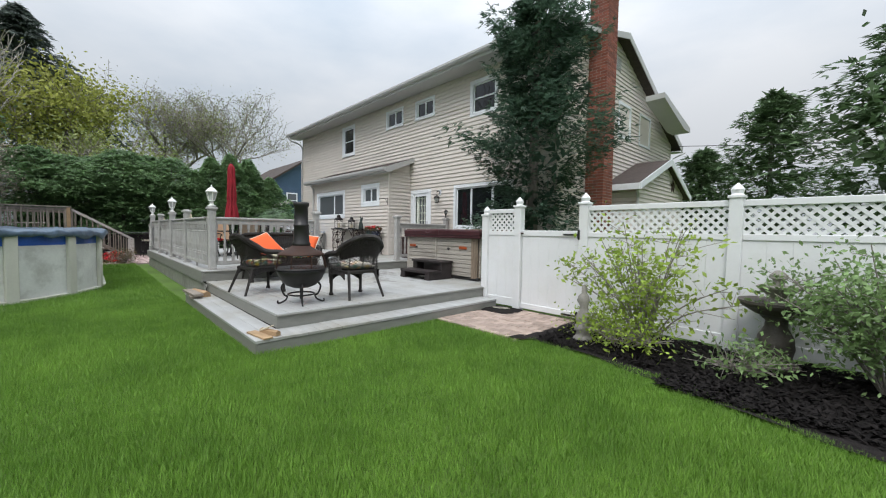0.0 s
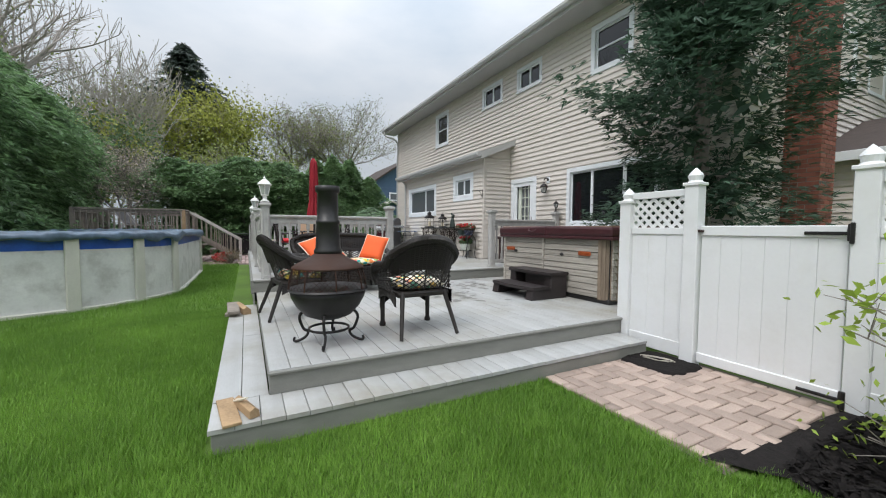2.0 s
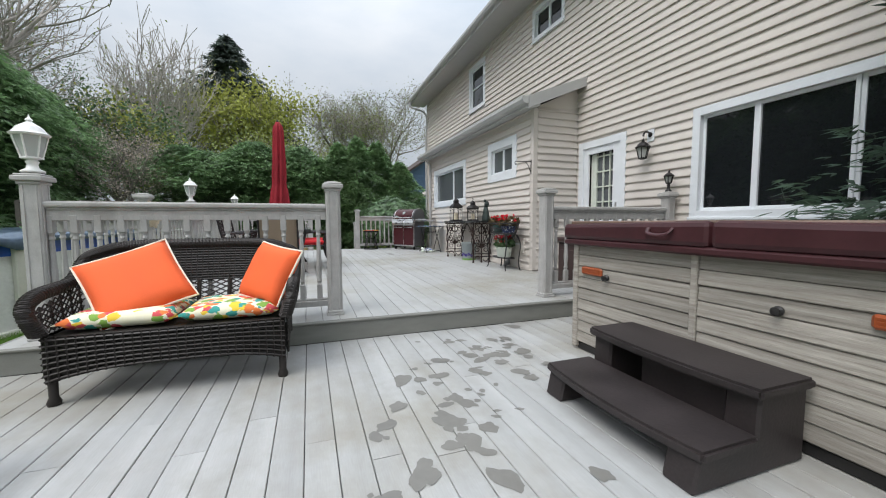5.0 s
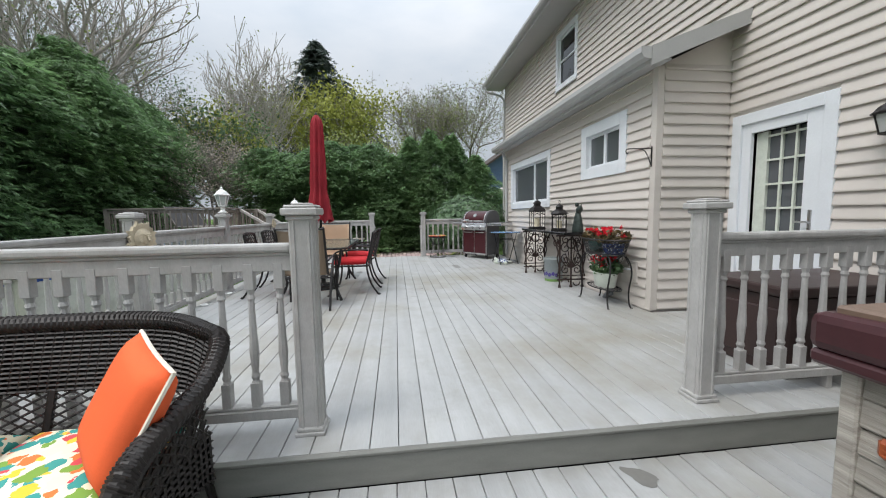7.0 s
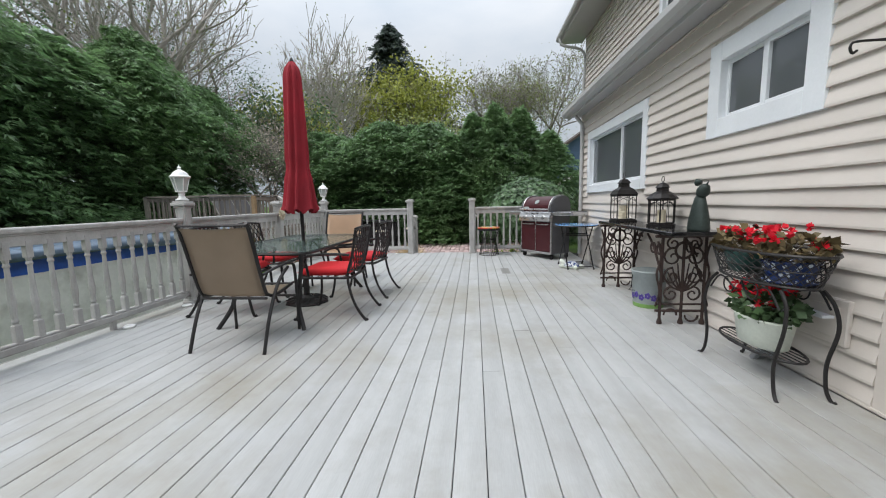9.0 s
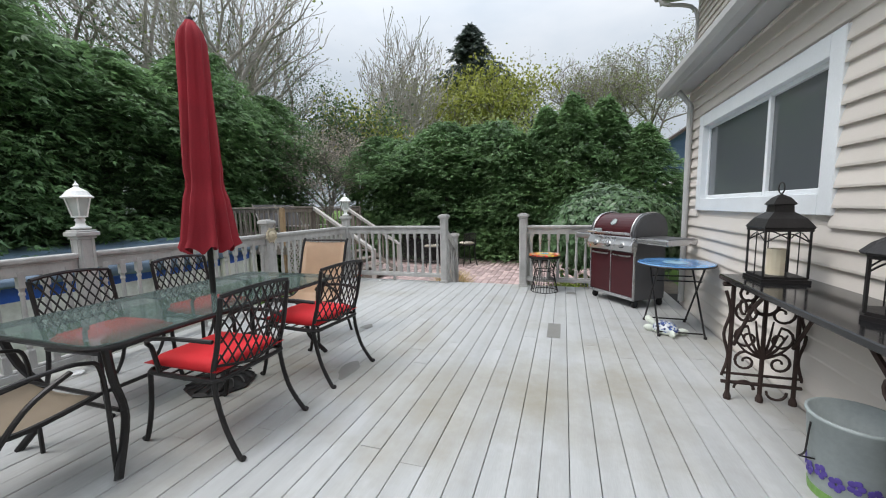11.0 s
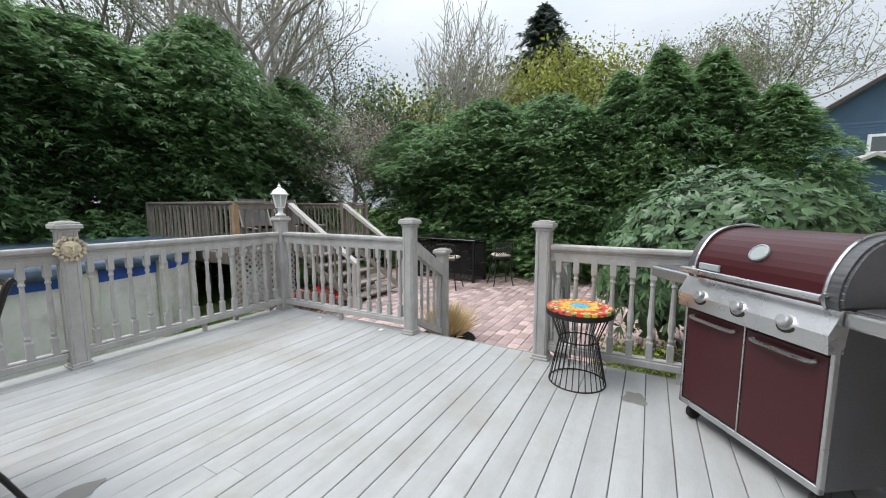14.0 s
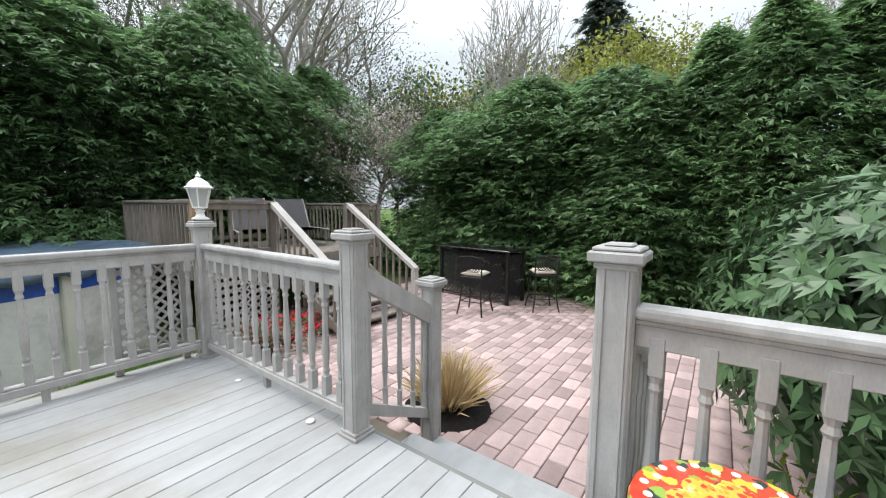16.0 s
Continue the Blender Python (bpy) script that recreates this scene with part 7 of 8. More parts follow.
lathe(bm, [(0.20, 0.47), (0.218, 0.475), (0.218, 0.508), (0.20, 0.50)], 32)
part("top_band", bm, IRON, stool)
for rad, z in ((0.185, 0.005), (0.125, 0.30), (0.19, 0.47)):
    bm = B()
    tube(bm, arc(0, 0, rad, 0, 350, 35, z), 0.005, 5, closed=True)
    part("ring", bm, IRON, stool)
for k in range(28):
    a = 2 * math.pi * k / 28
    bm = B()
    tube(bm, [(0.185 * math.cos(a), 0.185 * math.sin(a), 0.005), (0.125 * math.cos(a), 0.125 * math.sin(a), 0.30), (0.19 * math.cos(a), 0.19 * math.sin(a), 0.47)], 0.003, 4)
    part("wire", bm, IRON, stool)

# ---- oddments on the decks ----
for x, y, z, L, r, rz, nm in ((-2.22, 3.80, Z1 + 0.035, 0.26, 0.03, 20, "log"), (-5.45, 3.76, Z1 + 0.05, 0.5, 0.05, 12, "log")):
    ob = thing("firewood_log", x, y, z, "split piece of firewood lying on the deck step", "firewood", rz=rz)
    bm = B()
    prism(bm, [(-r, -r), (r, -r), (r * 0.9, r * 0.3), (0, r), (-r * 0.9, r * 0.5)], "x", -L / 2, L / 2)
    part("split_wood", bm, LOG, ob)
ob = thing("timber_offcut", -2.24, 3.70, Z1, "pale offcut board lying on the deck step", "timber", rz=8)
part("board", box(B(), -0.2, 0.2, -0.05, 0.05, 0.001, 0.02, 0.003), LOG, ob)
bm = B()
tube(bm, [(-0.1, 0.05, 0.03), (0.12, 0.09, 0.12)], 0.014, 6, 0.006)
part("stick", bm, SEATC, ob)
ob = thing("timber_offcut", -5.5, 3.66, Z1, "weathered offcut boards stacked on the deck step", "timber", rz=-6)
part("board", box(B(), -0.35, 0.35, -0.07, 0.07, 0.001, 0.04, 0.004), OLDWOOD, ob)
part("board", box(B(), -0.3, 0.42, -0.09, 0.05, 0.041, 0.08, 0.004, pose(0, 0, 0, 0, 0, 9)), OLDWOOD, ob)

# ---- pool deck behind the pool ----
pd = thing("pool_deck", 0, 0, 0, "weathered raised wooden pool deck with railings and stairs", "deck")
PX0, PX1, PY0, PY1, PDZ = -18.50, -15.06, -0.95, 2.0, 1.05
for k in range(21):
    y = PY0 + k * 0.14
    part("deck_board", box(B(), PX0, PX1, y, y + 0.134, PDZ - 0.03, PDZ, 0.003), OLDWOOD, pd)
part("rim_joist", box(B(), PX0, PX1, PY1 + 0.002, PY1 + 0.04, PDZ - 0.2, PDZ - 0.002, 0.003), OLDWOOD, pd)
part("rim_joist", box(B(), PX1 + 0.002, PX1 + 0.04, PY0, PY1, PDZ - 0.2, PDZ - 0.002, 0.003), OLDWOOD, pd)
for x in (PX0 + 0.05, -17.68, -16.2, PX1 - 0.05):
    for y in (PY0 + 0.05, PY1 - 0.05):
        part("post", box(B(), x - 0.045, x + 0.045, y - 0.045, y + 0.045, 0, PDZ + 0.84, 0.004), LOG if x > -15.5 and y > 0 else OLDWOOD, pd)


def plain_rail(p, q, z):
    L = (Vector(q) - Vector(p)).length
    ang = math.degrees(math.atan2(q[1] - p[1], q[0] - p[0]))
    m = pose(p[0], p[1], z, 0, 0, ang)
    part("rail_cap", box(B(), 0, L, -0.06, 0.06, 0.84, 0.875, 0.004, m), OLDWOOD, pd)
    part("rail", box(B(), 0, L, -0.018, 0.018, 0.74, 0.825, 0.004, m), OLDWOOD, pd)
    part("rail", box(B(), 0, L, -0.018, 0.018, 0.08, 0.16, 0.004, m), OLDWOOD, pd)
    n = int(L / 0.135)
    for k in range(n):
        u = (k + 0.5) * L / n
        part("baluster", box(B(), u - 0.017, u + 0.017, -0.05, -0.019, 0.05, 0.80, 0.003, m), OLDWOOD, pd)


plain_rail((PX1 - 0.05, PY0 + 0.05), (PX1 - 0.05, PY1 - 0.05), PDZ)
plain_rail((PX0 + 0.05, PY0 + 0.05), (PX1 - 0.05, PY0 + 0.05), PDZ)
plain_rail((PX0 + 0.05, PY0 + 0.05), (PX0 + 0.05, PY1 - 0.05), PDZ)
plain_rail((PX0 + 0.05, PY1 - 0.05), (-17.68, PY1 - 0.05), PDZ)
plain_rail((-16.2, PY1 - 0.05), (PX1 - 0.05, PY1 - 0.05), PDZ)
SY1 = 3.65
for k in range(6):
    y = PY1 + 0.03 + k * 0.28
    z = PDZ - 0.18 * (k + 1)
    part("tread", box(B(), -17.63, -16.25, y, y + 0.3, z - 0.035, z, 0.004), OLDWOOD, pd)
    part("riser", box(B(), -17.61, -16.27, y + 0.002, y + 0.02, z - 0.18 if z > 0.2 else 0.0, z - 0.036, 0.003), OLDWOOD, pd)
for x in (-17.68, -16.2):
    bm = B()
    prism(bm, [(PY1, PDZ + 0.78), (SY1, 0.80), (SY1, 0.86), (PY1, PDZ + 0.86)], "x", x - 0.06, x + 0.06)
    part("stair_rail", bm, PALEWOOD, pd, "pale worn stair hand rail")
    bm = B()
    prism(bm, [(PY1, PDZ), (SY1, 0.0), (SY1, 0.12), (PY1, PDZ + 0.12)], "x", x - 0.02, x + 0.02)
    part("stringer", bm, OLDWOOD, pd)
    part("post", box(B(), x - 0.045, x + 0.045, SY1 - 0.09, SY1, 0, 0.82, 0.004), PALEWOOD, pd)
    for k in range(11):
        u = (k + 0.5) / 11
        y = PY1 + (SY1 - PY1) * u
        zz = PDZ * (1 - u)
        part("baluster", box(B(), x - 0.016, x + 0.016, y - 0.016, y + 0.016, zz + 0.08, zz + 0.80, 0.003), OLDWOOD, pd)
lat = B()
lattice(lat, -0.55, 0.55, 0.05, 1.0, 0.0, 0.11, 0.03)
bmesh.ops.transform(lat, matrix=Matrix.Translation((-15.64, 2.06, 0)), verts=lat.verts)
part("lattice_panel", lat, PALEWOOD, pd, "pale lattice panel under the deck")
for x, y, rz in ((-16.7, 0.35, 160), (-17.75, 0.25, 165)):
    ob = thing("sun_lounger", x, y, PDZ, "grey sling sun lounger with a raised back on the pool deck", "lounger", "pool loungers", rz=rz)
    bm = B()
    solid(bm, lambda u, v: Vector(((u - 0.5) * 0.6, -0.9 + 1.1 * v, 0.34)), 4, 4, 0.01)
    part("seat_sling", bm, LOUNGE, ob)
    bm = B()
    solid(bm, lambda u, v: Vector(((u - 0.5) * 0.6, 0.2 + 0.42 * v, 0.34 + 0.62 * v)), 4, 4, 0.01)
    part("back_sling", bm, LOUNGE, ob)
    for sx in (-0.31, 0.31):
        bm = B()
        tube(bm, [(sx, -0.95, 0.34), (sx, 0.2, 0.34), (sx, 0.64, 0.97)], 0.016, 6)
        tube(bm, [(sx, -0.75, 0.34), (sx, -0.75, 0.0)], 0.016, 6)
        tube(bm, [(sx, 0.3, 0.36), (sx, 0.35, 0.0)], 0.016, 6)
        part("frame_side", bm, PALEBARK, ob)

# ---- bar set on the back patio ----
bar = thing("bar_table", -19.62, 3.72, 0, "black metal outdoor bar table with lattice panels by the hedge", "table", rz=-6)
part("tabletop", box(B(), -0.36, 0.36, -0.92, 0.92, 1.02, 1.06, 0.012), GRANITE, bar)
for sx in (-0.28, 0.28):
    for sy in (-0.82, 0.82):
        part("post", box(B(), sx - 0.03, sx + 0.03, sy - 0.03, sy + 0.03, 0.012, 1.02, 0.005), IRON, bar)
bm = B()
diag(bm, lambda u, v: Vector((0.28, -0.79 + 1.58 * u, 0.10 + 0.86 * v)), 18, 0.009, 6, 0.55)
part("lattice_panel", bm, IRON, bar, "open diagonal lattice front")
for sy in (-0.82, 0.82):
    bm = B()
    diag(bm, lambda u, v: Vector((-0.25 + 0.5 * u, sy, 0.10 + 0.86 * v)), 7, 0.009, 6, 1.4)
    part("lattice_panel", bm, IRON, bar)
for z in (0.08, 0.94):
    part("rail", box(B(), 0.265, 0.295, -0.79, 0.79, z, z + 0.03, 0.004), IRON, bar)
part("back_panel", box(B(), -0.29, -0.27, -0.79, 0.79, 0.10, 0.97, 0.004), IRON, bar)


def bar_stool(x, y, rz):
    ob = thing("bar_stool", x, y, 0, "black metal bar stool with a cream seat pad", "stool", "bar stools", rz=rz)
    for sx in (-1, 1):
        for sy in (-1, 1):
            bm = B()
            tube(bm, spline([(sx * 0.17, sy * 0.17, 0.68), (sx * 0.19, sy * 0.19, 0.3), (sx * 0.24, sy * 0.24, 0.0)], 4), 0.014, 6)
            part("leg", bm, IRON, ob)
    bm = B()
    tube(bm, [(x2, y2, 0.26) for x2, y2 in rrect(0.19, 0.19, 0.03, 2)], 0.010, 5, closed=True)
    part("foot_ring", bm, IRON, ob)
    bm = B()
    fnb = lambda u, v: Vector(((2 * u - 1) * 0.2, 0.19 + 0.05 * v, 0.76 + 0.26 * v))
    diag(bm, fnb, 8, 0.007, 4, 0.6)
    tube(bm, [fnb(0, 0) - Vector((0, 0, 0.08)), fnb(0, 0), fnb(0, 1), fnb(0.5, 1.08), fnb(1, 1), fnb(1, 0), fnb(1, 0) - Vector((0, 0, 0.08))], 0.012, 6)
    part("back", bm, IRON, ob)
    bm = B()
    box(bm, -0.2, 0.2, -0.2, 0.2, 0.66, 0.69, 0.008)
    part("seat", bm, IRON, ob)
    bm = B()
    pillow(bm, 0.4, 0.4, 0.08, pose(0, 0, 0.725), 8, 0.2)
    part("seat_cushion", bm, SEATC, ob, smooth=True)
    return ob


bar_stool(-18.50, 4.28, -84)
bar_stool(-19.42, 5.12, -50)
bar_stool(-20.45, 3.75, 88)

# ---- plants and trees ----
def kites(base, tdir, side, length, width, bend):
    """Leaf-shaped quads: base point, direction, side vector, length, width and droop."""
    n = len(base)
    tip = base + tdir * length[:, None]
    tip[:, 2] -= bend * length
    mid = base + tdir * (length * 0.45)[:, None]
    mid[:, 2] -= bend * length * 0.2
    w = side * (width / 2)[:, None]
    return np.stack([base, mid + w, tip, mid - w], 1).reshape(-1, 3)


def unit(a):
    return a / np.maximum(np.linalg.norm(a, axis=1), 1e-6)[:, None]


def conifer_leaves(H, R, seed, n_branch, n_spray, size, prof, z0=0.1, droop=0.25, lumps=0.25, inner=500, up=0.0, reach=0.45, wide=0.24, hang=0.05):
    """Sprays of needles on branches that leave the trunk at all heights."""
    r = np.random.RandomState(seed)
    h = z0 + (1 - z0) * r.rand(n_branch) ** 0.9
    az = r.uniform(0, 2 * np.pi, n_branch)
    lump = 1 + lumps * np.sin(3 * az + 5 * h * H / 2 + seed) * np.sin(2.3 * h * H + az * 2) + lumps * r.normal(size=n_branch) * 0.35
    L = R * prof(h) * np.clip(lump, 0.5, 1.5)
    t = reach + (1 - reach) * r.rand(n_branch, n_spray) ** 0.7
    rad = L[:, None] * t
    a = az[:, None] + r.normal(size=t.shape) * 0.16 / np.maximum(t, 0.3)
    z = h[:, None] * H + (up - droop * t) * L[:, None] * t + r.normal(size=t.shape) * 0.07
    c = np.stack([rad * np.cos(a), rad * np.sin(a), z], 2).reshape(-1, 3)
    out = np.stack([np.cos(a), np.sin(a), np.full_like(a, up * 0.6 - hang)], 2).reshape(-1, 3)
    out = unit(out + 0.5 * r.normal(size=out.shape) * np.array([1, 1, 0.5]))
    horiz = unit(np.cross(out, np.array([0, 0, 1.0])))
    horiz = unit(horiz + 0.35 * r.normal(size=horiz.shape))
    vs = []
    for ang in (-0.6, 0.0, 0.6):
        d = unit(out * np.cos(ang) + horiz * np.sin(ang))
        s = unit(np.cross(d, np.cross(out, horiz)))
        ln = size * r.uniform(0.6, 1.25, len(c)) * (1.0 if ang == 0 else 0.8)
        vs.append(kites(c, d, s, ln, ln * wide, 0.18))
    # dark mass near the trunk
    hi = z0 + (1 - z0) * r.rand(inner)
    ai = r.uniform(0, 2 * np.pi, inner)
    ri = R * prof(hi) * 0.55 * r.rand(inner) ** 0.4
    ci = np.stack([ri * np.cos(ai), ri * np.sin(ai), hi * H], 1)
    di = unit(r.normal(size=(inner, 3)))
    si = unit(np.cross(di, r.normal(size=(inner, 3))))
    vs.append(kites(ci, di, si, np.full(inner, size * 1.9), np.full(inner, size * 0.9), 0.1))
    return np.concatenate(vs)


def tree_thing(name, label, cat, group=""):
    return thing(name, 0, 0, 0, label, cat, group)


def conifer(name, label, H, R, material, seed, group="", cat="tree", trunk=0.09, **kw):
    ob = tree_thing(name, label, cat, group)
    v = conifer_leaves(H, R, seed, **kw)
    raw("crown", v, np.arange(len(v)).reshape(-1, 4), material, ob)
    bm = B()
    lathe(bm, [(trunk, 0), (trunk * 0.8, H * 0.3), (trunk * 0.4, H * 0.7), (0.01, H * 0.97)], 8)
    part("trunk", bm, BARK, ob)
    return ob


col = lambda h: np.clip(np.minimum(1.0, (1.03 - h) * 3.6), 0, 1) ** 0.7 * (0.86 + 0.14 * np.sin(h * 9))
cone = lambda h: np.clip(1.03 - h, 0.02, 1) ** 0.75
spire = lambda h: np.clip(1.02 - h, 0.02, 1) ** 0.95
broad = lambda h: np.clip(np.minimum(1.0, (1.02 - h) * 1.7), 0.02, 1) ** 0.8

hedge_args = dict(n_branch=920, n_spray=17, size=0.155, droop=0.30, lumps=0.42, inner=350, reach=0.5, hang=0.42, wide=0.22)
h_var = [conifer("hedge_tree", "dense dark green hemlock in a tall hedge", 6.0, 1.45, HEDGE, 11 + k, "hedge trees", prof=col, z0=0.02, **hedge_args) for k in range(3)]
p_var = [conifer("hedge_tree", "dark green pointed conifer in the back hedge", 5.4, 1.35, HEDGE, 31 + k, "hedge trees", prof=broad, z0=0.03, **{**hedge_args, "up": 0.25, "lumps": 0.35}) for k in range(2)]
hr = random.Random(8)
spots = []
for k in range(13):
    spots.append((-20.7 + 1.2 * k + hr.uniform(-0.25, 0.25), -3.35 + (0.4 if k % 2 else -0.3) + hr.uniform(-0.2, 0.2), 1.02 + 0.12 * hr.random() + 0.010 * k, "h"))
for k in range(6):
    spots.append((-22.5 + (0.3 if k % 2 else -0.25) + hr.uniform(-0.2, 0.2), 0.75 + 0.98 * k, 0.76 + 0.02 * k, "h"))
for k, (y, s) in enumerate(((6.5, 0.83), (7.35, 0.92), (8.2, 0.99), (9.25, 0.95), (10.3, 0.76))):
    spots.append((-21.6 + hr.uniform(-0.3, 0.3), y, s, "p"))
used = set()
for x, y, s, k in spots:
    src = hr.choice(h_var if k == "h" else p_var)
    hr.uniform(0, 360)
    if src.name in used:
        o = copy_thing(src, pose(x, y, -0.05, 0, 0, hr.uniform(0, 360)))
    else:
        used.add(src.name)
        src.matrix_basis = pose(x, y, -0.05, 0, 0, hr.uniform(0, 360))
        o = src
    wide_s = hr.uniform(0.95, 1.15) if k == "p" else hr.uniform(1.15, 1.6) if y < 0 else hr.uniform(1.15, 1.4)
    o.scale = (wide_s, wide_s, s * (hr.uniform(0.86, 1.12) if y < 0 else hr.uniform(0.95, 1.05)))
for src in (*h_var, *p_var):
    if src.name not in used:
        src.matrix_basis = pose(-24.8, 3.0 + 2 * len(used), -0.05)
        used.add(src.name)

cedar = conifer("cedar_tree", "tall dark blue-green cedar tree behind the fence", 8.3, 1.52, CEDAR, 5, prof=lambda h: np.clip(np.minimum(1.0, (1.03 - h) * 1.45), 0.03, 1) ** 0.9 * (0.8 + 0.2 * np.sin(h * 23)), z0=0.08, n_branch=500, n_spray=44, size=0.145, droop=-0.1, lumps=0.42, inner=500, up=0.35, trunk=0.13, reach=0.4, wide=0.22)
cedar.location = (-2.66, 9.45, 0)
cedar.rotation_euler = (0, 0, 0.7)


def limb_mesh(segs, sides=5):
    """Tapered bars for a list of (start, end, radius, end radius)."""
    p = np.array([s[0] for s in segs]), np.array([s[1] for s in segs])
    r0, r1 = np.array([s[2] for s in segs]), np.array([s[3] for s in segs])
    d = unit(p[1] - p[0])
    ref = np.where(np.abs(d[:, 2:3]) < 0.9, np.array([[0, 0, 1.0]]), np.array([[1.0, 0, 0]]))
    u = unit(np.cross(d, ref))
    w = np.cross(d, u)
    vs = []
    for q, r in ((p[0], r0), (p[1], r1)):
        for k in range(sides):
            a = 2 * np.pi * k / sides
            vs.append(q + (np.cos(a) * u + np.sin(a) * w) * r[:, None])
    v = np.stack(vs, 1).reshape(-1, 3)
    base = (np.arange(len(segs)) * 2 * sides)[:, None]
    f = np.concatenate([base + np.array([[k, (k + 1) % sides, sides + (k + 1) % sides, sides + k]]) for k in range(sides)])
    return v, f


def grow(seed, H, spread, levels, forks, trunk_r, first=0.25, up=0.5, tilt=0.6, multi=1):
    """Limbs of a deciduous tree: forks again and again, thinner each time."""
    r = random.Random(seed)
    segs, tips = [], []

    def go(p, d, L, rad, lev):
        n = 3
        for k in range(n):
            q = p + d * (L / n)
            d2 = (d + Vector((r.gauss(0, 0.10), r.gauss(0, 0.10), r.gauss(0.02, 0.06)))).normalized()
            ra, rb = rad * (1 - 0.35 * k / n), rad * (1 - 0.35 * (k + 1) / n)
            segs.append((tuple(p), tuple(q), ra, rb))
            p, d = q, d2
            if lev > 0 and lev < levels and k < n - 1 and r.random() < 0.75:
                side = Vector((r.gauss(0, 1), r.gauss(0, 1), r.gauss(0.2, 0.5))).normalized()
                go(p, (d * 0.55 + side * tilt * 1.1).normalized(), L * 0.6, rb * 0.5, lev + 1)
        if lev >= levels:
            tips.append(tuple(p))
            return
        for k in range(forks[min(lev, len(forks) - 1)]):
            side = Vector((r.gauss(0, 1), r.gauss(0, 1), r.gauss(0, 0.4))).normalized()
            nd = (d * 0.8 + side * tilt * spread + Vector((0, 0, up * 0.3))).normalized()
            go(p, nd, L * r.uniform(0.62, 0.85), rad * 0.58, lev + 1)
    for k in range(multi):
        a = 2 * math.pi * k / multi + r.random()
        d = Vector((0.16 * math.cos(a), 0.16 * math.sin(a), 1)).normalized() if multi > 1 else Vector((0, 0, 1))
        go(Vector((0, 0, 0)), d, H * first, trunk_r, 0)
    return segs, tips


def bare_tree(name, label, x, y, seed, H, spread, levels, forks, trunk_r, leaf=None, n_leaf=0, leaf_size=0.12, bark=BARK, jitter=0.5, rz=0, burst=0, **kw):
    twig = 0.022 if x < -28 else 0.009
    ob = thing(name, x, y, -0.05, label, "tree", rz=rz)
    segs, tips = grow(seed, H, spread, levels, forks, trunk_r, **kw)
    k = H / max(s[1][2] for s in segs)
    segs = [(tuple(c * k for c in s[0]), tuple(c * k for c in s[1]), s[2], s[3]) for s in segs]
    tips = [tuple(c * k for c in p) for p in tips]
    br = random.Random(seed + 5)
    for p in tips if burst else ():
        for _ in range(burst):
            d = Vector((br.gauss(0, 1), br.gauss(0, 1), br.gauss(0.5, 0.8))).normalized() * br.uniform(0.5, 1.2)
            q = tuple(Vector(p) + d)
            segs.append((p, q, twig, twig * 0.6))
    thick = [s for s in segs if s[2] > trunk_r * 0.22]
    thin = [(s[0], s[1], max(s[2], twig), max(s[3], twig * 0.8)) for s in segs if s[2] <= trunk_r * 0.22]
    v, f = limb_mesh(thick, 6)
    raw("trunk", v, f, bark, ob)
    if thin:
        v, f = limb_mesh(thin, 3)
        raw("twig_mass", v, f, bark if bark is PALEBARK else TWIG, ob)["kind"] = "stuff"
    if leaf is not None:
        r = np.random.RandomState(seed)
        tp = np.array(tips)
        c = tp[r.randint(0, len(tp), n_leaf)] + r.normal(size=(n_leaf, 3)) * jitter
        d = unit(r.normal(size=(n_leaf, 3)))
        s = unit(np.cross(d, r.normal(size=(n_leaf, 3))))
        ln = leaf_size * r.uniform(0.5, 1.3, n_leaf)
        v = kites(c, d, s, ln, ln * 0.6, 0.1)
        raw("crown", v, np.arange(len(v)).reshape(-1, 4), leaf, ob)
    return ob


# behind the left hedge
bare_tree("tall_tree", "tall pale-barked tree with bare spring branches", -20.6, -6.3, 3, 15, 0.8, 5, (3, 3, 2, 2), 0.24, PALEGR, 900, 0.14, PALEBARK, multi=3, first=0.42)
bare_tree("tall_tree", "tall dark tree with sparse new leaves", -25.3, -6.9, 8, 13.2, 0.9, 5, (3, 3, 3, 2), 0.20, MIDGR, 9500, 0.11, BARK, 0.35, first=0.34)
bare_tree("tall_tree", "tall dark tree with sparse new leaves", -18.3, -8.5, 9, 12.5, 0.9, 5, (3, 3, 3, 2), 0.20, MIDGR, 5500, 0.11, BARK, 0.35, first=0.34)
bare_tree("flowering_tree", "small tree in pale pinkish blossom", -21.1, -0.75, 12, 5.0, 1.1, 4, (4, 3, 3), 0.09, BLOSSOM, 5200, 0.075, TWIG, 0.22)
bare_tree("flowering_tree", "small tree in pale pinkish blossom", -25.5, -4.0, 13, 6.2, 1.1, 4, (4, 3, 3), 0.09, BLOSSOM, 3200, 0.09, TWIG, 0.3)
bare_tree("birch_tree", "thin bare birch against the sky", -36.7, -3.3, 21, 16, 0.6, 5, (3, 3, 2, 2), 0.13, PALEGR, 700, 0.16, PALEBARK, first=0.30, up=1.0, multi=2)
bare_tree("birch_tree", "thin bare birch against the sky", -38.5, -6.0, 22, 15, 0.6, 5, (3, 3, 2, 2), 0.13, PALEGR, 600, 0.16, PALEBARK, first=0.30, up=1.0, multi=2)
bare_tree("leafing_tree", "round tree in yellow-green spring leaf", -44.0, -1.6, 31, 14.8, 1.0, 4, (4, 4, 3), 0.26, YELLOW, 12000, 0.34, BARK, 0.9)
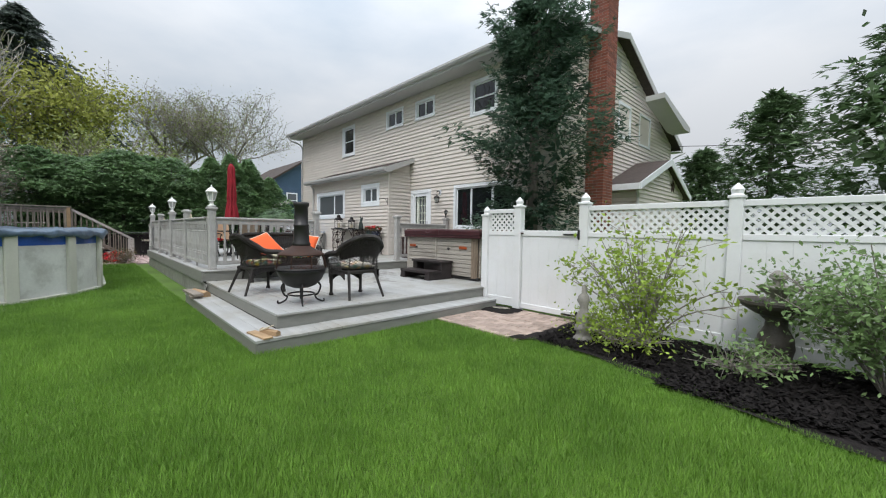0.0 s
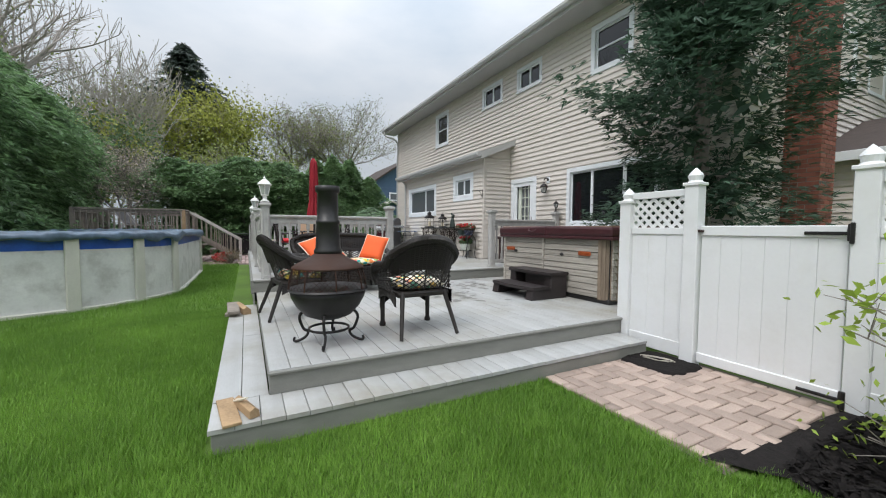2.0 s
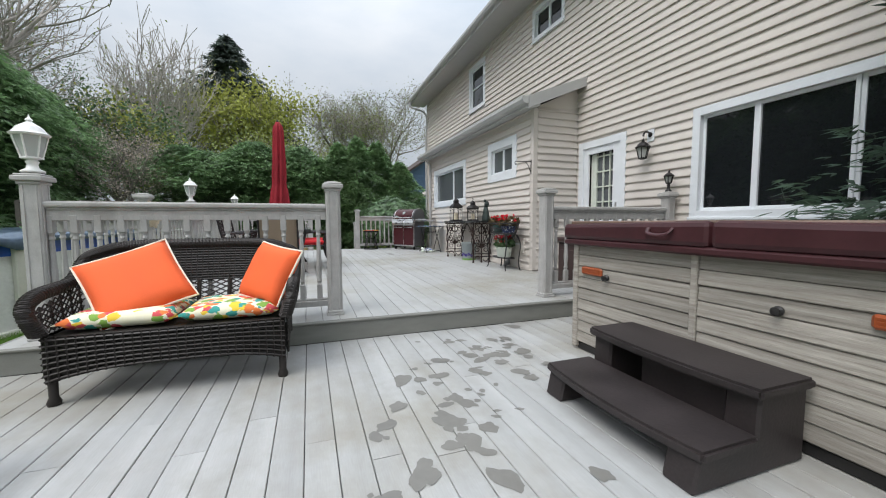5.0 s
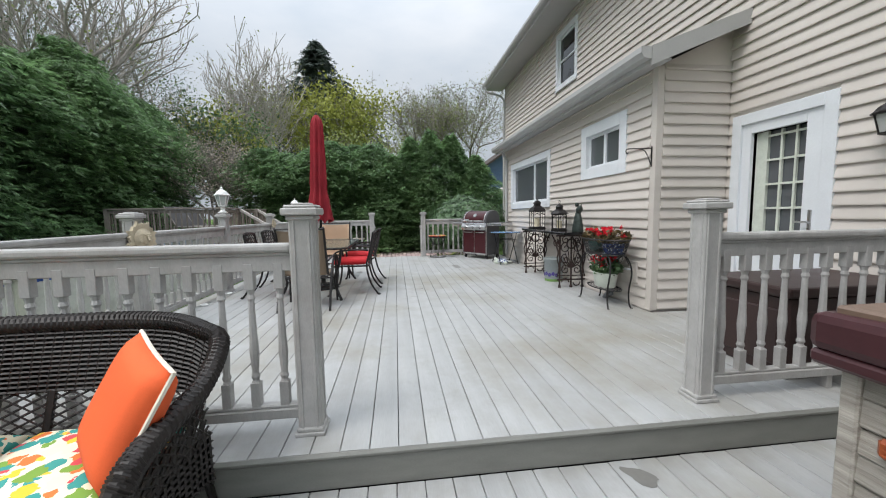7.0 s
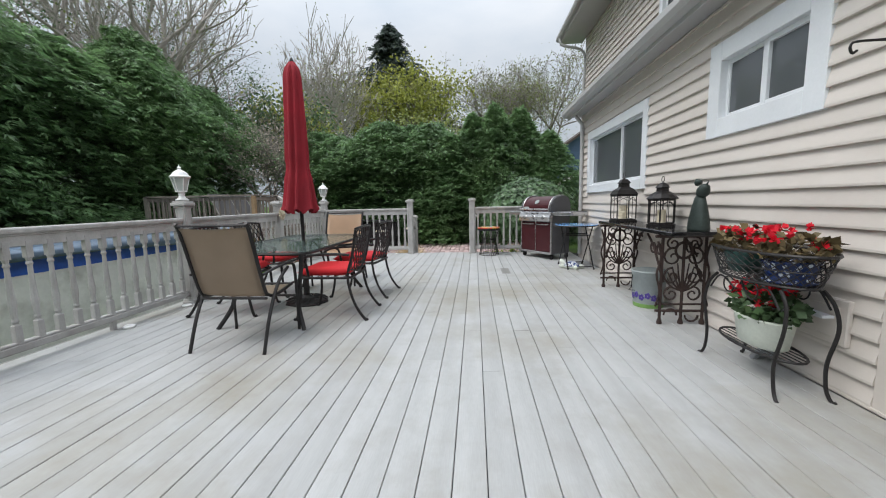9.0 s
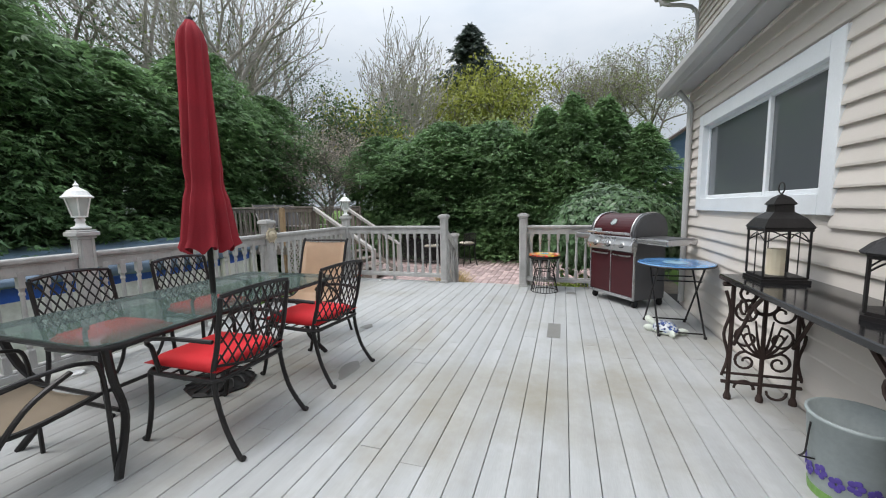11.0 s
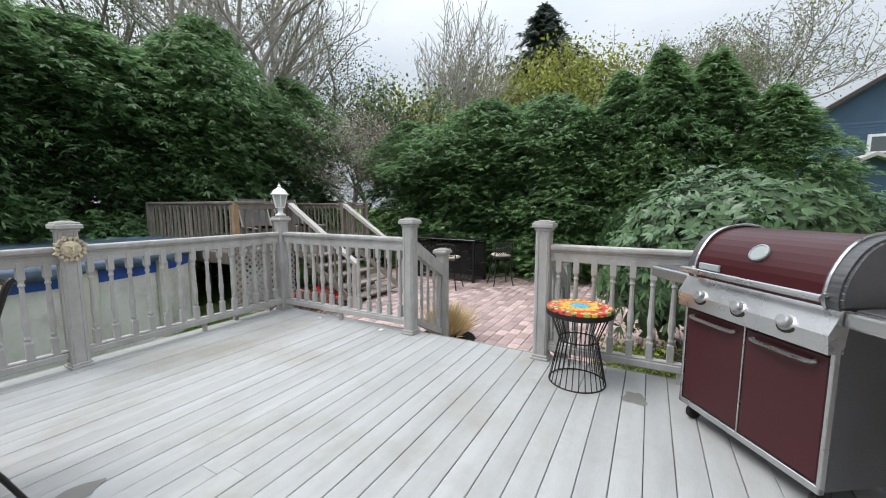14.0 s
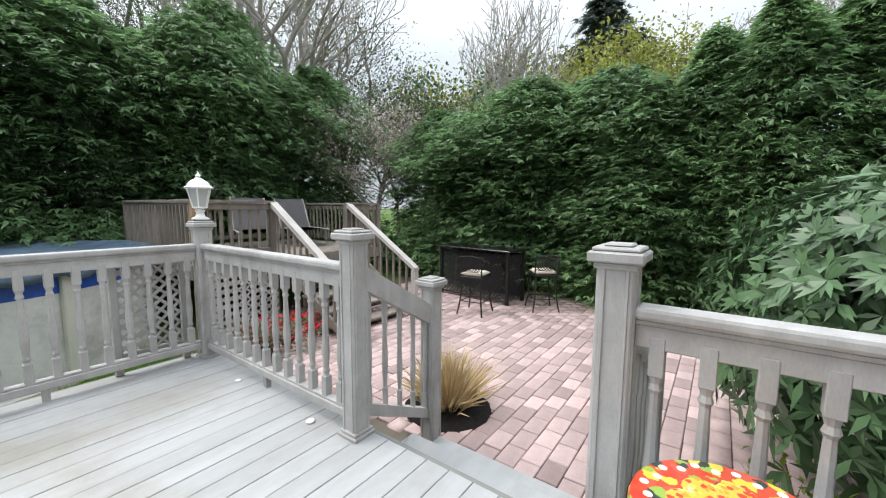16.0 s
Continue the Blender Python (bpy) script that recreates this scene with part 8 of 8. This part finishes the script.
bare_tree("leafing_tree", "round tree in pale green spring leaf", -33.0, 3.2, 32, 8.0, 1.0, 4, (4, 4, 3), 0.18, PALEGR, 5200, 0.20, BARK, 0.6)
bare_tree("leafing_tree", "round tree in yellow-green spring leaf", -30.0, -4.5, 33, 7.8, 1.0, 4, (4, 4, 3), 0.18, YELLOW, 6500, 0.22, BARK, 0.6)
bare_tree("leafing_tree", "round tree in mid green spring leaf", -28.0, -3.6, 34, 7.6, 1.0, 4, (4, 4, 3), 0.16, MIDGR, 6000, 0.20, BARK, 0.5)
bare_tree("shade_tree", "spreading vase-shaped tree just coming into leaf", -57.0, 9.6, 41, 19.8, 1.2, 5, (4, 3, 3, 2), 0.32, PALEGR, 6500, 0.20, BARK, 0.6, first=0.26, up=0.7, burst=2)
bare_tree("shade_tree", "spreading vase-shaped tree just coming into leaf", -56.5, 17.0, 42, 20.3, 1.2, 5, (4, 3, 3, 2), 0.32, PALEGR, 6500, 0.20, BARK, 0.6, first=0.26, up=0.7, burst=2)
spruce = conifer("spruce_tree", "tall dark spruce rising behind the other trees", 20.8, 13.5, SPRUCE, 51, prof=spire, z0=0.25, n_branch=330, n_spray=36, size=0.6, droop=0.30, lumps=0.6, inner=60, up=0.15, hang=0.35, trunk=0.25, reach=0.2)
spruce.location = (-49.5, -1.9, 0)
# beyond the house front
for k, (x, y, H, R, s) in enumerate(((-3.6, 27.5, 6.0, 2.0, 61), (-0.4, 25.0, 7.6, 2.4, 62), (3.2, 20.5, 7.8, 2.6, 63), (6.5, 19.0, 8.2, 2.6, 64))):
    o = conifer("pine_tree", "soft green pine beyond the white fence", H, R, MIDGR, s, prof=broad, z0=0.06, n_branch=300, n_spray=16, size=0.34, droop=-0.1, lumps=0.5, inner=250, up=0.3, trunk=0.16, reach=0.25)
    o.location = (x, y, 0)
for x, y, s in ((9.5, 9.6, 71), (5.5, 13.5, 72)):
    bare_tree("leafing_tree", "round tree in mid green spring leaf", x, y, s, 4.6 if s == 71 else 5.6, 1.0, 4, (4, 4, 3), 0.12, MIDGR, 6500, 0.2, BARK, 0.4)


# rhododendron: whorls of long leaves
def rhodo(x, y, seed, R, H, n, label):
    ob = thing("rhododendron", x, y, 0, label, "shrub")
    r = np.random.RandomState(seed)
    vs = []
    d = r.normal(size=(n, 3))
    d[:, 2] = np.abs(d[:, 2]) * 1.0 - 0.25
    d = unit(d)
    rad = 0.78 + 0.25 * r.rand(n) + 0.08 * np.sin(d[:, 0] * 7 + seed) * np.sin(d[:, 1] * 6)
    c = np.stack([d[:, 0] * R * rad, d[:, 1] * R * rad, H * 0.5 + d[:, 2] * H * 0.5 * rad], 1)
    for k in range(8):
        a = 2 * np.pi * k / 8 + r.rand(n) * 0.5
        ref = unit(np.cross(d, r.normal(size=(n, 3))))
        ref2 = np.cross(d, ref)
        t = unit(np.cos(a)[:, None] * ref + np.sin(a)[:, None] * ref2 + 0.35 * d + np.array([0, 0, 0.15]))
        s = unit(np.cross(t, d))
        ln = r.uniform(0.085, 0.135, n)
        vs.append(kites(c, t, s, ln, ln * 0.29, 0.16))
    inner_n = n
    ci = c * np.array([0.8, 0.8, 0.85])
    t = unit(r.normal(size=(inner_n, 3)))
    vs.append(kites(ci, t, unit(np.cross(t, r.normal(size=(inner_n, 3)))), np.full(inner_n, 0.2), np.full(inner_n, 0.12), 0.1))
    v = np.concatenate(vs)
    raw("crown", v, np.arange(len(v)).reshape(-1, 4), RHODO, ob)
    rr = random.Random(seed)
    bm = B()
    for k in range(12):
        a = rr.uniform(0, 6.28)
        tube(bm, spline([(0.1 * math.cos(a), 0.1 * math.sin(a), 0), (0.4 * R * math.cos(a), 0.4 * R * math.sin(a), H * 0.4), (0.75 * R * math.cos(a), 0.75 * R * math.sin(a), H * 0.75)], 4), 0.022, 5, 0.008)
    part("branchwork", bm, BARK, ob)
    return ob


rhodo(-16.1, 8.85, 3, 1.30, 2.17, 2700, "large rhododendron with glossy whorled leaves beside the deck")
rhodo(-18.6, 9.9, 4, 1.1, 1.9, 1100, "rhododendron with glossy whorled leaves by the hedge")


def shrub(x, y, z, seed, R, H, stems, leaves, size, material, label, sparse=0.18):
    ob = thing("garden_shrub", x, y, z, label, "shrub")
    rr = random.Random(seed)
    segs, tips = [], []
    for k in range(stems):
        a = rr.uniform(0, 6.28)
        lean = rr.uniform(0.3, 1.0)
        p = Vector((0.06 * math.cos(a), 0.06 * math.sin(a), 0))
        end = Vector((R * lean * math.cos(a), R * 0.62 * lean * math.sin(a), H * rr.uniform(0.55, 1.0) * (1.1 - 0.35 * lean)))
        pts = spline([p, p.lerp(end, 0.4) + Vector((0, 0, 0.12 * H)), end], 4)
        for i in range(len(pts) - 1):
            segs.append((tuple(pts[i]), tuple(pts[i + 1]), 0.010 * (1 - 0.7 * i / len(pts)), 0.010 * (1 - 0.7 * (i + 1) / len(pts))))
            for j in range(2):
                if i > 2:
                    q = pts[i] + Vector((rr.gauss(0, 0.13), rr.gauss(0, 0.13), rr.gauss(0.06, 0.08)))
                    segs.append((tuple(pts[i]), tuple(q), 0.004, 0.002))
                    tips.append(tuple(q))
        tips.append(tuple(pts[-1]))
    v, f = limb_mesh(segs, 4)
    raw("branchwork", v, f, TWIG, ob)
    r = np.random.RandomState(seed)
    tp = np.array(tips)
    c = tp[r.randint(0, len(tp), leaves)] + r.normal(size=(leaves, 3)) * sparse * 0.32
    c[:, 2] = np.maximum(c[:, 2], 0.03)
    t = unit(r.normal(size=(leaves, 3)) + np.array([0, 0, 0.6]))
    s = unit(np.cross(t, r.normal(size=(leaves, 3))))
    ln = size * r.uniform(0.6, 1.3, leaves)
    v = kites(c, t, s, ln, ln * 0.45, 0.15)
    raw("leaves", v, np.arange(len(v)).reshape(-1, 4), material, ob)
    return ob


shrub(0.48, 7.0, 0.03, 2, 1.0, 1.45, 26, 1700, 0.075, BUSHY, "open azalea with bright yellow-green new leaves", 0.22)
shrub(0.35, 6.75, 0.03, 6, 0.7, 0.32, 20, 1500, 0.055, BUSHY, "low leafy growth at the foot of the azalea", 0.2)
shrub(2.35, 7.05, 0.03, 3, 0.85, 1.32, 34, 6500, 0.06, BUSHD, "dense green garden shrub by the fence", 0.3)
shrub(3.4, 6.95, 0.03, 4, 0.8, 1.2, 30, 5200, 0.06, BUSHD, "dense green garden shrub by the fence", 0.3)
shrub(1.45, 6.75, 0.03, 7, 0.35, 0.22, 12, 500, 0.06, BUSHD, "low green plant before the fountain")
shrub(-15.15, 8.1, 0.0, 8, 0.55, 0.45, 22, 1500, 0.06, BUSHY, "bright green plant under the deck railing", 0.25)
shrub(-15.3, 3.3, 0.0, 9, 0.6, 0.5, 20, 1000, 0.05, DEADLEAF, "reddish plants by the pool stairs", 0.25)

ob = thing("dry_grass_clump", -15.66, 5.72, 0, "tuft of dry straw-coloured ornamental grass", "ornamental grass")
ob.scale = (1.3, 1.3, 1.5)
r = np.random.RandomState(3)
n = 900
a, q = r.uniform(0, 6.28, n), r.uniform(0, 1, n)
base = np.stack([0.09 * q * np.cos(a), 0.09 * q * np.sin(a), np.zeros(n)], 1)
t = unit(np.stack([np.cos(a) * q * 0.9, np.sin(a) * q * 0.9, np.ones(n)], 1) + 0.1 * r.normal(size=(n, 3)))
v = kites(base, t, unit(np.cross(t, r.normal(size=(n, 3)))), r.uniform(0.3, 0.58, n), np.full(n, 0.009), 0.25)
raw("blades", v, np.arange(len(v)).reshape(-1, 4), DRYG, ob)
part("soil_mound", lathe(B(), [(0.33, 0.012), (0.28, 0.035), (0.1, 0.05), (0.0, 0.05)], 16), MULCH, ob)
ob = thing("flower_cluster", -15.7, 3.05, 0, "red flowers in a low bed by the pool stairs", "flowers")
leaf_cloud("blossoms", 260, (0, 0, 0.25), (0.55, 0.35, 0.18), 0.06, PETAL, ob, 5, wide=0.8)
leaf_cloud("leaves", 320, (0, 0, 0.18), (0.6, 0.4, 0.18), 0.07, DEADLEAF, ob, 6, wide=0.7)


# ---- statues in the bed ----
fountain = thing("garden_fountain", 1.60, 7.26, 0.03, "two-tier cast stone bird bath fountain", "fountain")
bm = B()
lathe(bm, [(0.19, 0), (0.20, 0.03), (0.16, 0.06), (0.13, 0.10), (0.15, 0.2), (0.14, 0.3), (0.09, 0.4), (0.085, 0.46), (0.13, 0.5)], 24)
part("pedestal", bm, DARKSTONE, fountain, smooth=True)
bm = B()
lathe(bm, [(0.08, 0.49), (0.18, 0.53), (0.29, 0.60), (0.31, 0.63), (0.31, 0.655), (0.28, 0.65), (0.1, 0.60), (0.0, 0.60)], 28)
part("lower_basin", bm, DARKSTONE, fountain, "dark wet basin")
bm = B()
lathe(bm, [(0.06, 0.60), (0.05, 0.68), (0.11, 0.73), (0.165, 0.78), (0.17, 0.80), (0.13, 0.80), (0.05, 0.80), (0.045, 0.86), (0.075, 0.88), (0.07, 0.91), (0.03, 0.95), (0.0, 0.96)], 22)
part("upper_basin", bm, STONE, fountain, "weathered upper basin")

statue = thing("garden_statue", -0.08, 6.68, 0.03, "small weathered stone figure on a fluted column", "statue")
bm = B()
lathe(bm, [(0.11, 0), (0.115, 0.04), (0.09, 0.06), (0.07, 0.10), (0.10, 0.14), (0.10, 0.18), (0.075, 0.2), (0.085, 0.24), (0.08, 0.3), (0.055, 0.36), (0.05, 0.42), (0.07, 0.48), (0.06, 0.54), (0.035, 0.57), (0.04, 0.60), (0.035, 0.65), (0.0, 0.68)], 16)
for v in bm.verts:
    v.co.x += 0.012 * noise.noise(v.co * 14)
    v.co.y += 0.012 * noise.noise(v.co * 14 + Vector((5, 0, 0)))
part("figure", bm, STONE, statue, smooth=True)
soil = thing("soil_patch", -1.80, 7.33, 0.012, "patch of bare black soil with pale dry roots by the fence", "soil")
bm = B()
rings = []
for f, h in ((1.0, 0.0), (0.95, 0.030), (0.75, 0.038), (0.45, 0.040), (0.2, 0.040)):
    loop = []
    for q in range(40):
        a = 2 * math.pi * q / 40
        c, d = math.cos(a), math.sin(a)
        e = (abs(c) ** 4 + abs(d) ** 4) ** -0.25
        w = 1 + 0.16 * noise.noise(Vector((c * 2.6, d * 2.6, 4.0)))
        x, y = 0.30 * c * e * f * w, min(0.28 * d * e * f * w, 0.262)
        loop.append(bm.verts.new((x, y, h + (0.008 * noise.noise(Vector((x * 22, y * 22, 1.0))) if h else 0))))
    rings.append(loop)
for lo, hi in zip(rings, rings[1:]):
    for q in range(40):
        bm.faces.new((lo[q], lo[(q + 1) % 40], hi[(q + 1) % 40], hi[q]))
bm.faces.new(rings[-1])
part("earth", bm, MULCH, soil, smooth=True)
root_rng = random.Random(14)
bm = B()
for q in range(26):
    a, r0 = root_rng.uniform(0, 6.28), root_rng.uniform(0.3, 1.0)
    pts = []
    for g in range(5):
        b = a + g * root_rng.uniform(0.2, 0.5)
        u, w = 0.17 * r0 * math.cos(b), 0.065 * r0 * math.sin(b)
        pts.append((-0.03 + 0.92 * u - 0.38 * w, 0.02 + 0.38 * u + 0.92 * w, 0.044 + root_rng.uniform(0, 0.008)))
    tube(bm, spline(pts, 3), 0.0035, 5, 0.002)
part("roots", bm, ROOT, soil, "tangle of pale dry roots")

# ---- neighbour's house and the overhead cable ----
nb = thing("neighbour_house", 0, 0, 0, "blue clapboard neighbour's house behind the hedge", "house")
NX, NY0, NY1 = -31.0, 12.8, 20.5
bm = B()
prism(bm, [(NY0, 0), (NY1, 0), (NY1, 4.9), ((NY0 + NY1) / 2, 7.4), (NY0, 4.9)], "x", NX - 9, NX)
part("wall", bm, BLUESID, nb)
for k in range(44):
    z = 0.3 + k * 0.105
    bm = B()
    prism(bm, [(NX, z), (NX + 0.02, z), (NX + 0.004, z + 0.104), (NX, z + 0.104)], "y", NY0, NY1)
    part("siding_plank", bm, BLUESID, nb)
    bm = B()
    prism(bm, [(NY0, z), (NY0 - 0.02, z), (NY0 - 0.004, z + 0.104), (NY0, z + 0.104)], "x", NX - 9, NX)
    part("siding_plank", bm, BLUESID, nb)
bm = B()
prism(bm, [(NY0 - 0.4, 4.65), ((NY0 + NY1) / 2, 7.55), (NY1 + 0.4, 4.65), (NY1 + 0.4, 4.5), ((NY0 + NY1) / 2, 7.4), (NY0 - 0.4, 4.5)], "x", NX - 9.3, NX + 0.35)
part("roof", bm, ROOFM, nb)
for y0, z0 in ((14.9, 3.15), (17.4, 3.15)):
    w = new("window")
    w.parent = nb
    part("window_frame", box(B(), NX + 0.005, NX + 0.06, y0, y0 + 0.95, z0, z0 + 1.3, 0.006), TRIMW, w)
    part("pane", box(B(), NX + 0.055, NX + 0.065, y0 + 0.1, y0 + 0.85, z0 + 0.1, z0 + 0.62), WPANE, w)
    part("pane", box(B(), NX + 0.055, NX + 0.065, y0 + 0.1, y0 + 0.85, z0 + 0.68, z0 + 1.2), WPANE, w)
w = new("window")
w.parent = nb
part("window_frame", box(B(), NX - 1.5, NX - 0.6, NY0 - 0.06, NY0 - 0.005, 3.1, 4.3, 0.006), TRIMW, w)
part("pane", box(B(), NX - 1.42, NX - 0.68, NY0 - 0.066, NY0 - 0.055, 3.2, 4.2), WPANE, w)
bm = B()
prism(bm, [(12.6, 0), (16.2, 0), (16.2, 2.6), (14.4, 3.5), (12.6, 2.6)], "x", NX + 0.03, NX + 2.0)
part("side_wing", bm, BLUESID, nb)
bm = B()
prism(bm, [(12.3, 2.5), (14.4, 3.6), (16.5, 2.5), (16.5, 2.4), (14.4, 3.48), (12.3, 2.4)], "x", NX + 0.025, NX + 2.3)
part("wing_roof", bm, PALEWOOD, nb)
cable = thing("service_cable", GABLE + 0.3, 18.4, 4.6, "overhead service cable from the house", "cable")
part("wire", tube(B(), spline([(0, 0, 0.0), (4, 2.2, -0.12), (9, 5, -0.05), (26, 14, 0.6)], 6), 0.012, 5), BLACKP, cable)


# ---- lawn ----
lawn = thing("lawn", 0, 0, 0, "thick bright green mown grass", "lawn", kind="stuff")


def on_lawn(x, y):
    deck = (x < -2.04) & (y > 3.58)
    deck |= (x < -5.9) & (y > 3.84)
    bedm = (y > 6.28 - 0.28 * np.clip((x - 0.2) / 2.0, 0, 1) - 0.3 * np.clip((x - 0.9) / 1.4, 0, 1)) & (x > -0.7)
    patio = (x > -2.1) & (x < -0.55) & (y > 6.1)
    ax = np.abs(x + 10.98) - PS
    poolm = np.where(ax > 0, np.hypot(np.maximum(ax, 0), y - 0.25), np.abs(y - 0.25)) < PR + 0.05
    return ~(deck | bedm | patio | poolm)


def blades(n, x0, x1, y0, y1, hgt, seed):
    r = np.random.RandomState(seed)
    x, y = r.uniform(x0, x1, n), r.uniform(y0, y1, n)
    ok = on_lawn(x, y)
    x, y = x[ok], y[ok]
    m = len(x)
    a = r.uniform(0, 6.28, m)
    ln = hgt * r.uniform(0.5, 1.35, m) * (1 + 0.25 * np.sin(x * 1.7 + 0.6 * y) * np.cos(y * 2.1 - x))
    lean = r.uniform(0.1, 0.8, m)
    base = np.stack([x, y, np.zeros(m)], 1)
    tip = base + np.stack([np.cos(a) * lean * ln, np.sin(a) * lean * ln, ln], 1)
    wv = np.stack([-np.sin(a), np.cos(a), np.zeros(m)], 1) * (0.0028 + 0.05 * hgt * 0.02)
    return np.stack([base - wv, base + wv, tip], 1).reshape(-1, 3)


v = np.concatenate([blades(300000, -2.1, 3.2, 2.3, 6.4, 0.045, 1), blades(170000, -6.5, -2.0, 1.2, 3.9, 0.05, 2), blades(110000, -2.0, 1.4, 0.0, 2.4, 0.05, 3), blades(90000, -16, -6.5, 1.0, 3.95, 0.06, 4), blades(90000, -9, -1.5, -3, 1.3, 0.06, 5)])
raw("grass", v, np.arange(len(v)).reshape(-1, 3), GRASS, lawn)["kind"] = "stuff"

# ---- pavers, laid one by one ----
pr = random.Random(6)


def lay(parent, x0, x1, y0, y1, L, W, z, material, rest, near, inside=None, ang=0.0):
    """Running bond; pieces in the near stretch are objects, the others are joined."""
    gap = 0.006
    meshes = []
    for k in range(3):
        me = paver_mesh("paver", L - gap, W - gap, 0.028 + 0.002 * k)
        me.materials.append(material)
        meshes.append(me)
    joined, faces = [], []
    row = 0
    count = 0
    y = y0
    while y < y1 - 0.02:
        x = x0 - (L / 2 if row % 2 else 0.0)
        while x < x1 - 0.02:
            a, b = max(x, x0), min(x + L, x1)
            if b - a > 0.05:
                cx, cy = (a + b) / 2, y + W / 2
                dz = pr.uniform(-0.003, 0.003)
                if count < 300 and near(cx, cy) and abs((b - a) - L) < 0.01:
                    o = new("paver", pr.choice(meshes))
                    o.matrix_basis = pose(cx, cy, z + dz, pr.uniform(-0.5, 0.5), pr.uniform(-0.5, 0.5), pr.uniform(-0.6, 0.6))
                    o.parent = parent
                    count += 1
                else:
                    i = len(joined)
                    u, w, t, e = (b - a - gap) / 2, (W - gap) / 2, 0.03 + dz, 0.006
                    joined += [(cx - u, cy - w, z), (cx + u, cy - w, z), (cx + u, cy + w, z), (cx - u, cy + w, z), (cx - u + e, cy - w + e, z + t), (cx + u - e, cy - w + e, z + t), (cx + u - e, cy + w - e, z + t), (cx - u + e, cy + w - e, z + t)]
                    faces += [[i + q for q in f4] for f4 in ((4, 5, 6, 7), (0, 1, 5, 4), (1, 2, 6, 5), (2, 3, 7, 6), (3, 0, 4, 7))]
            x += L
        y += W
        row += 1
    if joined:
        raw("paver_field", joined, faces, rest, parent)["kind"] = "stuff"


def herringbone(parent, x0, x1, y0, y1, W, z, material, rest, skip):
    """Two-to-one bricks laid square-on in herringbone; cut ones at the border are joined."""
    gap = 0.006
    whole = paver_mesh("paver", 2 * W - gap, W - gap, 0.030)
    whole.materials.append(material)
    joined, faces = [], []
    for i in range(-2, int((x1 - x0) / W) + 2):
        for j in range(-2, int((y1 - y0) / W) + 2):
            d = (i - j) % 4
            if d not in (0, 3):
                continue
            u, w = (2, 1) if d == 0 else (1, 2)
            a, b = x0 + i * W, y0 + j * W
            a1, b1 = min(a + u * W, x1), min(b + w * W, y1)
            a0, b0 = max(a, x0), max(b, y0)
            if a1 - a0 < 0.03 or b1 - b0 < 0.03:
                continue
            cx, cy = (a0 + a1) / 2, (b0 + b1) / 2
            if skip(cx, cy):
                continue
            dz = pr.uniform(-0.004, 0.004)
            if a1 - a0 > u * W - 0.002 and b1 - b0 > w * W - 0.002:
                o = new("paver", whole)
                o.matrix_basis = pose(cx, cy, z + dz, pr.uniform(-0.7, 0.7), pr.uniform(-0.7, 0.7), (0 if d == 0 else 90) + pr.uniform(-0.8, 0.8))
                o.parent = parent
            else:
                n, t, e = len(joined), z + 0.03 + dz, 0.006
                p, q = (a1 - a0 - gap) / 2, (b1 - b0 - gap) / 2
                joined += [(cx - p, cy - q, z), (cx + p, cy - q, z), (cx + p, cy + q, z), (cx - p, cy + q, z), (cx - p + e, cy - q + e, t), (cx + p - e, cy - q + e, t), (cx + p - e, cy + q - e, t), (cx - p + e, cy + q - e, t)]
                faces += [[n + g for g in f4] for f4 in ((4, 5, 6, 7), (0, 1, 5, 4), (1, 2, 6, 5), (2, 3, 7, 6), (3, 0, 4, 7))]
    raw("paver_field", joined, faces, rest, parent)["kind"] = "stuff"


herringbone(small_patio, -2.05, -0.62, 6.10, 7.59, 0.1, 0.004, PAVER, PAVERS, lambda x, y: -2.0 < x < -1.60 and 7.14 < y)
lay(back_patio, -20.8, -15.12, 1.6, 9.6, 0.235, 0.155, 0.004, PAVER2, PAVER2S, lambda x, y: x > -18.6 and 4.4 < y < 7.6)
